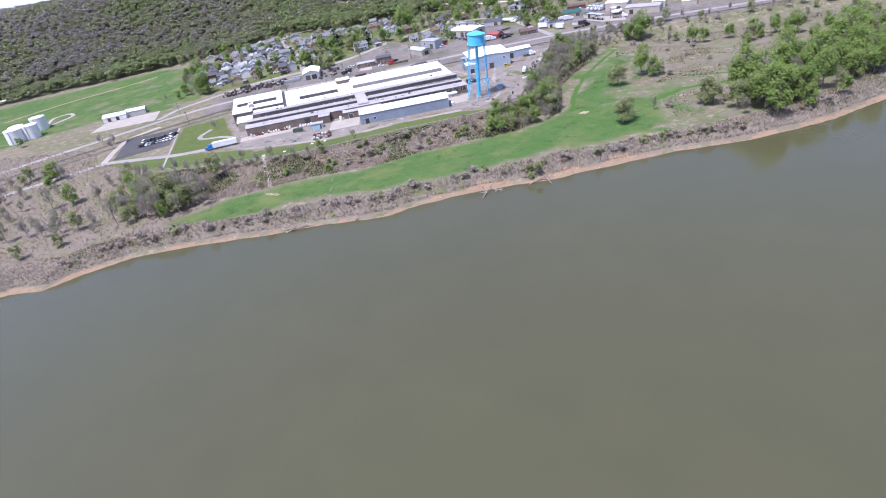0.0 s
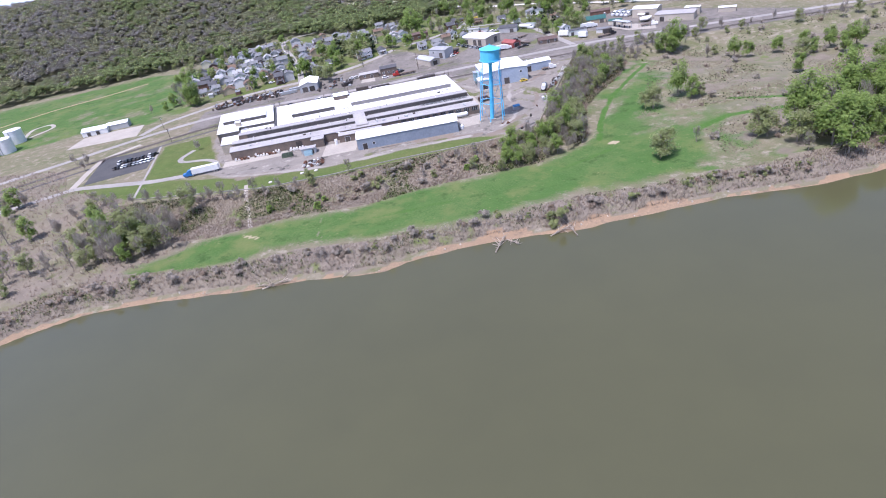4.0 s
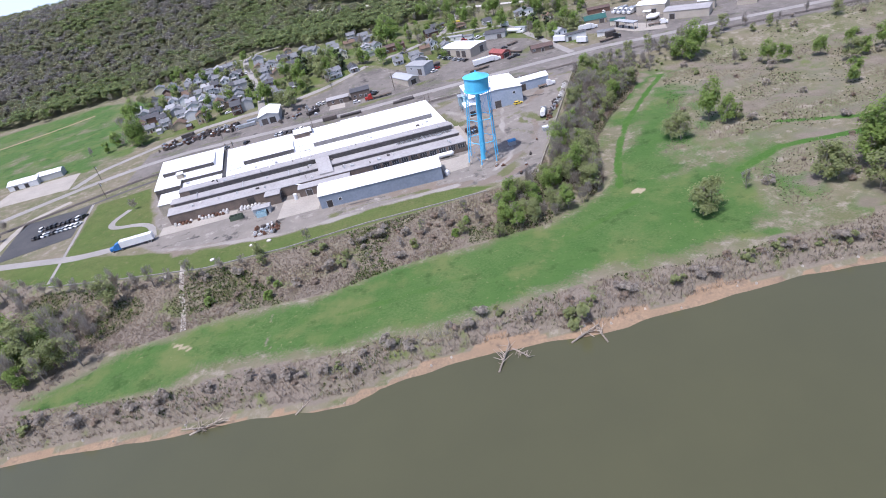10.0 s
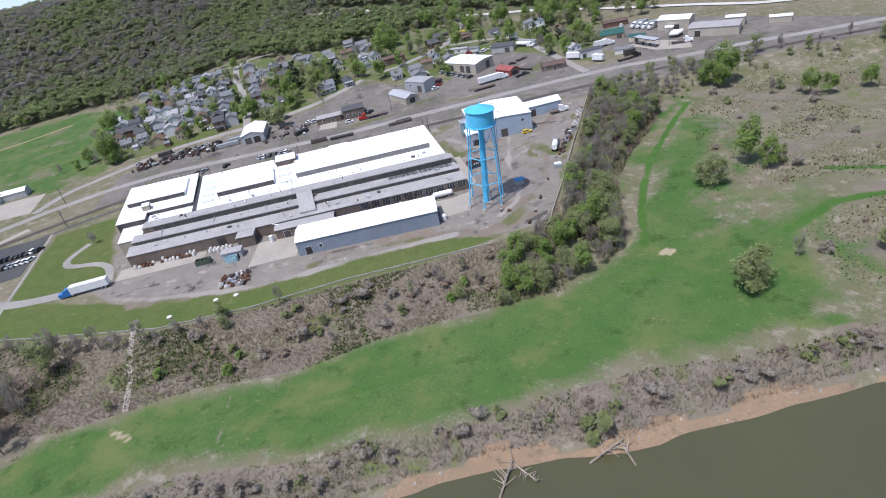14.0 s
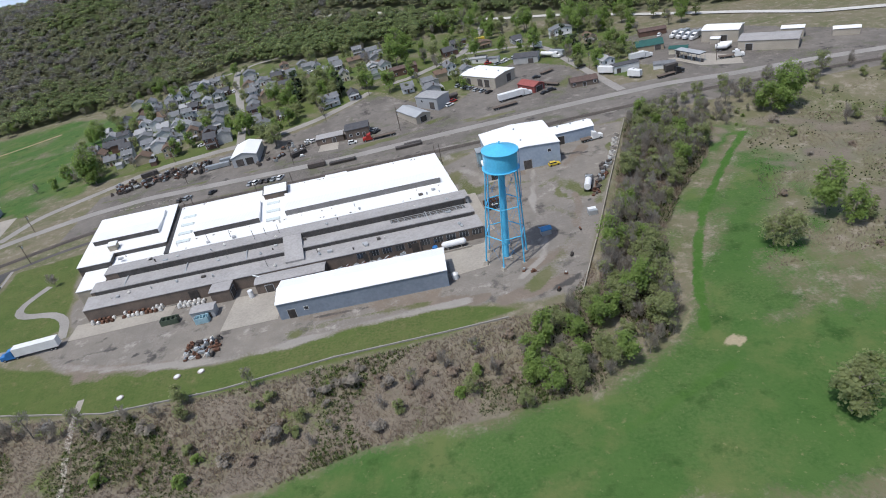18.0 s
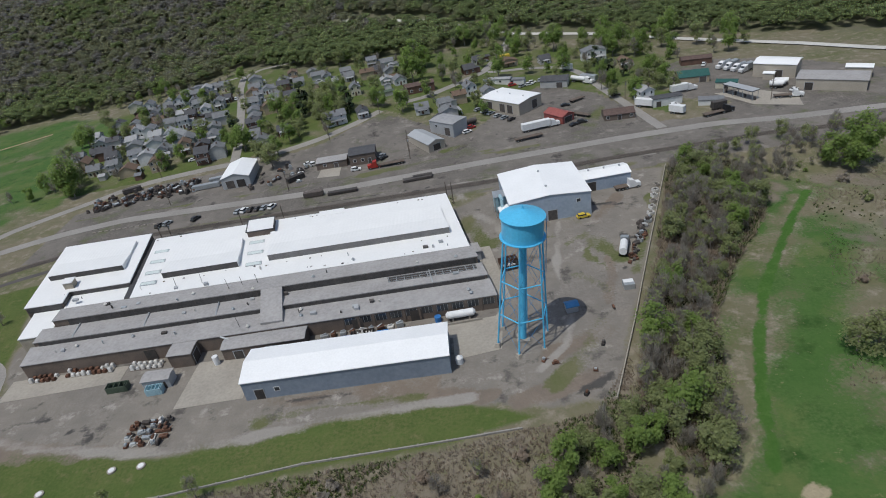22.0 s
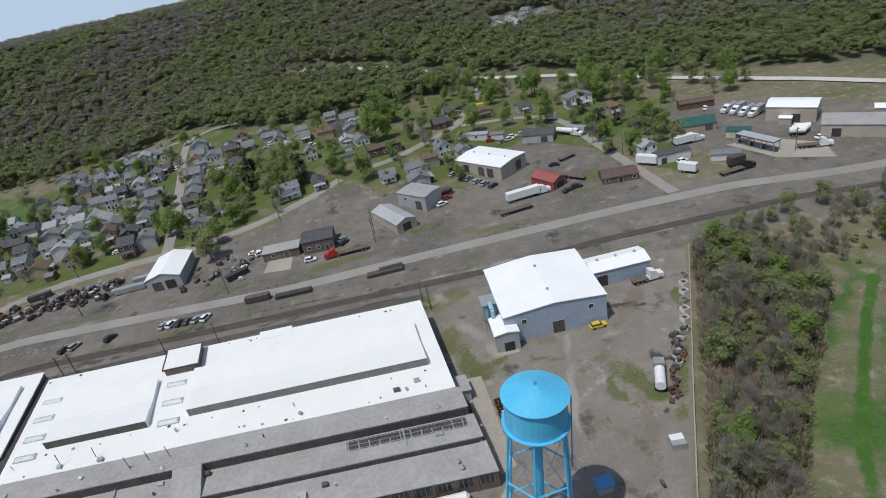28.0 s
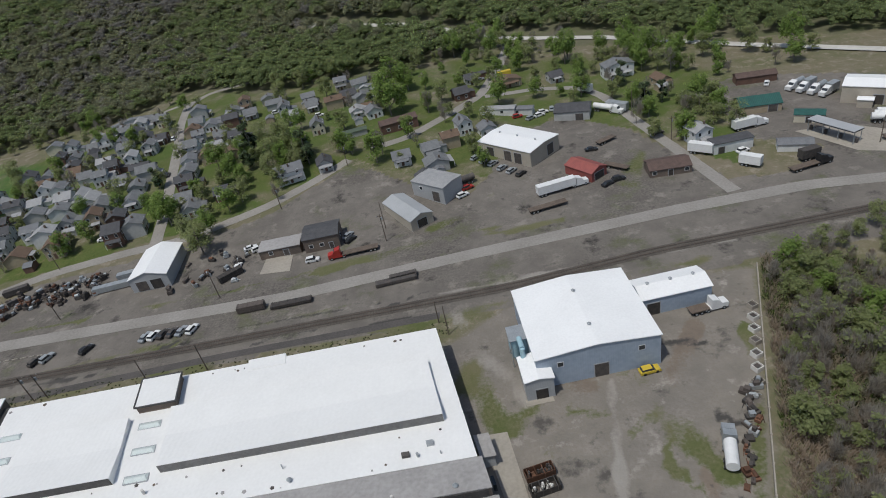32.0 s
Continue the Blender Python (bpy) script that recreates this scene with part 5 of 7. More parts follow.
# storage tanks on the field
for x, y, r, h in ((-288, 446, 6.0, 9.5), (-279, 452, 5.4, 9.5), (-284, 474, 5.6, 9.5), (-292, 458, 5.2, 9.0)):
    tk = thing("storage_tank", x, y, 0, "tall white cylindrical storage tank", "storage tank", "storage tanks")
    part("shell", solid(bmesh.new(), ring(0, 0, -0.2, r, 28), ring(0, 0, h, r, 28)), WHITE_PAINT, tk)
    part("tank_roof", solid(bmesh.new(), ring(0, 0, h, r + 0.15, 28), ring(0, 0, h + 0.9, 0.4, 28)), WHITE_PAINT, tk, "low conical roof")
    part("ladder", box(bmesh.new(), -0.3, 0.3, -r - 0.25, -r - 0.1, 0, h), STEEL, tk)


# ---- vehicles ----
def wheels(parent, xs_, half, r=0.36, wide=0.24):
    for x in xs_:
        for s in (-1, 1):
            y0 = s * half
            wh = part("wheel", tube(bmesh.new(), (x, y0 - s * wide, r), (x, y0, r), r, r, 12), TYRE, parent)
            if r > 0.4:
                part("rim", tube(bmesh.new(), (x, y0 - s * 0.02, r), (x, y0 + s * 0.015, r), r * 0.55, r * 0.55, 8), STEEL, wh)


def car(x, y, rz, paint, label, tall=0.0, group="parked cars", z=None):
    ob = thing("car", x, y, rz, label, "car", group, z)
    prof = [(-2.2, 0.32), (2.2, 0.32), (2.25, 0.62), (2.1, 0.85), (1.0, 0.95), (-2.1, 1.0 + tall * 0.3), (-2.28, 0.7)]
    bm = solid(bmesh.new(), [(px, -0.88, pz) for px, pz in prof], [(px, 0.88, pz) for px, pz in prof])
    bmesh.ops.recalc_face_normals(bm, faces=bm.faces)
    part("body", bm, paint, ob)
    t = 1.42 + tall
    cab = [(-1.95 if tall else -1.6, 0.96), (1.05, 0.94), (0.35, t), (-1.7 if tall else -1.05, t)]
    bm = solid(bmesh.new(), [(px, -0.76 + (0.08 if pz > 1.1 else 0), pz) for px, pz in cab], [(px, 0.76 - (0.08 if pz > 1.1 else 0), pz) for px, pz in cab])
    bmesh.ops.recalc_face_normals(bm, faces=bm.faces)
    part("cabin_glass", bm, GLASS_DARK, ob, "dark window glass")
    boxpart("roof", paint, ob, -1.72 if tall else -1.08, 0.38, -0.69, 0.69, t - 0.02, t + 0.04)
    boxpart("headlight", STEEL, ob, 2.2, 2.29, -0.78, 0.78, 0.6, 0.74)
    wheels(ob, (-1.35, 1.4), 0.9, 0.34)
    return ob


def semi(x, y, rz, paint, label, box_mat, length=13.5, flat=False, tank=False, tractor=True, group="lorries"):
    """A tractor and its trailer, the front towards +x."""
    ob = thing("lorry" if tractor else "trailer", x, y, rz, label, "lorry" if tractor else "trailer", group)
    x0 = -length / 2
    if flat:
        boxpart("deck", TIMBER, ob, x0, x0 + length, -1.25, 1.25, 1.05, 1.3, "flat load deck")
    elif tank:
        part("tank", tube(bmesh.new(), (x0, 0, 2.2), (x0 + length, 0, 2.2), 1.15, 1.15, 18), box_mat, ob, "round tank body")
    else:
        boxpart("cargo_box", box_mat, ob, x0, x0 + length, -1.28, 1.28, 1.1, 3.9)
    boxpart("chassis", DARK_IRON, ob, x0 + 0.3, x0 + length - 0.2, -0.45, 0.45, 0.7, 1.08)
    wheels(ob, (x0 + 1.2, x0 + 2.5), 1.25, 0.5, 0.5)
    if tractor:
        f = x0 + length
        prof = [(f - 1.0, 0.6), (f + 4.4, 0.6), (f + 4.45, 1.9), (f + 2.8, 2.05), (f + 2.2, 3.0), (f + 0.4, 3.5), (f + 0.4, 1.1), (f - 1.0, 1.1)]
        bm = bmesh.new()
        solid(bm, [(px, -1.15, pz) for px, pz in prof], [(px, 1.15, pz) for px, pz in prof])
        bmesh.ops.recalc_face_normals(bm, faces=bm.faces)
        cab = part("cab", bm, paint, ob)
        bm = solid(bmesh.new(), [(f + 2.72, -1.0, 2.1), (f + 2.76, -1.0, 2.12), (f + 2.28, -1.0, 2.95), (f + 2.24, -1.0, 2.93)], [(f + 2.72, 1.0, 2.1), (f + 2.76, 1.0, 2.12), (f + 2.28, 1.0, 2.95), (f + 2.24, 1.0, 2.93)])
        part("windscreen", bm, GLASS_DARK, cab)
        wheels(ob, (f - 0.4, f + 3.4), 1.2, 0.5, 0.45)
    else:
        for s in (-0.7, 0.7):
            boxpart("landing_leg", DARK_IRON, ob, x0 + length - 2.6, x0 + length - 2.4, s - 0.08, s + 0.08, 0, 1.1)
    return ob


# ---- yard and street vehicles ----
PAINTS = [WHITE_PAINT, BLACK, STEEL, RED_PAINT, BLUE_PAINT, DARK_IRON]
NAMES = ["white", "black", "silver", "red", "blue", "dark grey"]
semi(-110.5, 339.3, 187, BLUE_PAINT, "white box trailer behind a dark blue tractor on the lane", WHITE_PAINT, 13.5)
rc = random.Random(3)
for k, x in enumerate((-64.8, -62.2, -59.5, -56.8, -54.0, -50.8)):
    c = (2, 0, 5, 5, 2, 0)[k]
    car(x, 440.6, 72, PAINTS[c], NAMES[c] + " car parked beside the railway", 0.3 if k in (1, 5) else 0.0)
for x, y, c in ((-82.1, 439.5, 1), (-96.6, 437.8, 5), (-93.6, 438.7, 2)):
    car(x, y, 66, PAINTS[c], NAMES[c] + " car standing beside the road", 0.2)
for k in range(20):
    c = rc.choice((0, 0, 1, 1, 5, 2))
    row = k // 10
    car(-172 + (k % 10) * 2.05 + row * 0.6, 381 + (k % 10) * 0.5 - row * 8.6, 70, PAINTS[c], NAMES[c] + " car in the parking lot", rc.choice((0, 0.25, 0.35)), "cars in the lot")
for k in range(6):
    c = rc.choice((1, 5, 3, 2))
    car(36.6 + k * 2.9, 514.8 - k * 3.1 - (k > 2) * 1.2, 43, PAINTS[c], NAMES[c] + " car before the depot", 0.15, "cars at the depot")
for x, y, rz, c in ((-19.5, 466.2, 5, 0), (-9, 477, 60, 2), (-8, 474.5, 50, 1), (-45, 470, 80, 0), (-40, 478.5, 30, 0), (-43, 480, 20, 0), (30, 489.5, 30, 0), (32, 494, 25, 3), (68, 551, 10, 0), (72, 553, 80, 2), (66, 548, 20, 0), (62, 546, 40, 2), (57, 549.5, 10, 3), (78, 508, 0, 1), (103, 512, 10, 5), (77, 481, 30, 1), (81, 483, 10, 1),
                 (66, 484.5, 25, 1), (154, 545.5, 60, 0), (173, 497, 30, 0), (46, 604, 20, 2), (38, 571, 60, 5), (122.5, 487, 20, 0)):
    car(x, y, rz, PAINTS[c], NAMES[c] + " car on a gravel lot", rc.choice((0, 0.3)), "parked cars")
for x, y, rz, c in ((-105, 503, 14, 0), (-141, 541, 30, 2), (-122, 548, 100, 5), (-95, 548, 100, 1), (-152, 570, 20, 2), (-109, 595, 100, 0), (-72, 588, 20, 3), (-33, 588, 10, 0), (-88, 524, 100, 2), (-139, 590, 15, 5), (-168, 575, 20, 0), (-58, 605, 15, 0)):
    car(x, y, rz, PAINTS[c], NAMES[c] + " car beside a village house", rc.choice((0, 0.3)), "village cars")
semi(60.5, 482.5, 12, WHITE_PAINT, "white box trailer lorry on the depot yard", WHITE_PAINT, 13.0, group="lorries")
semi(56, 473, 12, STEEL, "empty flatbed trailer on the depot yard", STEEL, 12.5, flat=True, tractor=False, group="trailers")
semi(-4, 466.6, 186, RED_PAINT, "red tractor with a dark tipper trailer", DARK_IRON, 11.5, flat=True, group="lorries")
semi(30, 497, 200, RED_PAINT, "red tractor with a dark tank trailer", DARK_IRON, 10, tank=True, group="lorries")
semi(130, 504.5, 8, WHITE_PAINT, "white lorry with a white box trailer", WHITE_PAINT, 8, group="lorries")
semi(110.5, 491, -40, WHITE_PAINT, "white box trailer without a tractor", WHITE_PAINT, 8, tractor=False, group="trailers")
semi(120.5, 477.2, -45, RED_PAINT, "short white box trailer on grass", WHITE_PAINT, 6.5, tractor=False, group="trailers")
semi(133, 471.5, 12, BLACK, "dark tractor with a pale flat trailer", WHITE_PAINT, 9, flat=True, group="lorries")
semi(137, 477.5, 10, BLACK, "short dark box trailer on gravel", DARK_IRON, 6, tractor=False, group="trailers")
semi(91, 541.5, -45, WHITE_PAINT, "white round tank trailer lorry", WHITE_PAINT, 8.5, tank=True, group="lorries")
semi(96, 539.5, -45, STEEL, "grey box trailer on gravel", STEEL, 9, tractor=False, group="trailers")
semi(89.5, 566, -50, WHITE_PAINT, "white box truck on gravel", WHITE_PAINT, 6, tractor=False, group="trailers")
semi(84.5, 513, 28, STEEL, "grey flat trailer on gravel", STEEL, 8, flat=True, tractor=False, group="trailers")
semi(82.5, 491.5, -45, STEEL, "grey flat trailer on a weedy lot", STEEL, 9, flat=True, tractor=False, group="trailers")
semi(165, 489, -15, WHITE_PAINT, "white tractor with an empty flat trailer", STEEL, 7, flat=True, group="lorries")
for k in range(4):
    semi(162.5 + 2.2 * k, 541 - 3.0 * k, -150, WHITE_PAINT, "white tractor with a grey trailer in a row", STEEL, 4.5, tank=k % 2 == 0, group="row of lorries")
for k in range(3):
    semi(168 + 1.8 * k, 502 + 1.9 * k, -25, WHITE_PAINT, "white tank trailer in a row", WHITE_PAINT, 5.5, tank=True, tractor=False, group="row of tankers")
semi(58, 603, 5, YELLOW, "yellow school bus beside a garden", YELLOW, 6.5, tractor=False, group="buses")
semi(80.5, 414.4, 8, WHITE_PAINT, "white cab truck with a dark red flat body", RUST, 4.5, flat=True, group="yard trucks")
semi(71, 374.5, 72, STEEL, "white tanker truck with a grey cab", WHITE_PAINT, 5.5, tank=True, group="yard trucks")
car(64.3, 398.6, 8, YELLOW, "yellow pickup beside the hall door", 0.1, "yard trucks")
boxpart("crate_lid", WHITE_PAINT, tagged(boxpart("skip", STEEL, None, 66.6, 69.4, 356.4, 359.2, 0, 1.6), "pale metal box with a dark opening", "skip"), 66.7, 69.3, 357.6, 359.1, 1.55, 1.7)

# ---- yard clutter ----
def dumpster(x, y, rz, material, label, w=5.5, d=2.3, h=1.9, fill=None):
    ob = thing("dumpster", x, y, rz, label, "dumpster", "dumpsters")
    for n, args in (("side", (-w / 2, w / 2, -d / 2, -d / 2 + 0.1, 0.1, h)), ("side", (-w / 2, w / 2, d / 2 - 0.1, d / 2, 0.1, h)), ("end", (-w / 2, -w / 2 + 0.1, -d / 2, d / 2, 0.1, h)), ("end", (w / 2 - 0.1, w / 2, -d / 2, d / 2, 0.1, h)), ("floor", (-w / 2, w / 2, -d / 2, d / 2, 0, 0.15))):
        boxpart(n, material, ob, *args)
    for k in range(4):
        px = -w / 2 + 0.6 + k * (w - 1.2) / 3
        boxpart("rib", material, ob, px - 0.06, px + 0.06, -d / 2 - 0.08, d / 2 + 0.08, 0.2, h - 0.1)
    if fill:
        bm = bmesh.new()
        for k in range(14):
            s = rc.uniform(0.2, 0.5)
            fx, fy = rc.uniform(-w / 2 + 0.6, w / 2 - 0.6), rc.uniform(-d / 2 + 0.5, d / 2 - 0.5)
            solid(bm, ring(fx, fy, h - 0.9, s, 5, k), ring(fx + 0.1, fy, h - 0.2 + s * 0.4, s * 0.5, 5, k + 0.4))
        part("load", bm, fill, ob, "mixed scrap load")
    return ob


dumpster(-68.5, 341.4, 4, OLIVE, "olive green roll-off dumpster in the yard")
dumpster(-57.2, 338.6, 4, PALE_BLUE, "pale blue dumpster in the yard", 4.2, 2.2, 2.0)
dumpster(37.4, 377.6, 12, RUST, "rust brown dumpster behind the plant", 5.6, 2.3, 1.6, DARK_IRON)
dumpster(37.8, 374.3, 12, DARK_IRON, "dark dumpster filled with pale scrap", 5.6, 2.3, 1.6, OFF_WHITE)
dumpster(-4, 350.6, 3, IRON_BROWN, "brown loaded frame on blue skids behind the warehouse", 6.5, 2.2, 1.7, OFF_WHITE)
for sx in (-9, 1.2):
    sk = thing("blue_skid", sx, 350.5 + (sx + 4) * 0.05, 3, "blue painted steel skid beside the brown frame", "skid", "blue skids")
    boxpart("deck", BLUE_PAINT, sk, -1.6, 1.6, -0.9, 0.9, 0.2, 0.8)
    boxpart("runner", DARK_IRON, sk, -1.6, 1.6, -0.7, -0.5, 0, 0.2)
    boxpart("runner", DARK_IRON, sk, -1.6, 1.6, 0.5, 0.7, 0, 0.2)
tk = thing("gas_tank", 22.4, 353.2, 4, "white horizontal gas tank on saddles", "gas tank")
part("vessel", tube(bmesh.new(), (-3.4, 0, 1.7), (3.4, 0, 1.7), 1.05, 1.05, 18), WHITE_PAINT, tk)
for s in (-1, 1):
    part("dished_end", tube(bmesh.new(), (s * 3.4, 0, 1.7), (s * 4.0, 0, 1.7), 1.05, 0.45, 18), WHITE_PAINT, tk)
    boxpart("saddle", CONCRETE, tk, s * 2.2 - 0.25, s * 2.2 + 0.25, -0.8, 0.8, 0, 0.9)
boxpart("bund", CONCRETE, tk, -5, 5.5, -2.2, -2.0, 0, 0.7, "low concrete bund wall")
part("drum", tube(bmesh.new(), (-6.2, 0.6, 0), (-6.2, 0.6, 1.6), 0.9, 0.9, 12), BLUE_PAINT, tk, "bright blue drum")
rk = random.Random(44)
for k in range(9):
    x = -15 + k * 2.6
    scrap_x = thing("stored_part", x, 353 + x * 0.03 + rk.uniform(-0.4, 0.3), rk.uniform(-20, 20), "stored machine part between the plant and the warehouse", "machine part", "parts behind the warehouse")
    w, d, h = rk.uniform(0.5, 1.2), rk.uniform(0.4, 0.8), rk.uniform(0.6, 1.7)
    boxpart("casing", rk.choice((STEEL, DARK_IRON, RUST, OFF_WHITE, BLUE_PAINT)), scrap_x, -w, w, -d, d, 0, h)
    boxpart("skid", TIMBER, scrap_x, -w - 0.1, w + 0.1, -d - 0.1, d + 0.1, -0.1, 0.12)
    part("pipe", tube(bmesh.new(), (-w, 0, h), (w * 0.6, 0.2, h + 0.5), 0.15), STEEL, scrap_x)
sp = thing("round_tank", 21.4, 335.8, 0, "small white round tank beside the warehouse", "tank")
part("vessel", solid(bmesh.new(), ring(0, 0, 0, 0.95, 16), ring(0, 0, 1.7, 0.95, 16)), WHITE_PAINT, sp)
part("dome", solid(bmesh.new(), ring(0, 0, 1.7, 0.95, 16), ring(0, 0, 2.2, 0.35, 16)), WHITE_PAINT, sp)
sp = thing("round_tank", -43.5, 347, 0, "small white upright tank near the workshop", "tank")
part("vessel", solid(bmesh.new(), ring(0, 0, 0, 0.8, 16), ring(0, 0, 2.6, 0.8, 16)), WHITE_PAINT, sp)

rb = random.Random(8)
for x0, x1, y0 in ((-97, -90, 350.3), (-87, -74.5, 351), (-68, -59, 350.4)):
    x = x0
    while x < x1:
        for row in range(2):
            st = thing("pallet_stack", x + rb.uniform(-0.1, 0.1), y0 - row * 1.5, rb.uniform(-6, 6), "pallet of pale wrapped bundles against the plant wall", "pallet stack", "pallets of bundles")
            boxpart("pallet", TIMBER, st, -0.6, 0.6, -0.55, 0.55, 0, 0.15)
            hgt = rb.uniform(0.6, 1.3)
            m = OFF_WHITE if x0 > -85 or rb.random() < 0.4 else RUST
            bm = solid(bmesh.new(), ring(0, 0, 0.15, 0.72, 4, math.pi / 4), ring(0, 0, 0.15 + hgt, 0.6, 4, math.pi / 4))
            part("wrapped_load", bm, m, st)
            if m is OFF_WHITE:
                part("wrap_top", solid(bmesh.new(), ring(0, 0, 0.15 + hgt, 0.6, 4, math.pi / 4), ring(0, 0, 0.5 + hgt, 0.12, 4, math.pi / 4)), OFF_WHITE, st)
        x += 1.55


def scrap(name, x, y, rng, label, category, group, size=1.0, material=None):
    """A tumbled piece of machinery: a frame with drums, plates and bars."""
    ob = thing(name, x, y, rng.uniform(0, 360), label, category, group)
    m = material or rng.choice((RUST, DARK_IRON, DARK_IRON, DARK_IRON, IRON_BROWN, IRON_BROWN, STEEL))
    w, d, h = rng.uniform(1.2, 2.6) * size, rng.uniform(0.7, 1.3) * size, rng.uniform(0.5, 1.3) * size
    boxpart("frame", m, ob, -w / 2, w / 2, -d / 2, d / 2, 0.15, h)
    kind = rng.random()
    if kind < 0.45:
        part("drum", tube(bmesh.new(), (-w * 0.3, 0, h + 0.2 * size), (w * 0.3, 0, h + 0.2 * size), 0.4 * size, 0.4 * size, 12), rng.choice((m, STEEL, RUST)), ob)
    elif kind < 0.8:
        boxpart("cab", rng.choice((m, m, IRON_BROWN, DARK_IRON, STEEL)), ob, -w * 0.2, w * 0.25, -d * 0.4, d * 0.4, h, h + 0.8 * size)
    for k in range(1):
        part("bar", tube(bmesh.new(), (rng.uniform(-w, 0), rng.uniform(-d, d), 0.1), (rng.uniform(0, w), rng.uniform(-d, d), h + 0.4), 0.08 * size), m, ob)
    return ob


for k in range(125):
    x = rb.uniform(-140, -93)
    scrap("scrap_machine", x, 468 + (x + 136) * 0.16 + rb.uniform(-7, 5.5), rb, "rusting machine part in the scrap yard", "scrap machine", "scrap yard machines", rb.uniform(0.8, 1.4))
for k in range(20):
    scrap("scrap_machine", rb.uniform(-66, -42), rb.uniform(462, 481), rb, "old machinery standing on the yard", "scrap machine", "yard machines", rb.uniform(0.9, 1.5), rb.choice((STEEL, DARK_IRON, IRON_BROWN, IRON_BROWN)))
for x, y, rz, m, lb in ((-88, 470.5, 8, STEEL, "long grey box container"), (-84, 476.2, 10, STEEL, "grey box container"), (-46, 465.2, 38, DARK_IRON, "dark open tipper body"), (-126, 478.5, 20, DARK_IRON, "dark rusty container"), (-34.5, 445.6, 3, IRON_BROWN, "dark low rail wagon body"), (-22.5, 445, 3, DARK_IRON, "long dark steel beam stack"), (8, 447.2, 6, DARK_IRON, "long dark pipe stack"), (10, 449, 6, DARK_IRON, "rusty girder stack")):
    L = 12 if "long" in lb else 8
    ob = thing("container" if "container" in lb or "body" in lb else "steel_stack", x, y, rz, lb + " beside the road", "container" if "container" in lb or "body" in lb else "steel stack", "steel and containers")
    boxpart("box", m, ob, -L / 2, L / 2, -1.1, 1.1, 0.35, 2.2 if "container" in lb or "body" in lb else 1.2)
    for k in range(6):
        px = -L / 2 + 0.4 + k * (L - 0.8) / 5
        boxpart("rib", m, ob, px - 0.07, px + 0.07, -1.18, 1.18, 0.2, 2.26 if "container" in lb or "body" in lb else 1.3)
# machines along the east wall and in the yard
wall_at = lambda y: np.interp(y, [318, 367, 396, 429], [55, 75, 87, 100])
for k in range(24):
    y = 369 + k * 0.95
    scrap("stored_machine", float(wall_at(y)) - rb.uniform(1.6, 4.5), y, rb, "stored machine or pallet along the yard wall", "stored machine", "machines along the wall", rb.uniform(0.7, 1.15), rb.choice((STEEL, IRON_BROWN, RUST, DARK_IRON, GREY_SHEET)))
for x, y in ((62, 349.5), (52.5, 327.5), (49, 320.5), (56.2, 336), (41.5, 332.8), (44, 331.5)):
    scrap("stored_machine", x, y, rb, "rusty block lying on the gravel yard", "machine part", "yard blocks", 0.7, rb.choice((RUST, DARK_IRON, CONCRETE)))
for j in range(5):
    for k in range(5):
        ob = scrap("scrap_machine", -57.2 + k * 2.1 + rb.uniform(-0.4, 0.4), 320.8 + j * 1.75 + rb.uniform(-0.3, 0.3), rb, "rusty frame in the scrap heap by the lane", "scrap frame", "scrap heap", 0.8, rb.choice((RUST, RUST, IRON_BROWN, DARK_IRON, STEEL, OFF_WHITE)))
        ob.matrix_world = pose(*ob.matrix_world.translation, 0, 0, rb.choice((0, 90)) + rb.uniform(-8, 8))
# boxes, drums and rows along the head of the yard wall
for k in range(7):
    y = 391 + k * 3.7
    cr = thing("crate", float(wall_at(y)) - 1.6, y, 22, "square pale crate with a dark inside", "crate", "crates along the wall")
    for a in ((-0.9, 0.9, -0.9, -0.75), (-0.9, 0.9, 0.75, 0.9), (-0.9, -0.75, -0.75, 0.75), (0.75, 0.9, -0.75, 0.75)):
        boxpart("side", OFF_WHITE if k % 3 else CONCRETE, cr, *a, 0, 1.2)
    boxpart("content", DARK_IRON, cr, -0.75, 0.75, -0.75, 0.75, 0.05, 0.8)
for x, y in ((-57.5, 314.2), (-50.8, 314.6), (-72, 309.8)):
    mh = thing("manhole", x, y, 0, "white concrete manhole ring in the lawn", "manhole", "manholes")
    part("shaft", solid(bmesh.new(), ring(0, 0, -0.2, 1.0, 20), ring(0, 0, 0.3, 1.0, 20)), CONCRETE, mh)
    part("lid", solid(bmesh.new(), ring(0, 0, 0.3, 0.7, 20), ring(0, 0, 0.4, 0.65, 20)), WHITE_PAINT, mh)
bx = thing("outfall_box", -89, 303.5, 10, "grey concrete outfall box above the slope", "outfall box")
boxpart("chamber", CONCRETE, bx, -1.2, 1.2, -1, 1, -0.8, 1.2)
boxpart("hatch", DARK_IRON, bx, -0.5, 0.5, -0.4, 0.4, 1.2, 1.3)

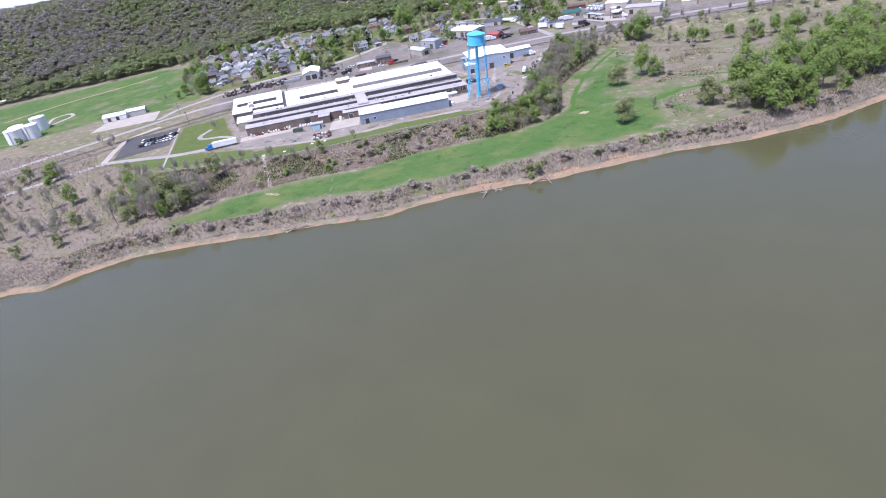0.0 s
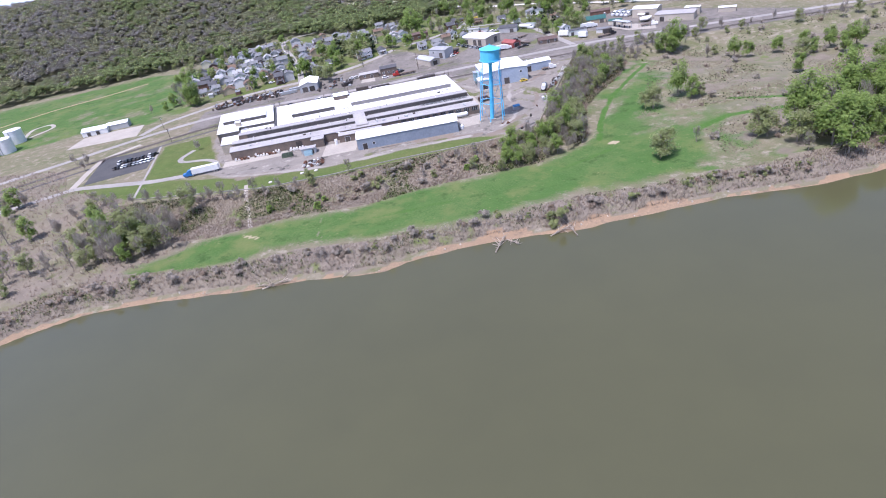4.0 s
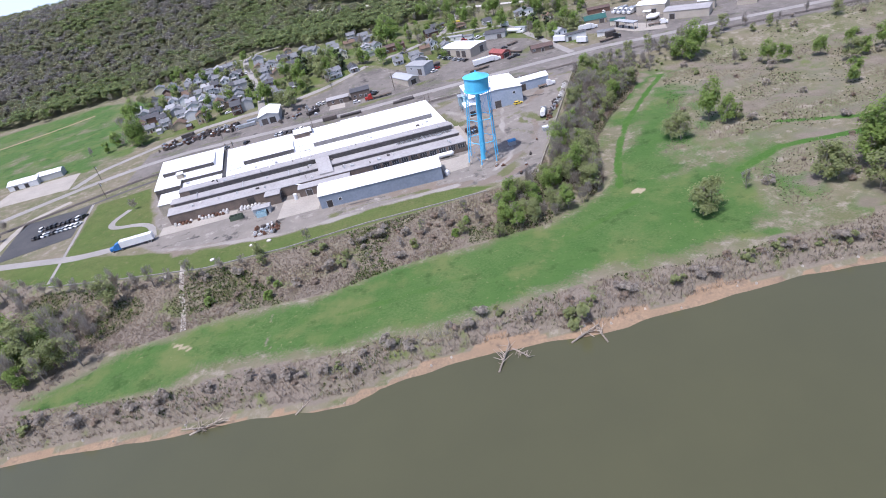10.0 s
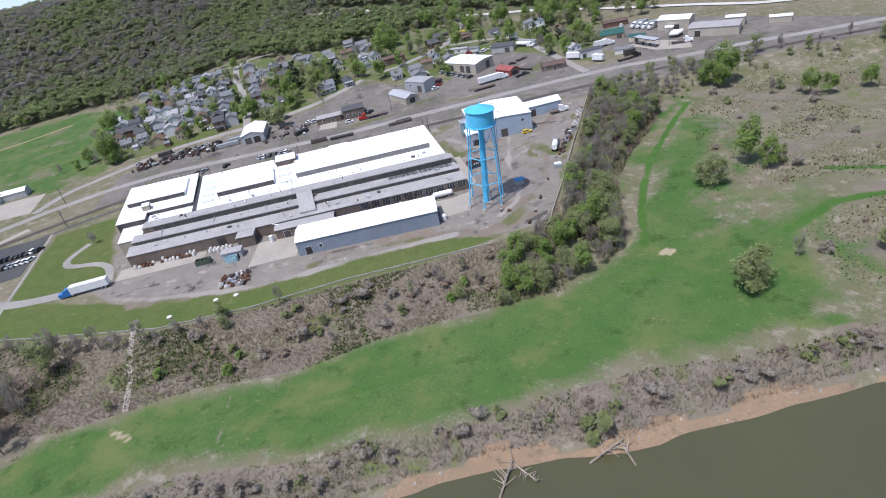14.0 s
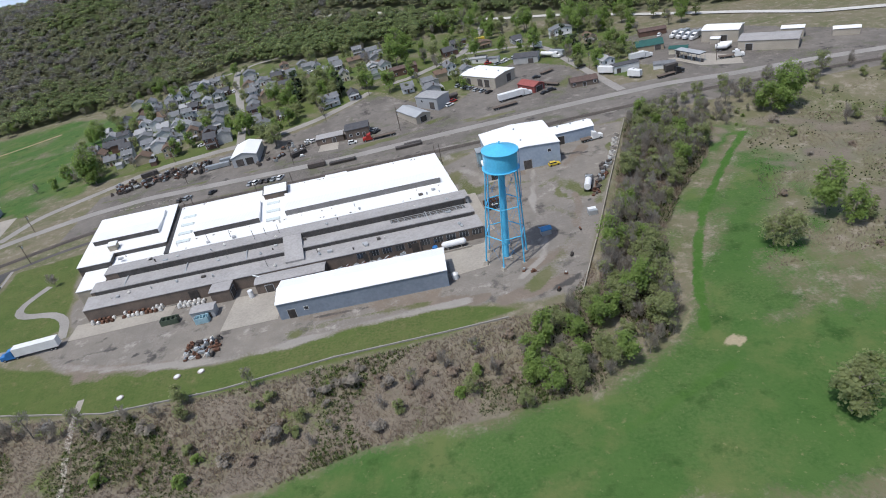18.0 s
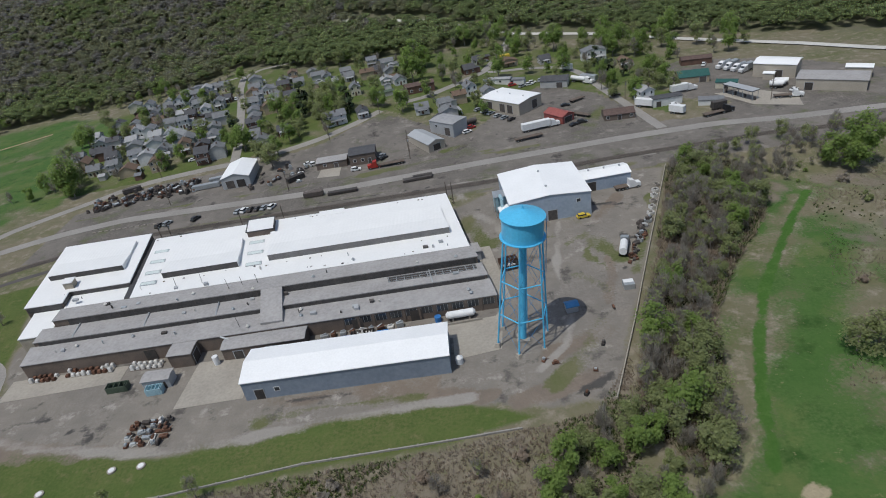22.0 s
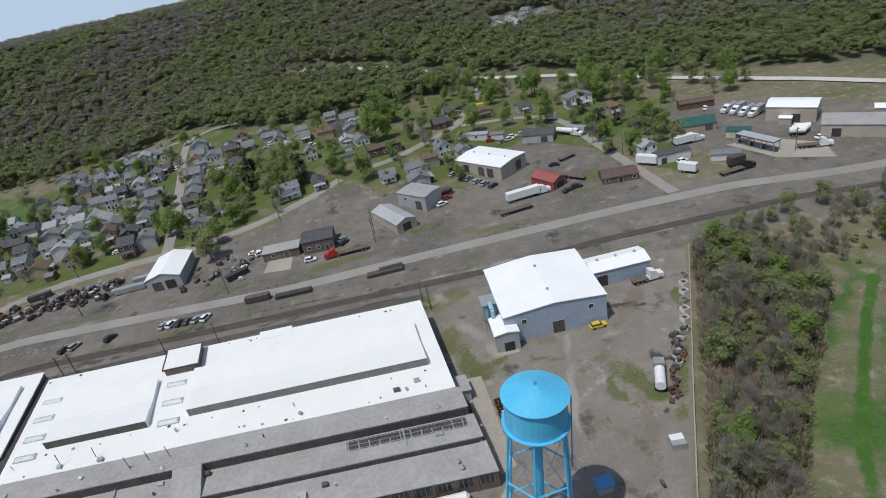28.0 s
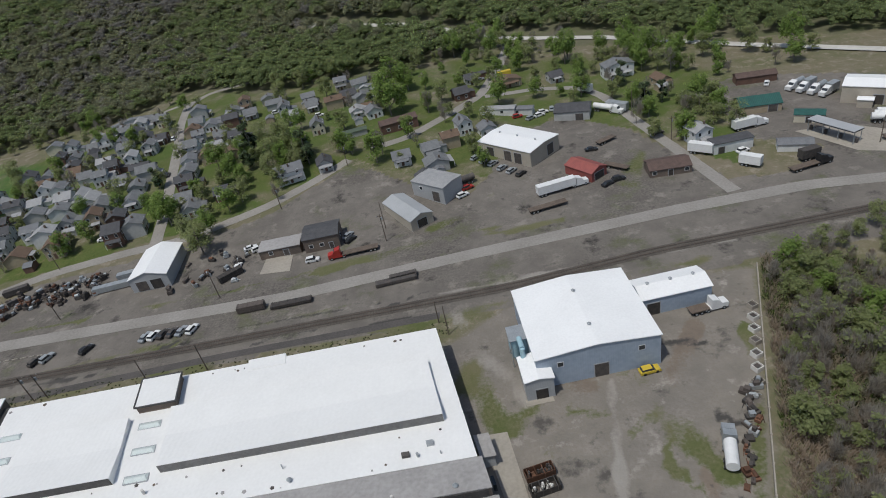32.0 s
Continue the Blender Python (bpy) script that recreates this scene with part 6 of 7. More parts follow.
# ---- walls, fences, poles ----
def wall_run(name, points, high, thick, material, label, category):
    for (ax, ay), (bx_, by) in zip(points[:-1], points[1:]):
        L = math.hypot(bx_ - ax, by - ay)
        count = max(1, int(L / 6))
        for k in range(count):
            p, q = [(ax + (bx_ - ax) * s / count, ay + (by - ay) * s / count) for s in (k, k + 1)]
            ob = thing(name, p[0], p[1], math.degrees(math.atan2(q[1] - p[1], q[0] - p[0])), label, category, label)
            l2, dz = L / count - 0.03, z_at(*q) - z_at(*p)
            bm = solid(bmesh.new(), [(0, -thick / 2, -0.6), (l2, -thick / 2, -0.6 + dz), (l2, thick / 2, -0.6 + dz), (0, thick / 2, -0.6)], [(0, -thick / 2, high), (l2, -thick / 2, high + dz), (l2, thick / 2, high + dz), (0, thick / 2, high)])
            part("panel", bm, material, ob)
            boxpart("post", material, ob, -0.14, 0.14, -thick / 2 - 0.08, thick / 2 + 0.08, -0.6, high + 0.1)


wall_run("retaining_wall", [(-140, 319), (-110, 312), (-74, 304.5), (-43, 305.5), (-13, 310), (18, 311.8), (34, 313)], 0.45, 0.32, ROAD, "low pale concrete flood wall", "wall")
wall_run("yard_wall", [(55, 318), (66, 344), (75, 366.5), (87, 396), (100, 428)], 0.9, 0.25, CONCRETE, "weathered low yard wall of panels", "wall")
for x, y, h, cross in ((-88.1, 421.6, 8.5, 1), (-84.5, 422, 8.5, 1), (-56.3, 421, 8.5, 0), (-41, 422.6, 9, 0), (19.7, 426, 7, 0), (22, 421, 9, 0), (-47, 455, 10, 1), (4, 470.5, 10, 1), (3.5, 478, 10, 0), (-116, 489, 9, 1), (-36, 502, 9, 1), (-13, 525, 9, 1), (105.6, 505, 9, 1), (100.5, 535, 9, 0), (-150, 405, 9, 1), (160, 487, 9, 1), (98, 555, 9, 1), (-165, 436, 9, 1), (-100, 458, 9, 1)):
    ob = thing("utility_pole", x, y, rb.uniform(0, 40), "grey timber utility pole", "utility pole", "utility poles")
    part("pole", tube(bmesh.new(), (0, 0, -0.5), (0, 0, h), 0.16, 0.11), TIMBER, ob)
    if cross:
        boxpart("crossarm", TIMBER, ob, -1.2, 1.2, -0.07, 0.07, h - 0.9, h - 0.75)
        for s in (-1.0, 0, 1.0):
            part("insulator", tube(bmesh.new(), (s, 0, h - 0.75), (s, 0, h - 0.5), 0.06), STEEL, ob)
        part("transformer", tube(bmesh.new(), (0.35, 0.2, h - 2.2), (0.35, 0.2, h - 1.3), 0.28, 0.28, 10), STEEL, ob)

for k in range(13):
    x = -126 + k * 2.6
    cb = thing("parking_block", x, 441.2 - abs(x + 104) * 0.02, 8, "pale concrete parking block beside the road", "parking block", "row of parking blocks")
    boxpart("block", CONCRETE, cb, -0.8, 0.8, -0.15, 0.15, 0, 0.3)


# ---- vegetation ----
rn = np.random.default_rng(7)


def leaf_quads(centres, size, rng, heart=None, jitter=0.26, rise=0.95):
    """A bent leaf clump at each centre, facing outwards and up from the heart of its crown."""
    k = len(centres)
    out = centres - (heart if heart is not None else centres.mean(0))
    out = out / (np.linalg.norm(out, axis=1)[:, None] + 1e-6)
    nrm = out * 0.8 + np.array([0, 0, rise]) + rng.normal(size=(k, 3)) * jitter
    nrm /= np.linalg.norm(nrm, axis=1)[:, None]
    a = np.cross(nrm, rng.normal(size=(k, 3)))
    a /= np.linalg.norm(a, axis=1)[:, None]
    b = np.cross(nrm, a)
    s = size * rng.uniform(0.6, 1.4, (k, 1))
    c = nrm * s * 0.3
    v = np.stack([centres - a * s - b * s * 0.7 - c, centres + a * s * 0.9 - b * s + c, centres + a * s + b * s * 0.8 - c, centres - a * s * 0.8 + b * s + c], 1)
    return v.reshape(-1, 3)


def quads_for(count, base=0):
    i = np.arange(count) * 4 + base
    return np.stack([i, i + 1, i + 2, i + 3], 1)


def fast_mesh(name, verts, faces, material, parent=None):
    """A mesh of many quads, set in one go."""
    me = bpy.data.meshes.new(name)
    me.vertices.add(len(verts)), me.loops.add(faces.size), me.polygons.add(len(faces))
    me.vertices.foreach_set("co", np.asarray(verts, np.float32).ravel())
    me.loops.foreach_set("vertex_index", faces.ravel().astype(np.int32))
    me.polygons.foreach_set("loop_start", np.arange(0, faces.size, 4, dtype=np.int32))
    me.update(calc_edges=True)
    me.materials.append(material)
    ob = new(name, me)
    ob.parent = parent
    return ob


def crown_points(count, r, low, high, rng, lobes=9, fill=0.55, floor=-0.75):
    """Points on the skins of several uneven lobes between two heights."""
    mid, tall = (low + high) / 2, (high - low) / 2
    ang, t = rng.uniform(0, 2 * np.pi, lobes), rng.uniform(floor, 0.85, lobes)
    reach = r * rng.uniform(0.35, 0.72, lobes) * np.sqrt(np.clip(1 - t * t * 0.8, 0.1, 1))
    lc = np.stack([np.cos(ang) * reach, np.sin(ang) * reach, mid + t * tall], 1)
    lr = r * rng.uniform(0.26, 0.48, lobes)
    pick = rng.integers(0, lobes, count)
    d = rng.normal(size=(count, 3))
    d /= np.linalg.norm(d, axis=1)[:, None]
    return lc[pick] + d * (lr[pick] * rng.uniform(fill, 1.05, count))[:, None] * np.array([1, 1, 0.85])


def branches(rng, high, r, start=0.25, limbs=9, depth=2):
    """Trunk, limbs and twigs as (a, b, radius a, radius b)."""
    out = [((0, 0, -0.4), (0.1, 0, high * 0.55), high * 0.022, high * 0.014), ((0.1, 0, high * 0.55), (0, 0.1, high * 0.9), high * 0.014, high * 0.004)]

    def grow(p, way, length, rad, level):
        q = p + way * length
        out.append((tuple(p), tuple(q), rad, rad * 0.55))
        if level:
            for _ in range(3):
                w = way + rng.normal(size=3) * 0.5 + np.array([0, 0, 0.15])
                grow(p + (q - p) * rng.uniform(0.4, 1.0), w / np.linalg.norm(w), length * rng.uniform(0.45, 0.7), rad * 0.5, level - 1)

    for k in range(limbs):
        a = k * 2.4 + rng.uniform(0, 0.6)
        w = np.array([np.cos(a), np.sin(a), rng.uniform(0.5, 1.3)])
        s = start + (0.85 - start) * k / limbs
        grow(np.array([0, 0, high * s]), w / np.linalg.norm(w), r * rng.uniform(0.6, 0.95) * (1.1 - 0.5 * s), high * 0.009, depth)
    return out


def branch_mesh(name, segs, material, parent, n=4):
    bm = bmesh.new()
    for a, b, r0, r1 in segs:
        tube(bm, a, b, max(r0, 0.03), max(r1, 0.018), n)
    return part(name, bm, material, parent)


def leafy(name, label, high, r, low, leaf_mat, seed, count=520, size=0.42, lobes=10, category="tree"):
    rng = np.random.default_rng(seed)
    ob = thing(name, 0, 0, 0, label, category, "", 0)
    branch_mesh("trunk", branches(rng, high, r, 0.2, 6, 1), BARK, ob, 4)
    pts = crown_points(count, r, low, high, rng, lobes, 0.3)
    pts = pts + rng.normal(size=pts.shape) * r * 0.06
    tagged(fast_mesh("crown", leaf_quads(pts, size, rng, None, 0.42), quads_for(count), leaf_mat, ob), kind="stuff")
    return ob


def bare(label, high, r, seed, buds=None, twigs=640):
    rng = np.random.default_rng(seed)
    ob = thing("bare_tree", 0, 0, 0, label, "tree", "", 0)
    branch_mesh("trunk", branches(rng, high, r, 0.2, 7, 2), BARK, ob, 3)
    pts = crown_points(twigs, r, high * 0.3, high * 1.02, rng, 16, 0.1)
    way = pts - np.array([0, 0, high * 0.22])
    way = way / np.linalg.norm(way, axis=1)[:, None] + rng.normal(size=pts.shape) * 0.3 + np.array([0, 0, 0.25])
    way /= np.linalg.norm(way, axis=1)[:, None]
    side = np.cross(way, rng.normal(size=pts.shape))
    side *= 0.045 / np.linalg.norm(side, axis=1)[:, None]
    reach = way * rng.uniform(0.45, 1.0, (twigs, 1))
    thin = np.stack([pts - reach - side, pts - reach + side, pts + reach + side * 0.5, pts + reach - side * 0.5], 1)
    tagged(fast_mesh("twig_crown", thin.reshape(-1, 3), quads_for(twigs), TWIG, ob), kind="stuff")
    if buds:
        pts = crown_points(150, r, high * 0.3, high, rng, 9, 0.3)
        tagged(fast_mesh("bud_crown", leaf_quads(pts, 0.24, rng), quads_for(150), buds, ob), kind="stuff")
    return ob


def shrub(label, leaf_mat, seed, high=2.2, r=1.7, count=240, size=0.26):
    rng = np.random.default_rng(seed)
    ob = thing("shrub", 0, 0, 0, label, "shrub", "", 0)
    branch_mesh("stem_clump", branches(rng, high * 0.9, r, 0.05, 7, 1), BARK, ob, 3)
    tagged(fast_mesh("crown", leaf_quads(crown_points(count, r, 0.1, high, rng, 7, 0.3), size, rng), quads_for(count), leaf_mat, ob), kind="stuff")
    return ob


GREEN = [leafy("green_tree", "fresh green leafing spring tree", 10, 4.2, 2.0, LEAF, 1, 1700, 0.245, 19), leafy("green_tree", "fresh green leafing spring tree", 9, 3.6, 1.2, LEAF, 2, 1500, 0.235, 18), leafy("green_tree", "tall fresh green spring tree", 12, 4.6, 3.0, LEAF, 3, 1850, 0.25, 22)]
DULL = [leafy("budding_tree", "olive green budding spring tree", 10, 4.2, 1.8, LEAF_DULL, 4, 1400, 0.215, 21), leafy("budding_tree", "olive green budding spring tree", 8.5, 3.4, 1.0, LEAF_DULL, 5, 1250, 0.21, 20), leafy("budding_tree", "tall olive green budding tree", 12, 4.4, 2.6, LEAF_DULL, 6, 1500, 0.225, 23)]
BARE = [bare("bare grey-brown leafless tree in brush", 9.5, 2.9, 10, LEAF_DULL), bare("bare grey-brown leafless tree in brush", 8.5, 2.6, 11), bare("tall bare grey-brown leafless tree", 11.5, 3.2, 12, LEAF_DULL), bare("bare grey-brown leafless tree in brush", 7.5, 2.4, 13)]
CONIFER = [leafy("conifer", "dark pointed evergreen conifer tree", 11, 2.4, 0.6, LEAF_DARK, 20, 1300, 0.27, 18)]
SHRUB = [shrub("low olive green leafing shrub", LEAF_DULL, 30), shrub("low bare brown twiggy shrub", BRUSH, 31, 1.9, 1.6, 260, 0.22), shrub("low fresh green leafing shrub", LEAF, 32, 2.0, 1.6), shrub("low bare brown twiggy shrub", TWIG, 33, 2.4, 1.8, 260, 0.2)]
used = set()


def plant_one(kinds, x, y, scale, rng, group, sink=0.1, lean=0.0):
    ob = kinds[int(rng.integers(0, len(kinds)))]
    x, y = eastward(x, y)
    m = pose(x, y, z_at(x, y) - sink, lean, 0, float(rng.uniform(0, 360))) @ Matrix.Diagonal((scale, scale, scale * float(rng.uniform(0.9, 1.12)), 1))
    if ob.name in used:
        return copy_thing(ob, m)
    used.add(ob.name)
    ob.matrix_basis = m
    ob["group"] = group
    return ob


def scatter(poly, count, mix, lo, hi, group, gap=2.5):
    """Plants a mix of (share, kinds) at random in a plot."""
    xs_, ys_ = [p[0] for p in poly], [p[1] for p in poly]
    done = []
    for _ in range(count * 30):
        if len(done) >= count:
            break
        x, y = rn.uniform(min(xs_), max(xs_)), rn.uniform(min(ys_), max(ys_))
        if not inside(poly, np.array([x]), np.array([y]))[0] or any((x - a) ** 2 + (y - b) ** 2 < gap * gap for a, b in done) or any((x - a) ** 2 + (y - b) ** 2 < c * c for a, b, c in SOLIDS):
            continue
        pick, acc = rn.random(), 0.0
        for share, kinds in mix:
            acc += share
            if pick < acc:
                plant_one(kinds, x, y, float(rn.uniform(lo, hi)), rn, group)
                break
        done.append((x, y))


# the thicket beside the yard wall
scatter([(58, 311), (72, 298), (75, 306), (80, 330), (85, 346), (99, 369), (116, 390), (128, 410), (116, 428), (104, 424), (90, 394), (78.5, 364), (68, 338)], 180, [(0.66, BARE), (0.26, DULL), (0.08, GREEN)], 0.7, 1.05, "trees of the thicket", 2.4)
scatter([(36, 303), (62, 316), (70, 298), (52, 287), (34, 289)], 30, [(0.45, DULL), (0.35, BARE), (0.2, GREEN)], 0.7, 1.0, "trees of the thicket", 3.0)
scatter([(96, 420), (130, 410), (160, 424), (230, 436), (150, 438), (104, 432)], 34, [(0.75, BARE), (0.25, DULL)], 0.7, 1.0, "trees along the railway", 3.4)
# the slope below the flood wall
scatter([(-74, 300), (-40, 301), (20, 306), (36, 308), (34, 290), (-4, 286), (-40, 280), (-72, 280)], 44, [(0.7, [SHRUB[1], SHRUB[3]]), (0.3, SHRUB)], 0.7, 1.5, "shrubs on the slope", 3.0)
for x, y, s, kinds in ((-101, 301.5, 0.75, BARE), (-87, 298.5, 0.7, BARE), (-117, 305, 0.7, BARE), (-72, 298, 0.6, BARE), (-50.5, 298, 0.5, DULL), (-34, 304, 0.7, BARE), (-17, 285, 0.62, BARE), (-0.5, 292, 0.7, BARE), (8, 296, 0.6, BARE), (16, 300, 0.7, BARE), (24, 303, 0.7, BARE), (33.6, 285, 0.55, DULL), (-12, 288, 0.5, BARE), (28, 296, 0.65, BARE), (-151, 322, 0.7, BARE)):
    plant_one(kinds, x, y, s, rn, "trees on the slope")
for x, y, s in ((-139, 314, 1.0), (-131, 311, 0.9), (-124, 309, 1.0), (-112, 306, 0.9), (-106, 304, 1.1), (-98, 302, 1.0), (-92, 301, 0.9), (-84.5, 299, 1.0), (-77, 299, 0.9), (-66, 300, 0.9), (-58, 300, 0.8), (-146, 309, 1.0), (-152, 315, 1.0), (-158, 318, 1.0)):
    plant_one(BARE, x, y, s, rn, "bare trees along the slope")
for x, y, s in ((-52, 303, 0.85), (-80, 275, 0.5), (-20, 292, 0.6), (4, 290, 0.6), (22, 292, 0.7)):
    plant_one(DULL, x, y, s, rn, "budding trees on the slope")
# brush along the river bank
for k in range(90):
    x = float(rn.uniform(-170, 190))
    plant_one([SHRUB[1], SHRUB[3], SHRUB[3]] if k % 5 else [SHRUB[0]], x, float(np.interp(x, SHORE[:, 0], SHORE[:, 1])) + float(rn.uniform(6.2, 12)), float(rn.uniform(0.6, 1.3)), rn, "shrubs along the bank")
# the wood to the west
for x, y, s, kinds in ((-118, 266, 1.6, DULL), (-126, 262, 1.6, BARE), (-133, 270, 1.7, BARE), (-112, 273, 1.5, BARE), (-122, 285, 1.6, BARE), (-129, 290, 1.5, DULL), (-114, 284, 1.4, BARE), (-138, 281, 1.7, BARE), (-106, 266, 1.2, BARE), (-124, 274, 1.7, DULL), (-131, 262, 1.5, BARE), (-145, 274, 1.6, BARE)):
    plant_one(kinds, x, y, s, rn, "trees of the west wood")
scatter([(-150, 304), (-104, 296), (-96, 272), (-118, 256), (-150, 262)], 34, [(0.6, BARE), (0.28, DULL), (0.12, GREEN)], 0.8, 1.2, "trees of the west wood", 4.0)
scatter([(-230, 350), (-150, 318), (-128, 268), (-150, 245), (-250, 235)], 58, [(0.68, BARE), (0.22, DULL), (0.1, GREEN)], 0.8, 1.3, "trees of the west wood", 5.0)
for x, y, s in ((-122, 276, 0.95), (-127, 270, 0.85), (-117, 272, 0.8)):
    plant_one(GREEN, x, y, s, rn, "trees of the west wood")
# lone bushes and trees of the river meadow
for x, y, s, kinds in ((96, 269, 1.7, DULL), (99.5, 271, 1.5, DULL), (138, 274, 1.8, DULL), (141, 272, 1.4, DULL), (114, 326, 1.5, DULL), (111, 328, 1.3, DULL), (131, 338, 1.20, GREEN), (135, 331, 1.05, GREEN), (140, 333, 1.05, DULL), (157, 411, 1.27, GREEN), (161, 415, 1.42, GREEN), (152, 416, 1.2, GREEN), (187, 380, 1.05, GREEN), (181, 383, 0.90, GREEN), (203, 378, 1.12, GREEN), (193, 341, 0.98, GREEN), (228, 372, 1.27, GREEN), (176, 396, 0.90, DULL), (170, 392, 0.90, BARE), (153.5, 276, 1.27, GREEN), (160, 278, 1.20, DULL), (115, 279, 0.68, BARE),
                       (156, 244, 1.27, GREEN), (172, 247, 1.05, GREEN), (192, 254, 1.05, GREEN), (146, 252, 1.05, BARE), (163, 256, 1.20, DULL)):
    plant_one(kinds, x, y, s, rn, "trees of the river meadow", 0.15)
scatter([(142, 256), (160, 252), (200, 262), (260, 292), (300, 330), (250, 345), (200, 300), (160, 282)], 92, [(0.5, GREEN), (0.32, DULL), (0.18, BARE)], 1.1, 1.75, "riverside wood", 4.5)
scatter([(215, 300), (300, 330), (330, 420), (240, 425), (205, 360)], 40, [(0.45, GREEN), (0.3, DULL), (0.25, BARE)], 0.7, 1.2, "riverside wood", 6.0)
scatter(EAST_SCRUB, 60, [(0.75, [SHRUB[1], SHRUB[3]]), (0.15, [SHRUB[0]]), (0.1, [SHRUB[2]])], 0.6, 1.4, "scrub of the river flats", 3.0)
scatter([(104, 424), (135, 405), (200, 420), (240, 434), (130, 433)], 40, [(0.6, BARE), (0.25, DULL), (0.15, SHRUB)], 0.4, 0.75, "trees along the railway", 3.0)
scatter([(-300, 618), (-205, 640), (-160, 650), (-150, 664), (-205, 654), (-300, 634)], 20, [(0.5, DULL), (0.25, GREEN), (0.25, BARE)], 0.7, 1.1, "trees at the wood edge", 5.0)
# the village's large crowns
for x, y, s, kinds in ((-163, 490, 1.6, DULL), (-167, 498, 1.5, BARE), (-158, 485, 1.4, GREEN), (-171, 506, 1.5, DULL), (-176, 514, 1.4, BARE), (-161, 496, 1.4, DULL)):
    plant_one(kinds, x, y, s, rn, "large trees between field and village")
for x, y, s, kinds in ((3, 570, 1.5, GREEN), (8, 574, 1.4, GREEN), (-2, 576, 1.3, DULL), (-33, 534, 1.4, DULL), (-44, 541, 1.5, DULL), (-40, 548, 1.4, DULL), (-79, 507, 1.1, GREEN), (-76, 512, 1.0, DULL), (-60, 482, 1.3, DULL), (-66, 490, 1.3, DULL), (-60, 531, 1.3, GREEN), (-55, 538, 1.2, CONIFER), (-1, 523, 1.3, GREEN), (117, 588, 1.1, GREEN), (110.5, 508, 1.0, GREEN), (128, 528, 1.5, DULL), (125, 532, 1.3, GREEN), (105, 533, 1.0, CONIFER), (73, 622, 1.2, DULL), (92, 617, 1.2, GREEN), (-190, 588, 1.2, DULL), (-194, 575, 1.2, BARE), (-188, 560, 1.1, DULL), (-192, 545, 1.1, DULL), (-186, 530, 1.0, BARE), (-65, 648, 1.2, DULL), (-131, 281, 1.2, DULL), (-134, 274, 1.2, GREEN), (-128, 268, 1.1, DULL), (-137, 266, 1.2, DULL), (-124, 283, 1.0, GREEN)):
    plant_one(kinds, x, y, s, rn, "large trees")
# yards, field and village
for x, y, s, kinds in ((-126, 380, 1.01, BARE), (-191, 487, 0.68, BARE), (-165, 488, 1.15, BARE), (-168, 495, 1.22, BARE), (-160, 484, 1.15, DULL), (-156, 482, 1.08, GREEN), (-164, 503, 1.15, BARE), (-170, 512, 1.08, DULL), (-174, 522, 1.08, BARE), (-276, 428, 0.81, GREEN), (-192, 379, 0.81, BARE), (-195, 390, 0.81, BARE), (-205, 395, 0.81, BARE), (-70, 496, 1.15, DULL), (-64, 489, 1.08, DULL), (-60, 494, 0.81, GREEN), (-66, 558, 1.22, DULL), (-80, 606, 0.81, DULL), (-15, 537, 1.01, GREEN), (-3, 540, 0.81, GREEN), (9, 519, 0.68, DULL),
                       (26, 561, 1.15, BARE), (20, 566, 1.08, BARE), (4, 600, 1.35, GREEN), (8, 606, 1.35, GREEN), (-3, 604, 1.22, GREEN), (55, 610, 1.08, GREEN), (66, 612, 1.08, GREEN), (-57, 551, 1.22, CONIFER), (-94, 536, 0.81, CONIFER), (105, 528, 1.08, GREEN), (110, 503, 1.08, GREEN), (123, 512, 1.22, DULL), (128, 520, 1.22, GREEN), (118, 526, 1.08, BARE), (105, 567, 0.94, CONIFER), (92, 590, 0.94, GREEN), (114, 540, 0.74, CONIFER), (108, 548, 1.08, DULL), (128, 506, 0.94, DULL)):
    plant_one(kinds, x, y, s, rn, "trees of the village")
scatter([(-60, 500), (-40, 512), (-20, 528), (-44, 562), (-66, 566), (-74, 520)], 22, [(0.62, DULL), (0.34, GREEN), (0.04, CONIFER)], 0.9, 1.3, "trees of the village", 5.0)
scatter(TOWN_LAWN, 135, [(0.48, DULL), (0.24, BARE), (0.28, GREEN)], 0.6, 1.2, "trees of the village", 6.0)
scatter([(96, 590), (140, 560), (200, 570), (150, 615), (80, 655), (40, 680), (20, 640), (60, 620)], 60, [(0.4, GREEN), (0.4, DULL), (0.2, BARE)], 0.8, 1.3, "trees along the highway", 5.0)

# ---- the wooded hillsides ----
def wood(name, label, material, spots, seed, count, size):
    rng = np.random.default_rng(seed)
    protos = []
    for k in range(5):
        c = crown_points(count, 4.5, 2.2, 8.6, rng, 9, 0.8, 0.1)
        protos.append(leaf_quads(c, size, rng, None, 0.3, 1.5))
    verts, kinds = [], rng.integers(0, 5, len(spots))
    turn, scale = rng.uniform(0, 2 * np.pi, len(spots)), rng.uniform(0.85, 1.3, len(spots))
    for (x, y, z), k, a, s in zip(spots, kinds, turn, scale):
        p = protos[k] * s
        verts.append(np.stack([p[:, 0] * np.cos(a) - p[:, 1] * np.sin(a) + x, p[:, 0] * np.sin(a) + p[:, 1] * np.cos(a) + y, p[:, 2] + z - 1.0], 1))
    verts = np.concatenate(verts)
    ob = fast_mesh(name, verts, quads_for(len(verts) // 4), material)
    return tagged(ob, label, "wood", kind="stuff")


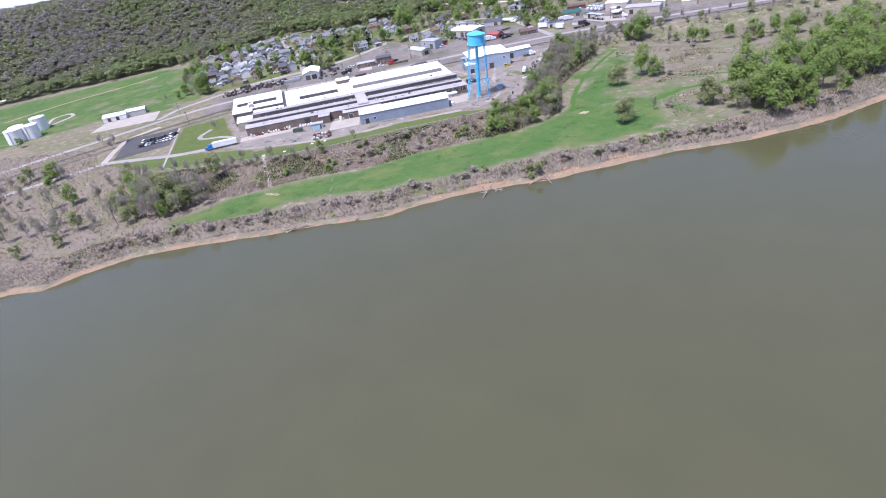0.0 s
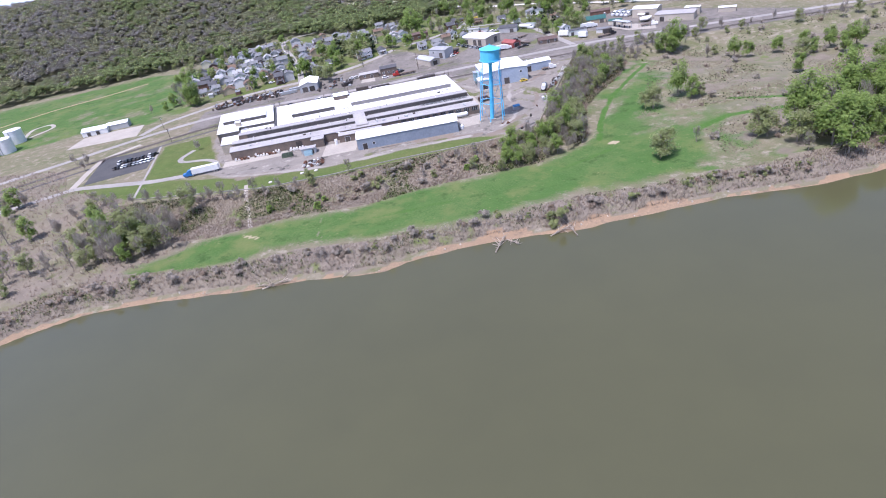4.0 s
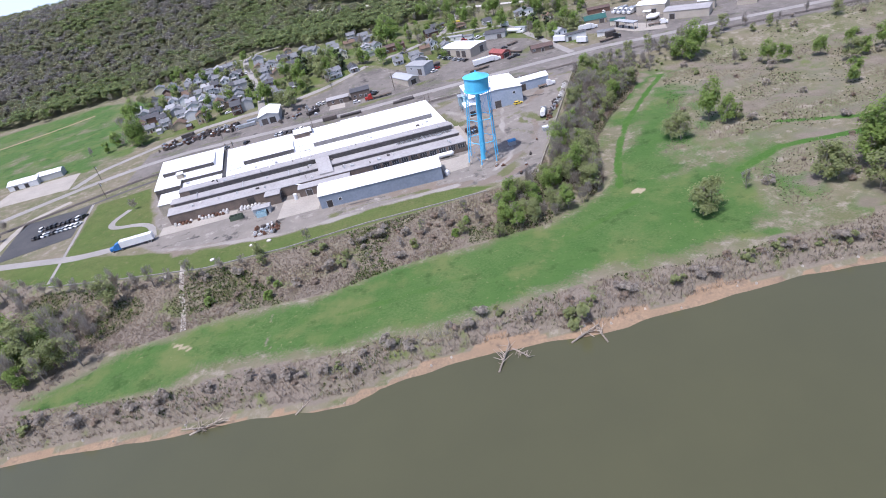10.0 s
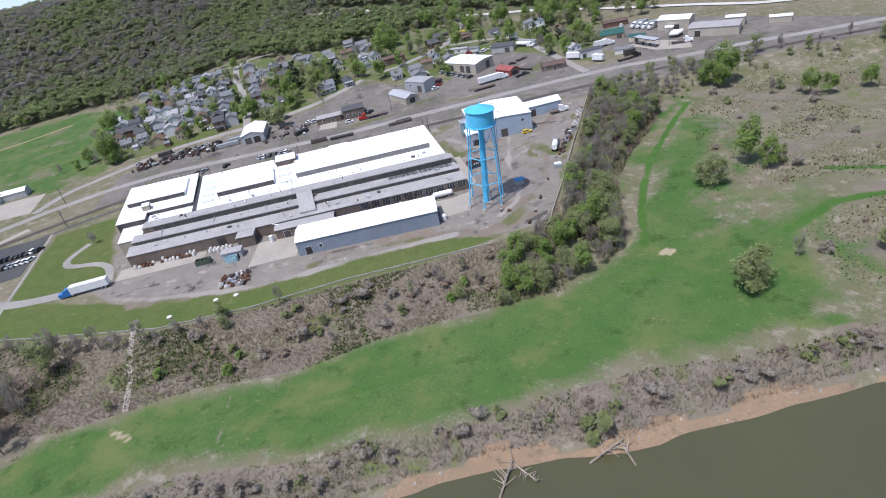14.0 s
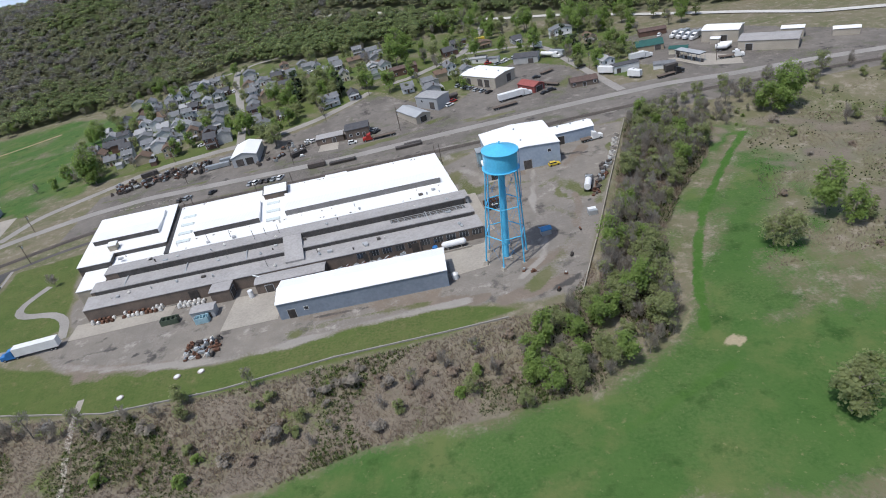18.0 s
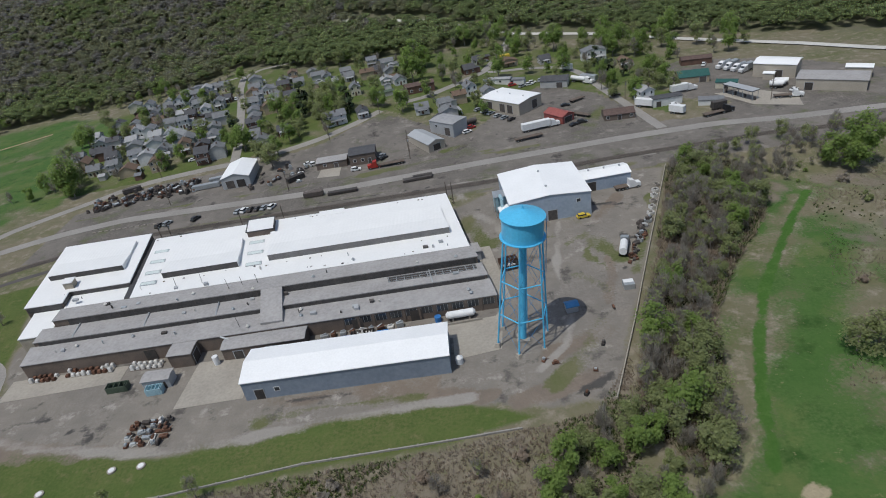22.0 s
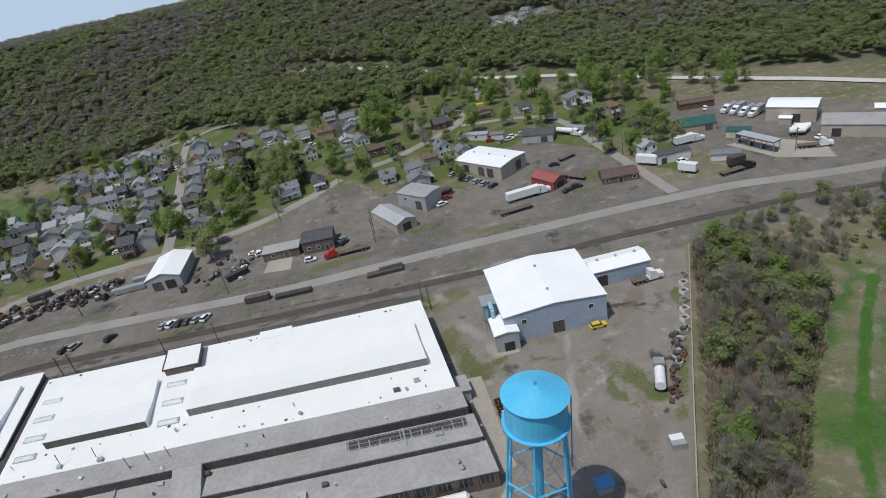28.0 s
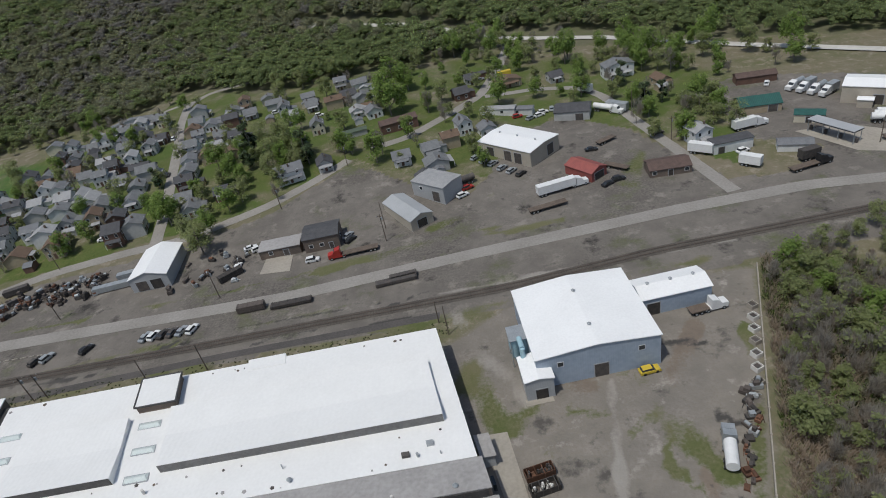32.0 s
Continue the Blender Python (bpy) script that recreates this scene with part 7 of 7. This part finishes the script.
wx, wy = np.meshgrid(np.arange(-760, 420, 5.7), np.arange(540, 1060, 5.7))
wx, wy = wx + rn.uniform(-3, 3, wx.shape), wy + rn.uniform(-3, 3, wy.shape)
deep = wy - np.interp(wx, FOOT[:, 0], FOOT[:, 1])
HIGHWAY = [eastward(*p) for p in ((420, 420), (233, 535), (208, 563), (167, 599), (116, 641), (68, 675), (20, 712), (-60, 745))]
keep = (deep > 2) & (deep < 430) & (near_line(HIGHWAY, wx, wy) > 9) & (near_line([(420, 391), (233, 506), (160, 577), (60, 664)], wx, wy) > 15) & ~((wx > 90) & (wx < 150) & (wy > 765) & (wy < 815)) & (near_line([(-620, 480), (-480, 560), (-395, 625), (-350, 680)], wx, wy) > 8)
open_ground = (wx > 60) & (deep < 45) & (rn.random(wx.shape) < 0.2)
keep &= ~open_ground
wx, wy, deep = wx[keep], wy[keep], deep[keep]
spots = np.stack([wx, wy, height(wx, wy)], 1)
patch = np.array([noise.noise((x * 0.008, y * 0.008, 9.0)) for x, y in zip(wx, wy)]) + 0.25 * rn.normal(size=len(wx))
greenness = patch + 0.55 * (1 - smooth(0, 130, deep)) + 0.4 * smooth(-330, 0, wx) - 0.22
for name, label, material, sel, seed in (("green_wood", "leafing spring wood on the lower slope", WOOD_GREEN, greenness > 0.2, 41), ("olive_wood", "budding olive wood on the slope", WOOD_OLIVE, (greenness <= 0.2) & (greenness > -0.24), 42), ("bare_wood", "bare grey-brown wood on the hill", WOOD_GREY, greenness <= -0.24, 43)):
    wood(name, label, material, spots[sel], seed, 48, 1.05)
rf = random.Random(77)
for k in range(12):
    house(98 + (k % 4) * 12 + rf.uniform(-3, 3), 772 + (k // 4) * 13 + rf.uniform(-3, 3), rf.uniform(0, 90), rf.choice((0, 4, 6)), rf, group="far village houses")


# ---- brush, weeds and reeds ----
def tufts(name, label, material, poly, count, tall, seed, wide=0.16, blades=4, where=None):
    rng = np.random.default_rng(seed)
    xs_, ys_ = [p[0] for p in poly], [p[1] for p in poly]
    x, y = rng.uniform(min(xs_), max(xs_), count * 3), rng.uniform(min(ys_), max(ys_), count * 3)
    ok = inside(poly, x, y)
    if where is not None:
        ok &= where(x, y)
    x, y = x[ok][:count], y[ok][:count]
    z = height(x, y)
    x, y, z = (np.repeat(v, blades) for v in (x, y, z))
    a = rng.uniform(0, 2 * np.pi, len(x))
    h = tall * rng.uniform(0.5, 1.3, len(x))
    lean = rng.uniform(0.3, 1.2, len(x)) * h
    ca, sa = np.cos(a), np.sin(a)
    base = np.stack([x + ca * 0.15, y + sa * 0.15, z - 0.15], 1)
    side = np.stack([-sa, ca, 0 * a], 1) * (wide * rng.uniform(0.6, 1.6, len(x)))[:, None]
    tip = np.stack([x + ca * lean, y + sa * lean, z + h], 1)
    v = np.stack([base - side, base + side, tip + side * 0.7, tip - side * 0.7], 1).reshape(-1, 3)
    return tagged(fast_mesh(name, v, quads_for(len(x)), material), label, "undergrowth", kind="stuff")


bank = lambda lo, hi: (lambda x, y: (y - np.interp(x, SHORE[:, 0], SHORE[:, 1]) > lo) & (y - np.interp(x, SHORE[:, 0], SHORE[:, 1]) < hi))
patchy = lambda f, t: (lambda x, y: np.array([noise.noise((a * f, b * f, 5.0)) for a, b in zip(x, y)]) > t)
tufts("slope_brush", "dry grey-brown brush on the slope", BRUSH, LITTER_SLOPE, 20000, 0.5, 51, 0.09)
tufts("slope_weeds", "green weeds among the slope brush", WEEDS, LITTER_SLOPE, 7000, 0.5, 52, 0.2, 4, patchy(0.05, 0.12))
tufts("bank_brush", "dry brush along the river bank", BRUSH, [(-200, 215), (-200, 262), (210, 290), (260, 290), (210, 240)], 20000, 0.5, 53, 0.09, where=lambda x, y: bank(3.5, 40)(x, y) & (y - np.interp(x, SHORE[:, 0], SHORE[:, 1]) < bank_top(x)))
tufts("bank_twigs", "bare twigs along the bank edge", TWIG, [(-200, 215), (-200, 262), (210, 290), (260, 290), (210, 240)], 6000, 1.3, 54, 0.06, 6, where=bank(3.5, 11))
tufts("bank_roots", "dark bare roots hanging from the bank edge", BARK, [(-200, 210), (-200, 262), (210, 290), (260, 290), (210, 235)], 7000, 0.8, 64, 0.05, 5, where=bank(3.9, 6.6))
tufts("west_brush", "dry brush in the west wood", BRUSH, WEST_SCRUB, 7000, 0.85, 55, 0.12)
tufts("flats_brush", "dry brush on the river flats", BRUSH, EAST_SCRUB, 17000, 0.3, 56, 0.08, where=patchy(0.045, -0.12))
tufts("flats_weeds", "green weeds on the river flats", WEEDS, EAST_SCRUB, 2500, 0.3, 57, 0.2, 4, patchy(0.06, 0.0))
THICKET = [(57, 312), (70, 298), (77, 308), (82, 330), (87, 346), (101, 368), (118, 389), (130, 412), (116, 432), (102, 430), (89, 396), (77, 365), (67, 340)]
tufts("thicket_floor", "brown undergrowth below the thicket", BRUSH, THICKET, 8000, 1.3, 58, 0.1, 5)
tufts("thicket_weeds", "green undergrowth below the thicket", WEEDS, THICKET, 5000, 1.0, 59, 0.22, 4, patchy(0.05, -0.05))
tufts("bank_weeds", "green weeds along the river bank", WEEDS, [(-200, 215), (-200, 262), (210, 290), (260, 290), (210, 240)], 5000, 0.5, 63, 0.18, 4, where=lambda x, y: bank(4, 30)(x, y) & patchy(0.045, 0.05)(x, y) & (y - np.interp(x, SHORE[:, 0], SHORE[:, 1]) < bank_top(x)))
tufts("rail_weeds", "weeds along the railway", WEEDS, [(-130, 417), (22, 420), (22, 426), (-130, 424)], 500, 0.25, 60, 0.2, 4)


# ---- driftwood on the shore ----
def snag(x, y, rz, size, label, rng):
    ob = thing("driftwood", x, y, rz, label, "driftwood", "stranded driftwood", -8.0)
    bm = bmesh.new()
    tube(bm, (-2.6 * size, 0, 0.1), (1.8 * size, 0.3, 0.7 * size), 0.13 * size, 0.08 * size, 7)
    part("trunk", bm, DRIFT, ob)
    for k in range(15):
        p = Vector((rng.uniform(-1.5, 1.8) * size, 0.1, rng.uniform(0.2, 0.6) * size))
        q = p + Vector((rng.uniform(-0.4, 1.4), rng.uniform(-1.5, 1.5), rng.uniform(-0.3, 1.1))) * size
        part("branch", tube(bmesh.new(), p, q, 0.055 * size, 0.02 * size, 5), DRIFT, ob)
    return ob


rd = random.Random(31)
for x, y, rz, s, lb in ((24.2, 230.2, 60, 2.2, "pale forked driftwood tree lying in the shallows"), (28.4, 229.8, -60, 1.5, "pale driftwood branch in the shallows"), (47, 231.8, 20, 2.1, "upturned root ball with pale limbs at the water's edge"), (50, 232, 100, 1.9, "tangled roots at the water's edge"), (-57, 229.4, 10, 2.2, "pale driftwood logs at the water's edge"), (-61.5, 229.6, -20, 1.9, "pale driftwood logs at the water's edge"), (-31, 228.8, 40, 1.2, "forked driftwood log on the beach"), (62, 238, 10, 1.1, "driftwood on the sandy bank"), (38, 237, -10, 1.2, "pale driftwood heap on the bank"), (130, 240, 15, 1.2, "driftwood at the bank")):
    snag(x, y, rz, s, lb, rd)
plant_one([SHRUB[0]], 46, 236, 2.4, rn, "shrubs at the shore")
for k in range(26):
    x = rd.uniform(-150, 130)
    y = float(np.interp(x, SHORE[:, 0], SHORE[:, 1])) + rd.uniform(0.5, 5)
    st = tagged(part("boulder", solid(bmesh.new(), ring(0, 0, -0.2, rd.uniform(0.3, 0.6), 6, k), ring(0.05, 0, rd.uniform(0.2, 0.5), rd.uniform(0.15, 0.3), 6, k + 0.5)), CONCRETE if k % 3 else DRIFT, None), "grey stone on the sandy shore", "stone", "shore stones")
    st.matrix_world = pose(x, y, z_at(x, y), 0, 0, k * 40)

# ---- sky beyond the hill ----
HAZE = bpy.data.materials.new("pale sky haze")
HAZE.use_nodes = True
hn = HAZE.node_tree.nodes
em = hn.new("ShaderNodeEmission")
em.inputs["Color"].default_value, em.inputs["Strength"].default_value = (0.62, 0.74, 0.92, 1), 1.0
HAZE.node_tree.links.new(em.outputs[0], hn["Material Output"].inputs["Surface"])
arc = [(-3900, 300), (-3700, 1500), (-3000, 2500), (-2000, 2850), (-800, 2920), (600, 2920)]
back_verts = [(x, y, z) for x, y in arc for z in (-420, 420)]
backdrop = mesh_object("backdrop", back_verts, [(2 * k, 2 * k + 2, 2 * k + 3, 2 * k + 1) for k in range(len(arc) - 1)], HAZE)
tagged(backdrop, "pale blue hazy sky beyond the hill", "sky", kind="structure")
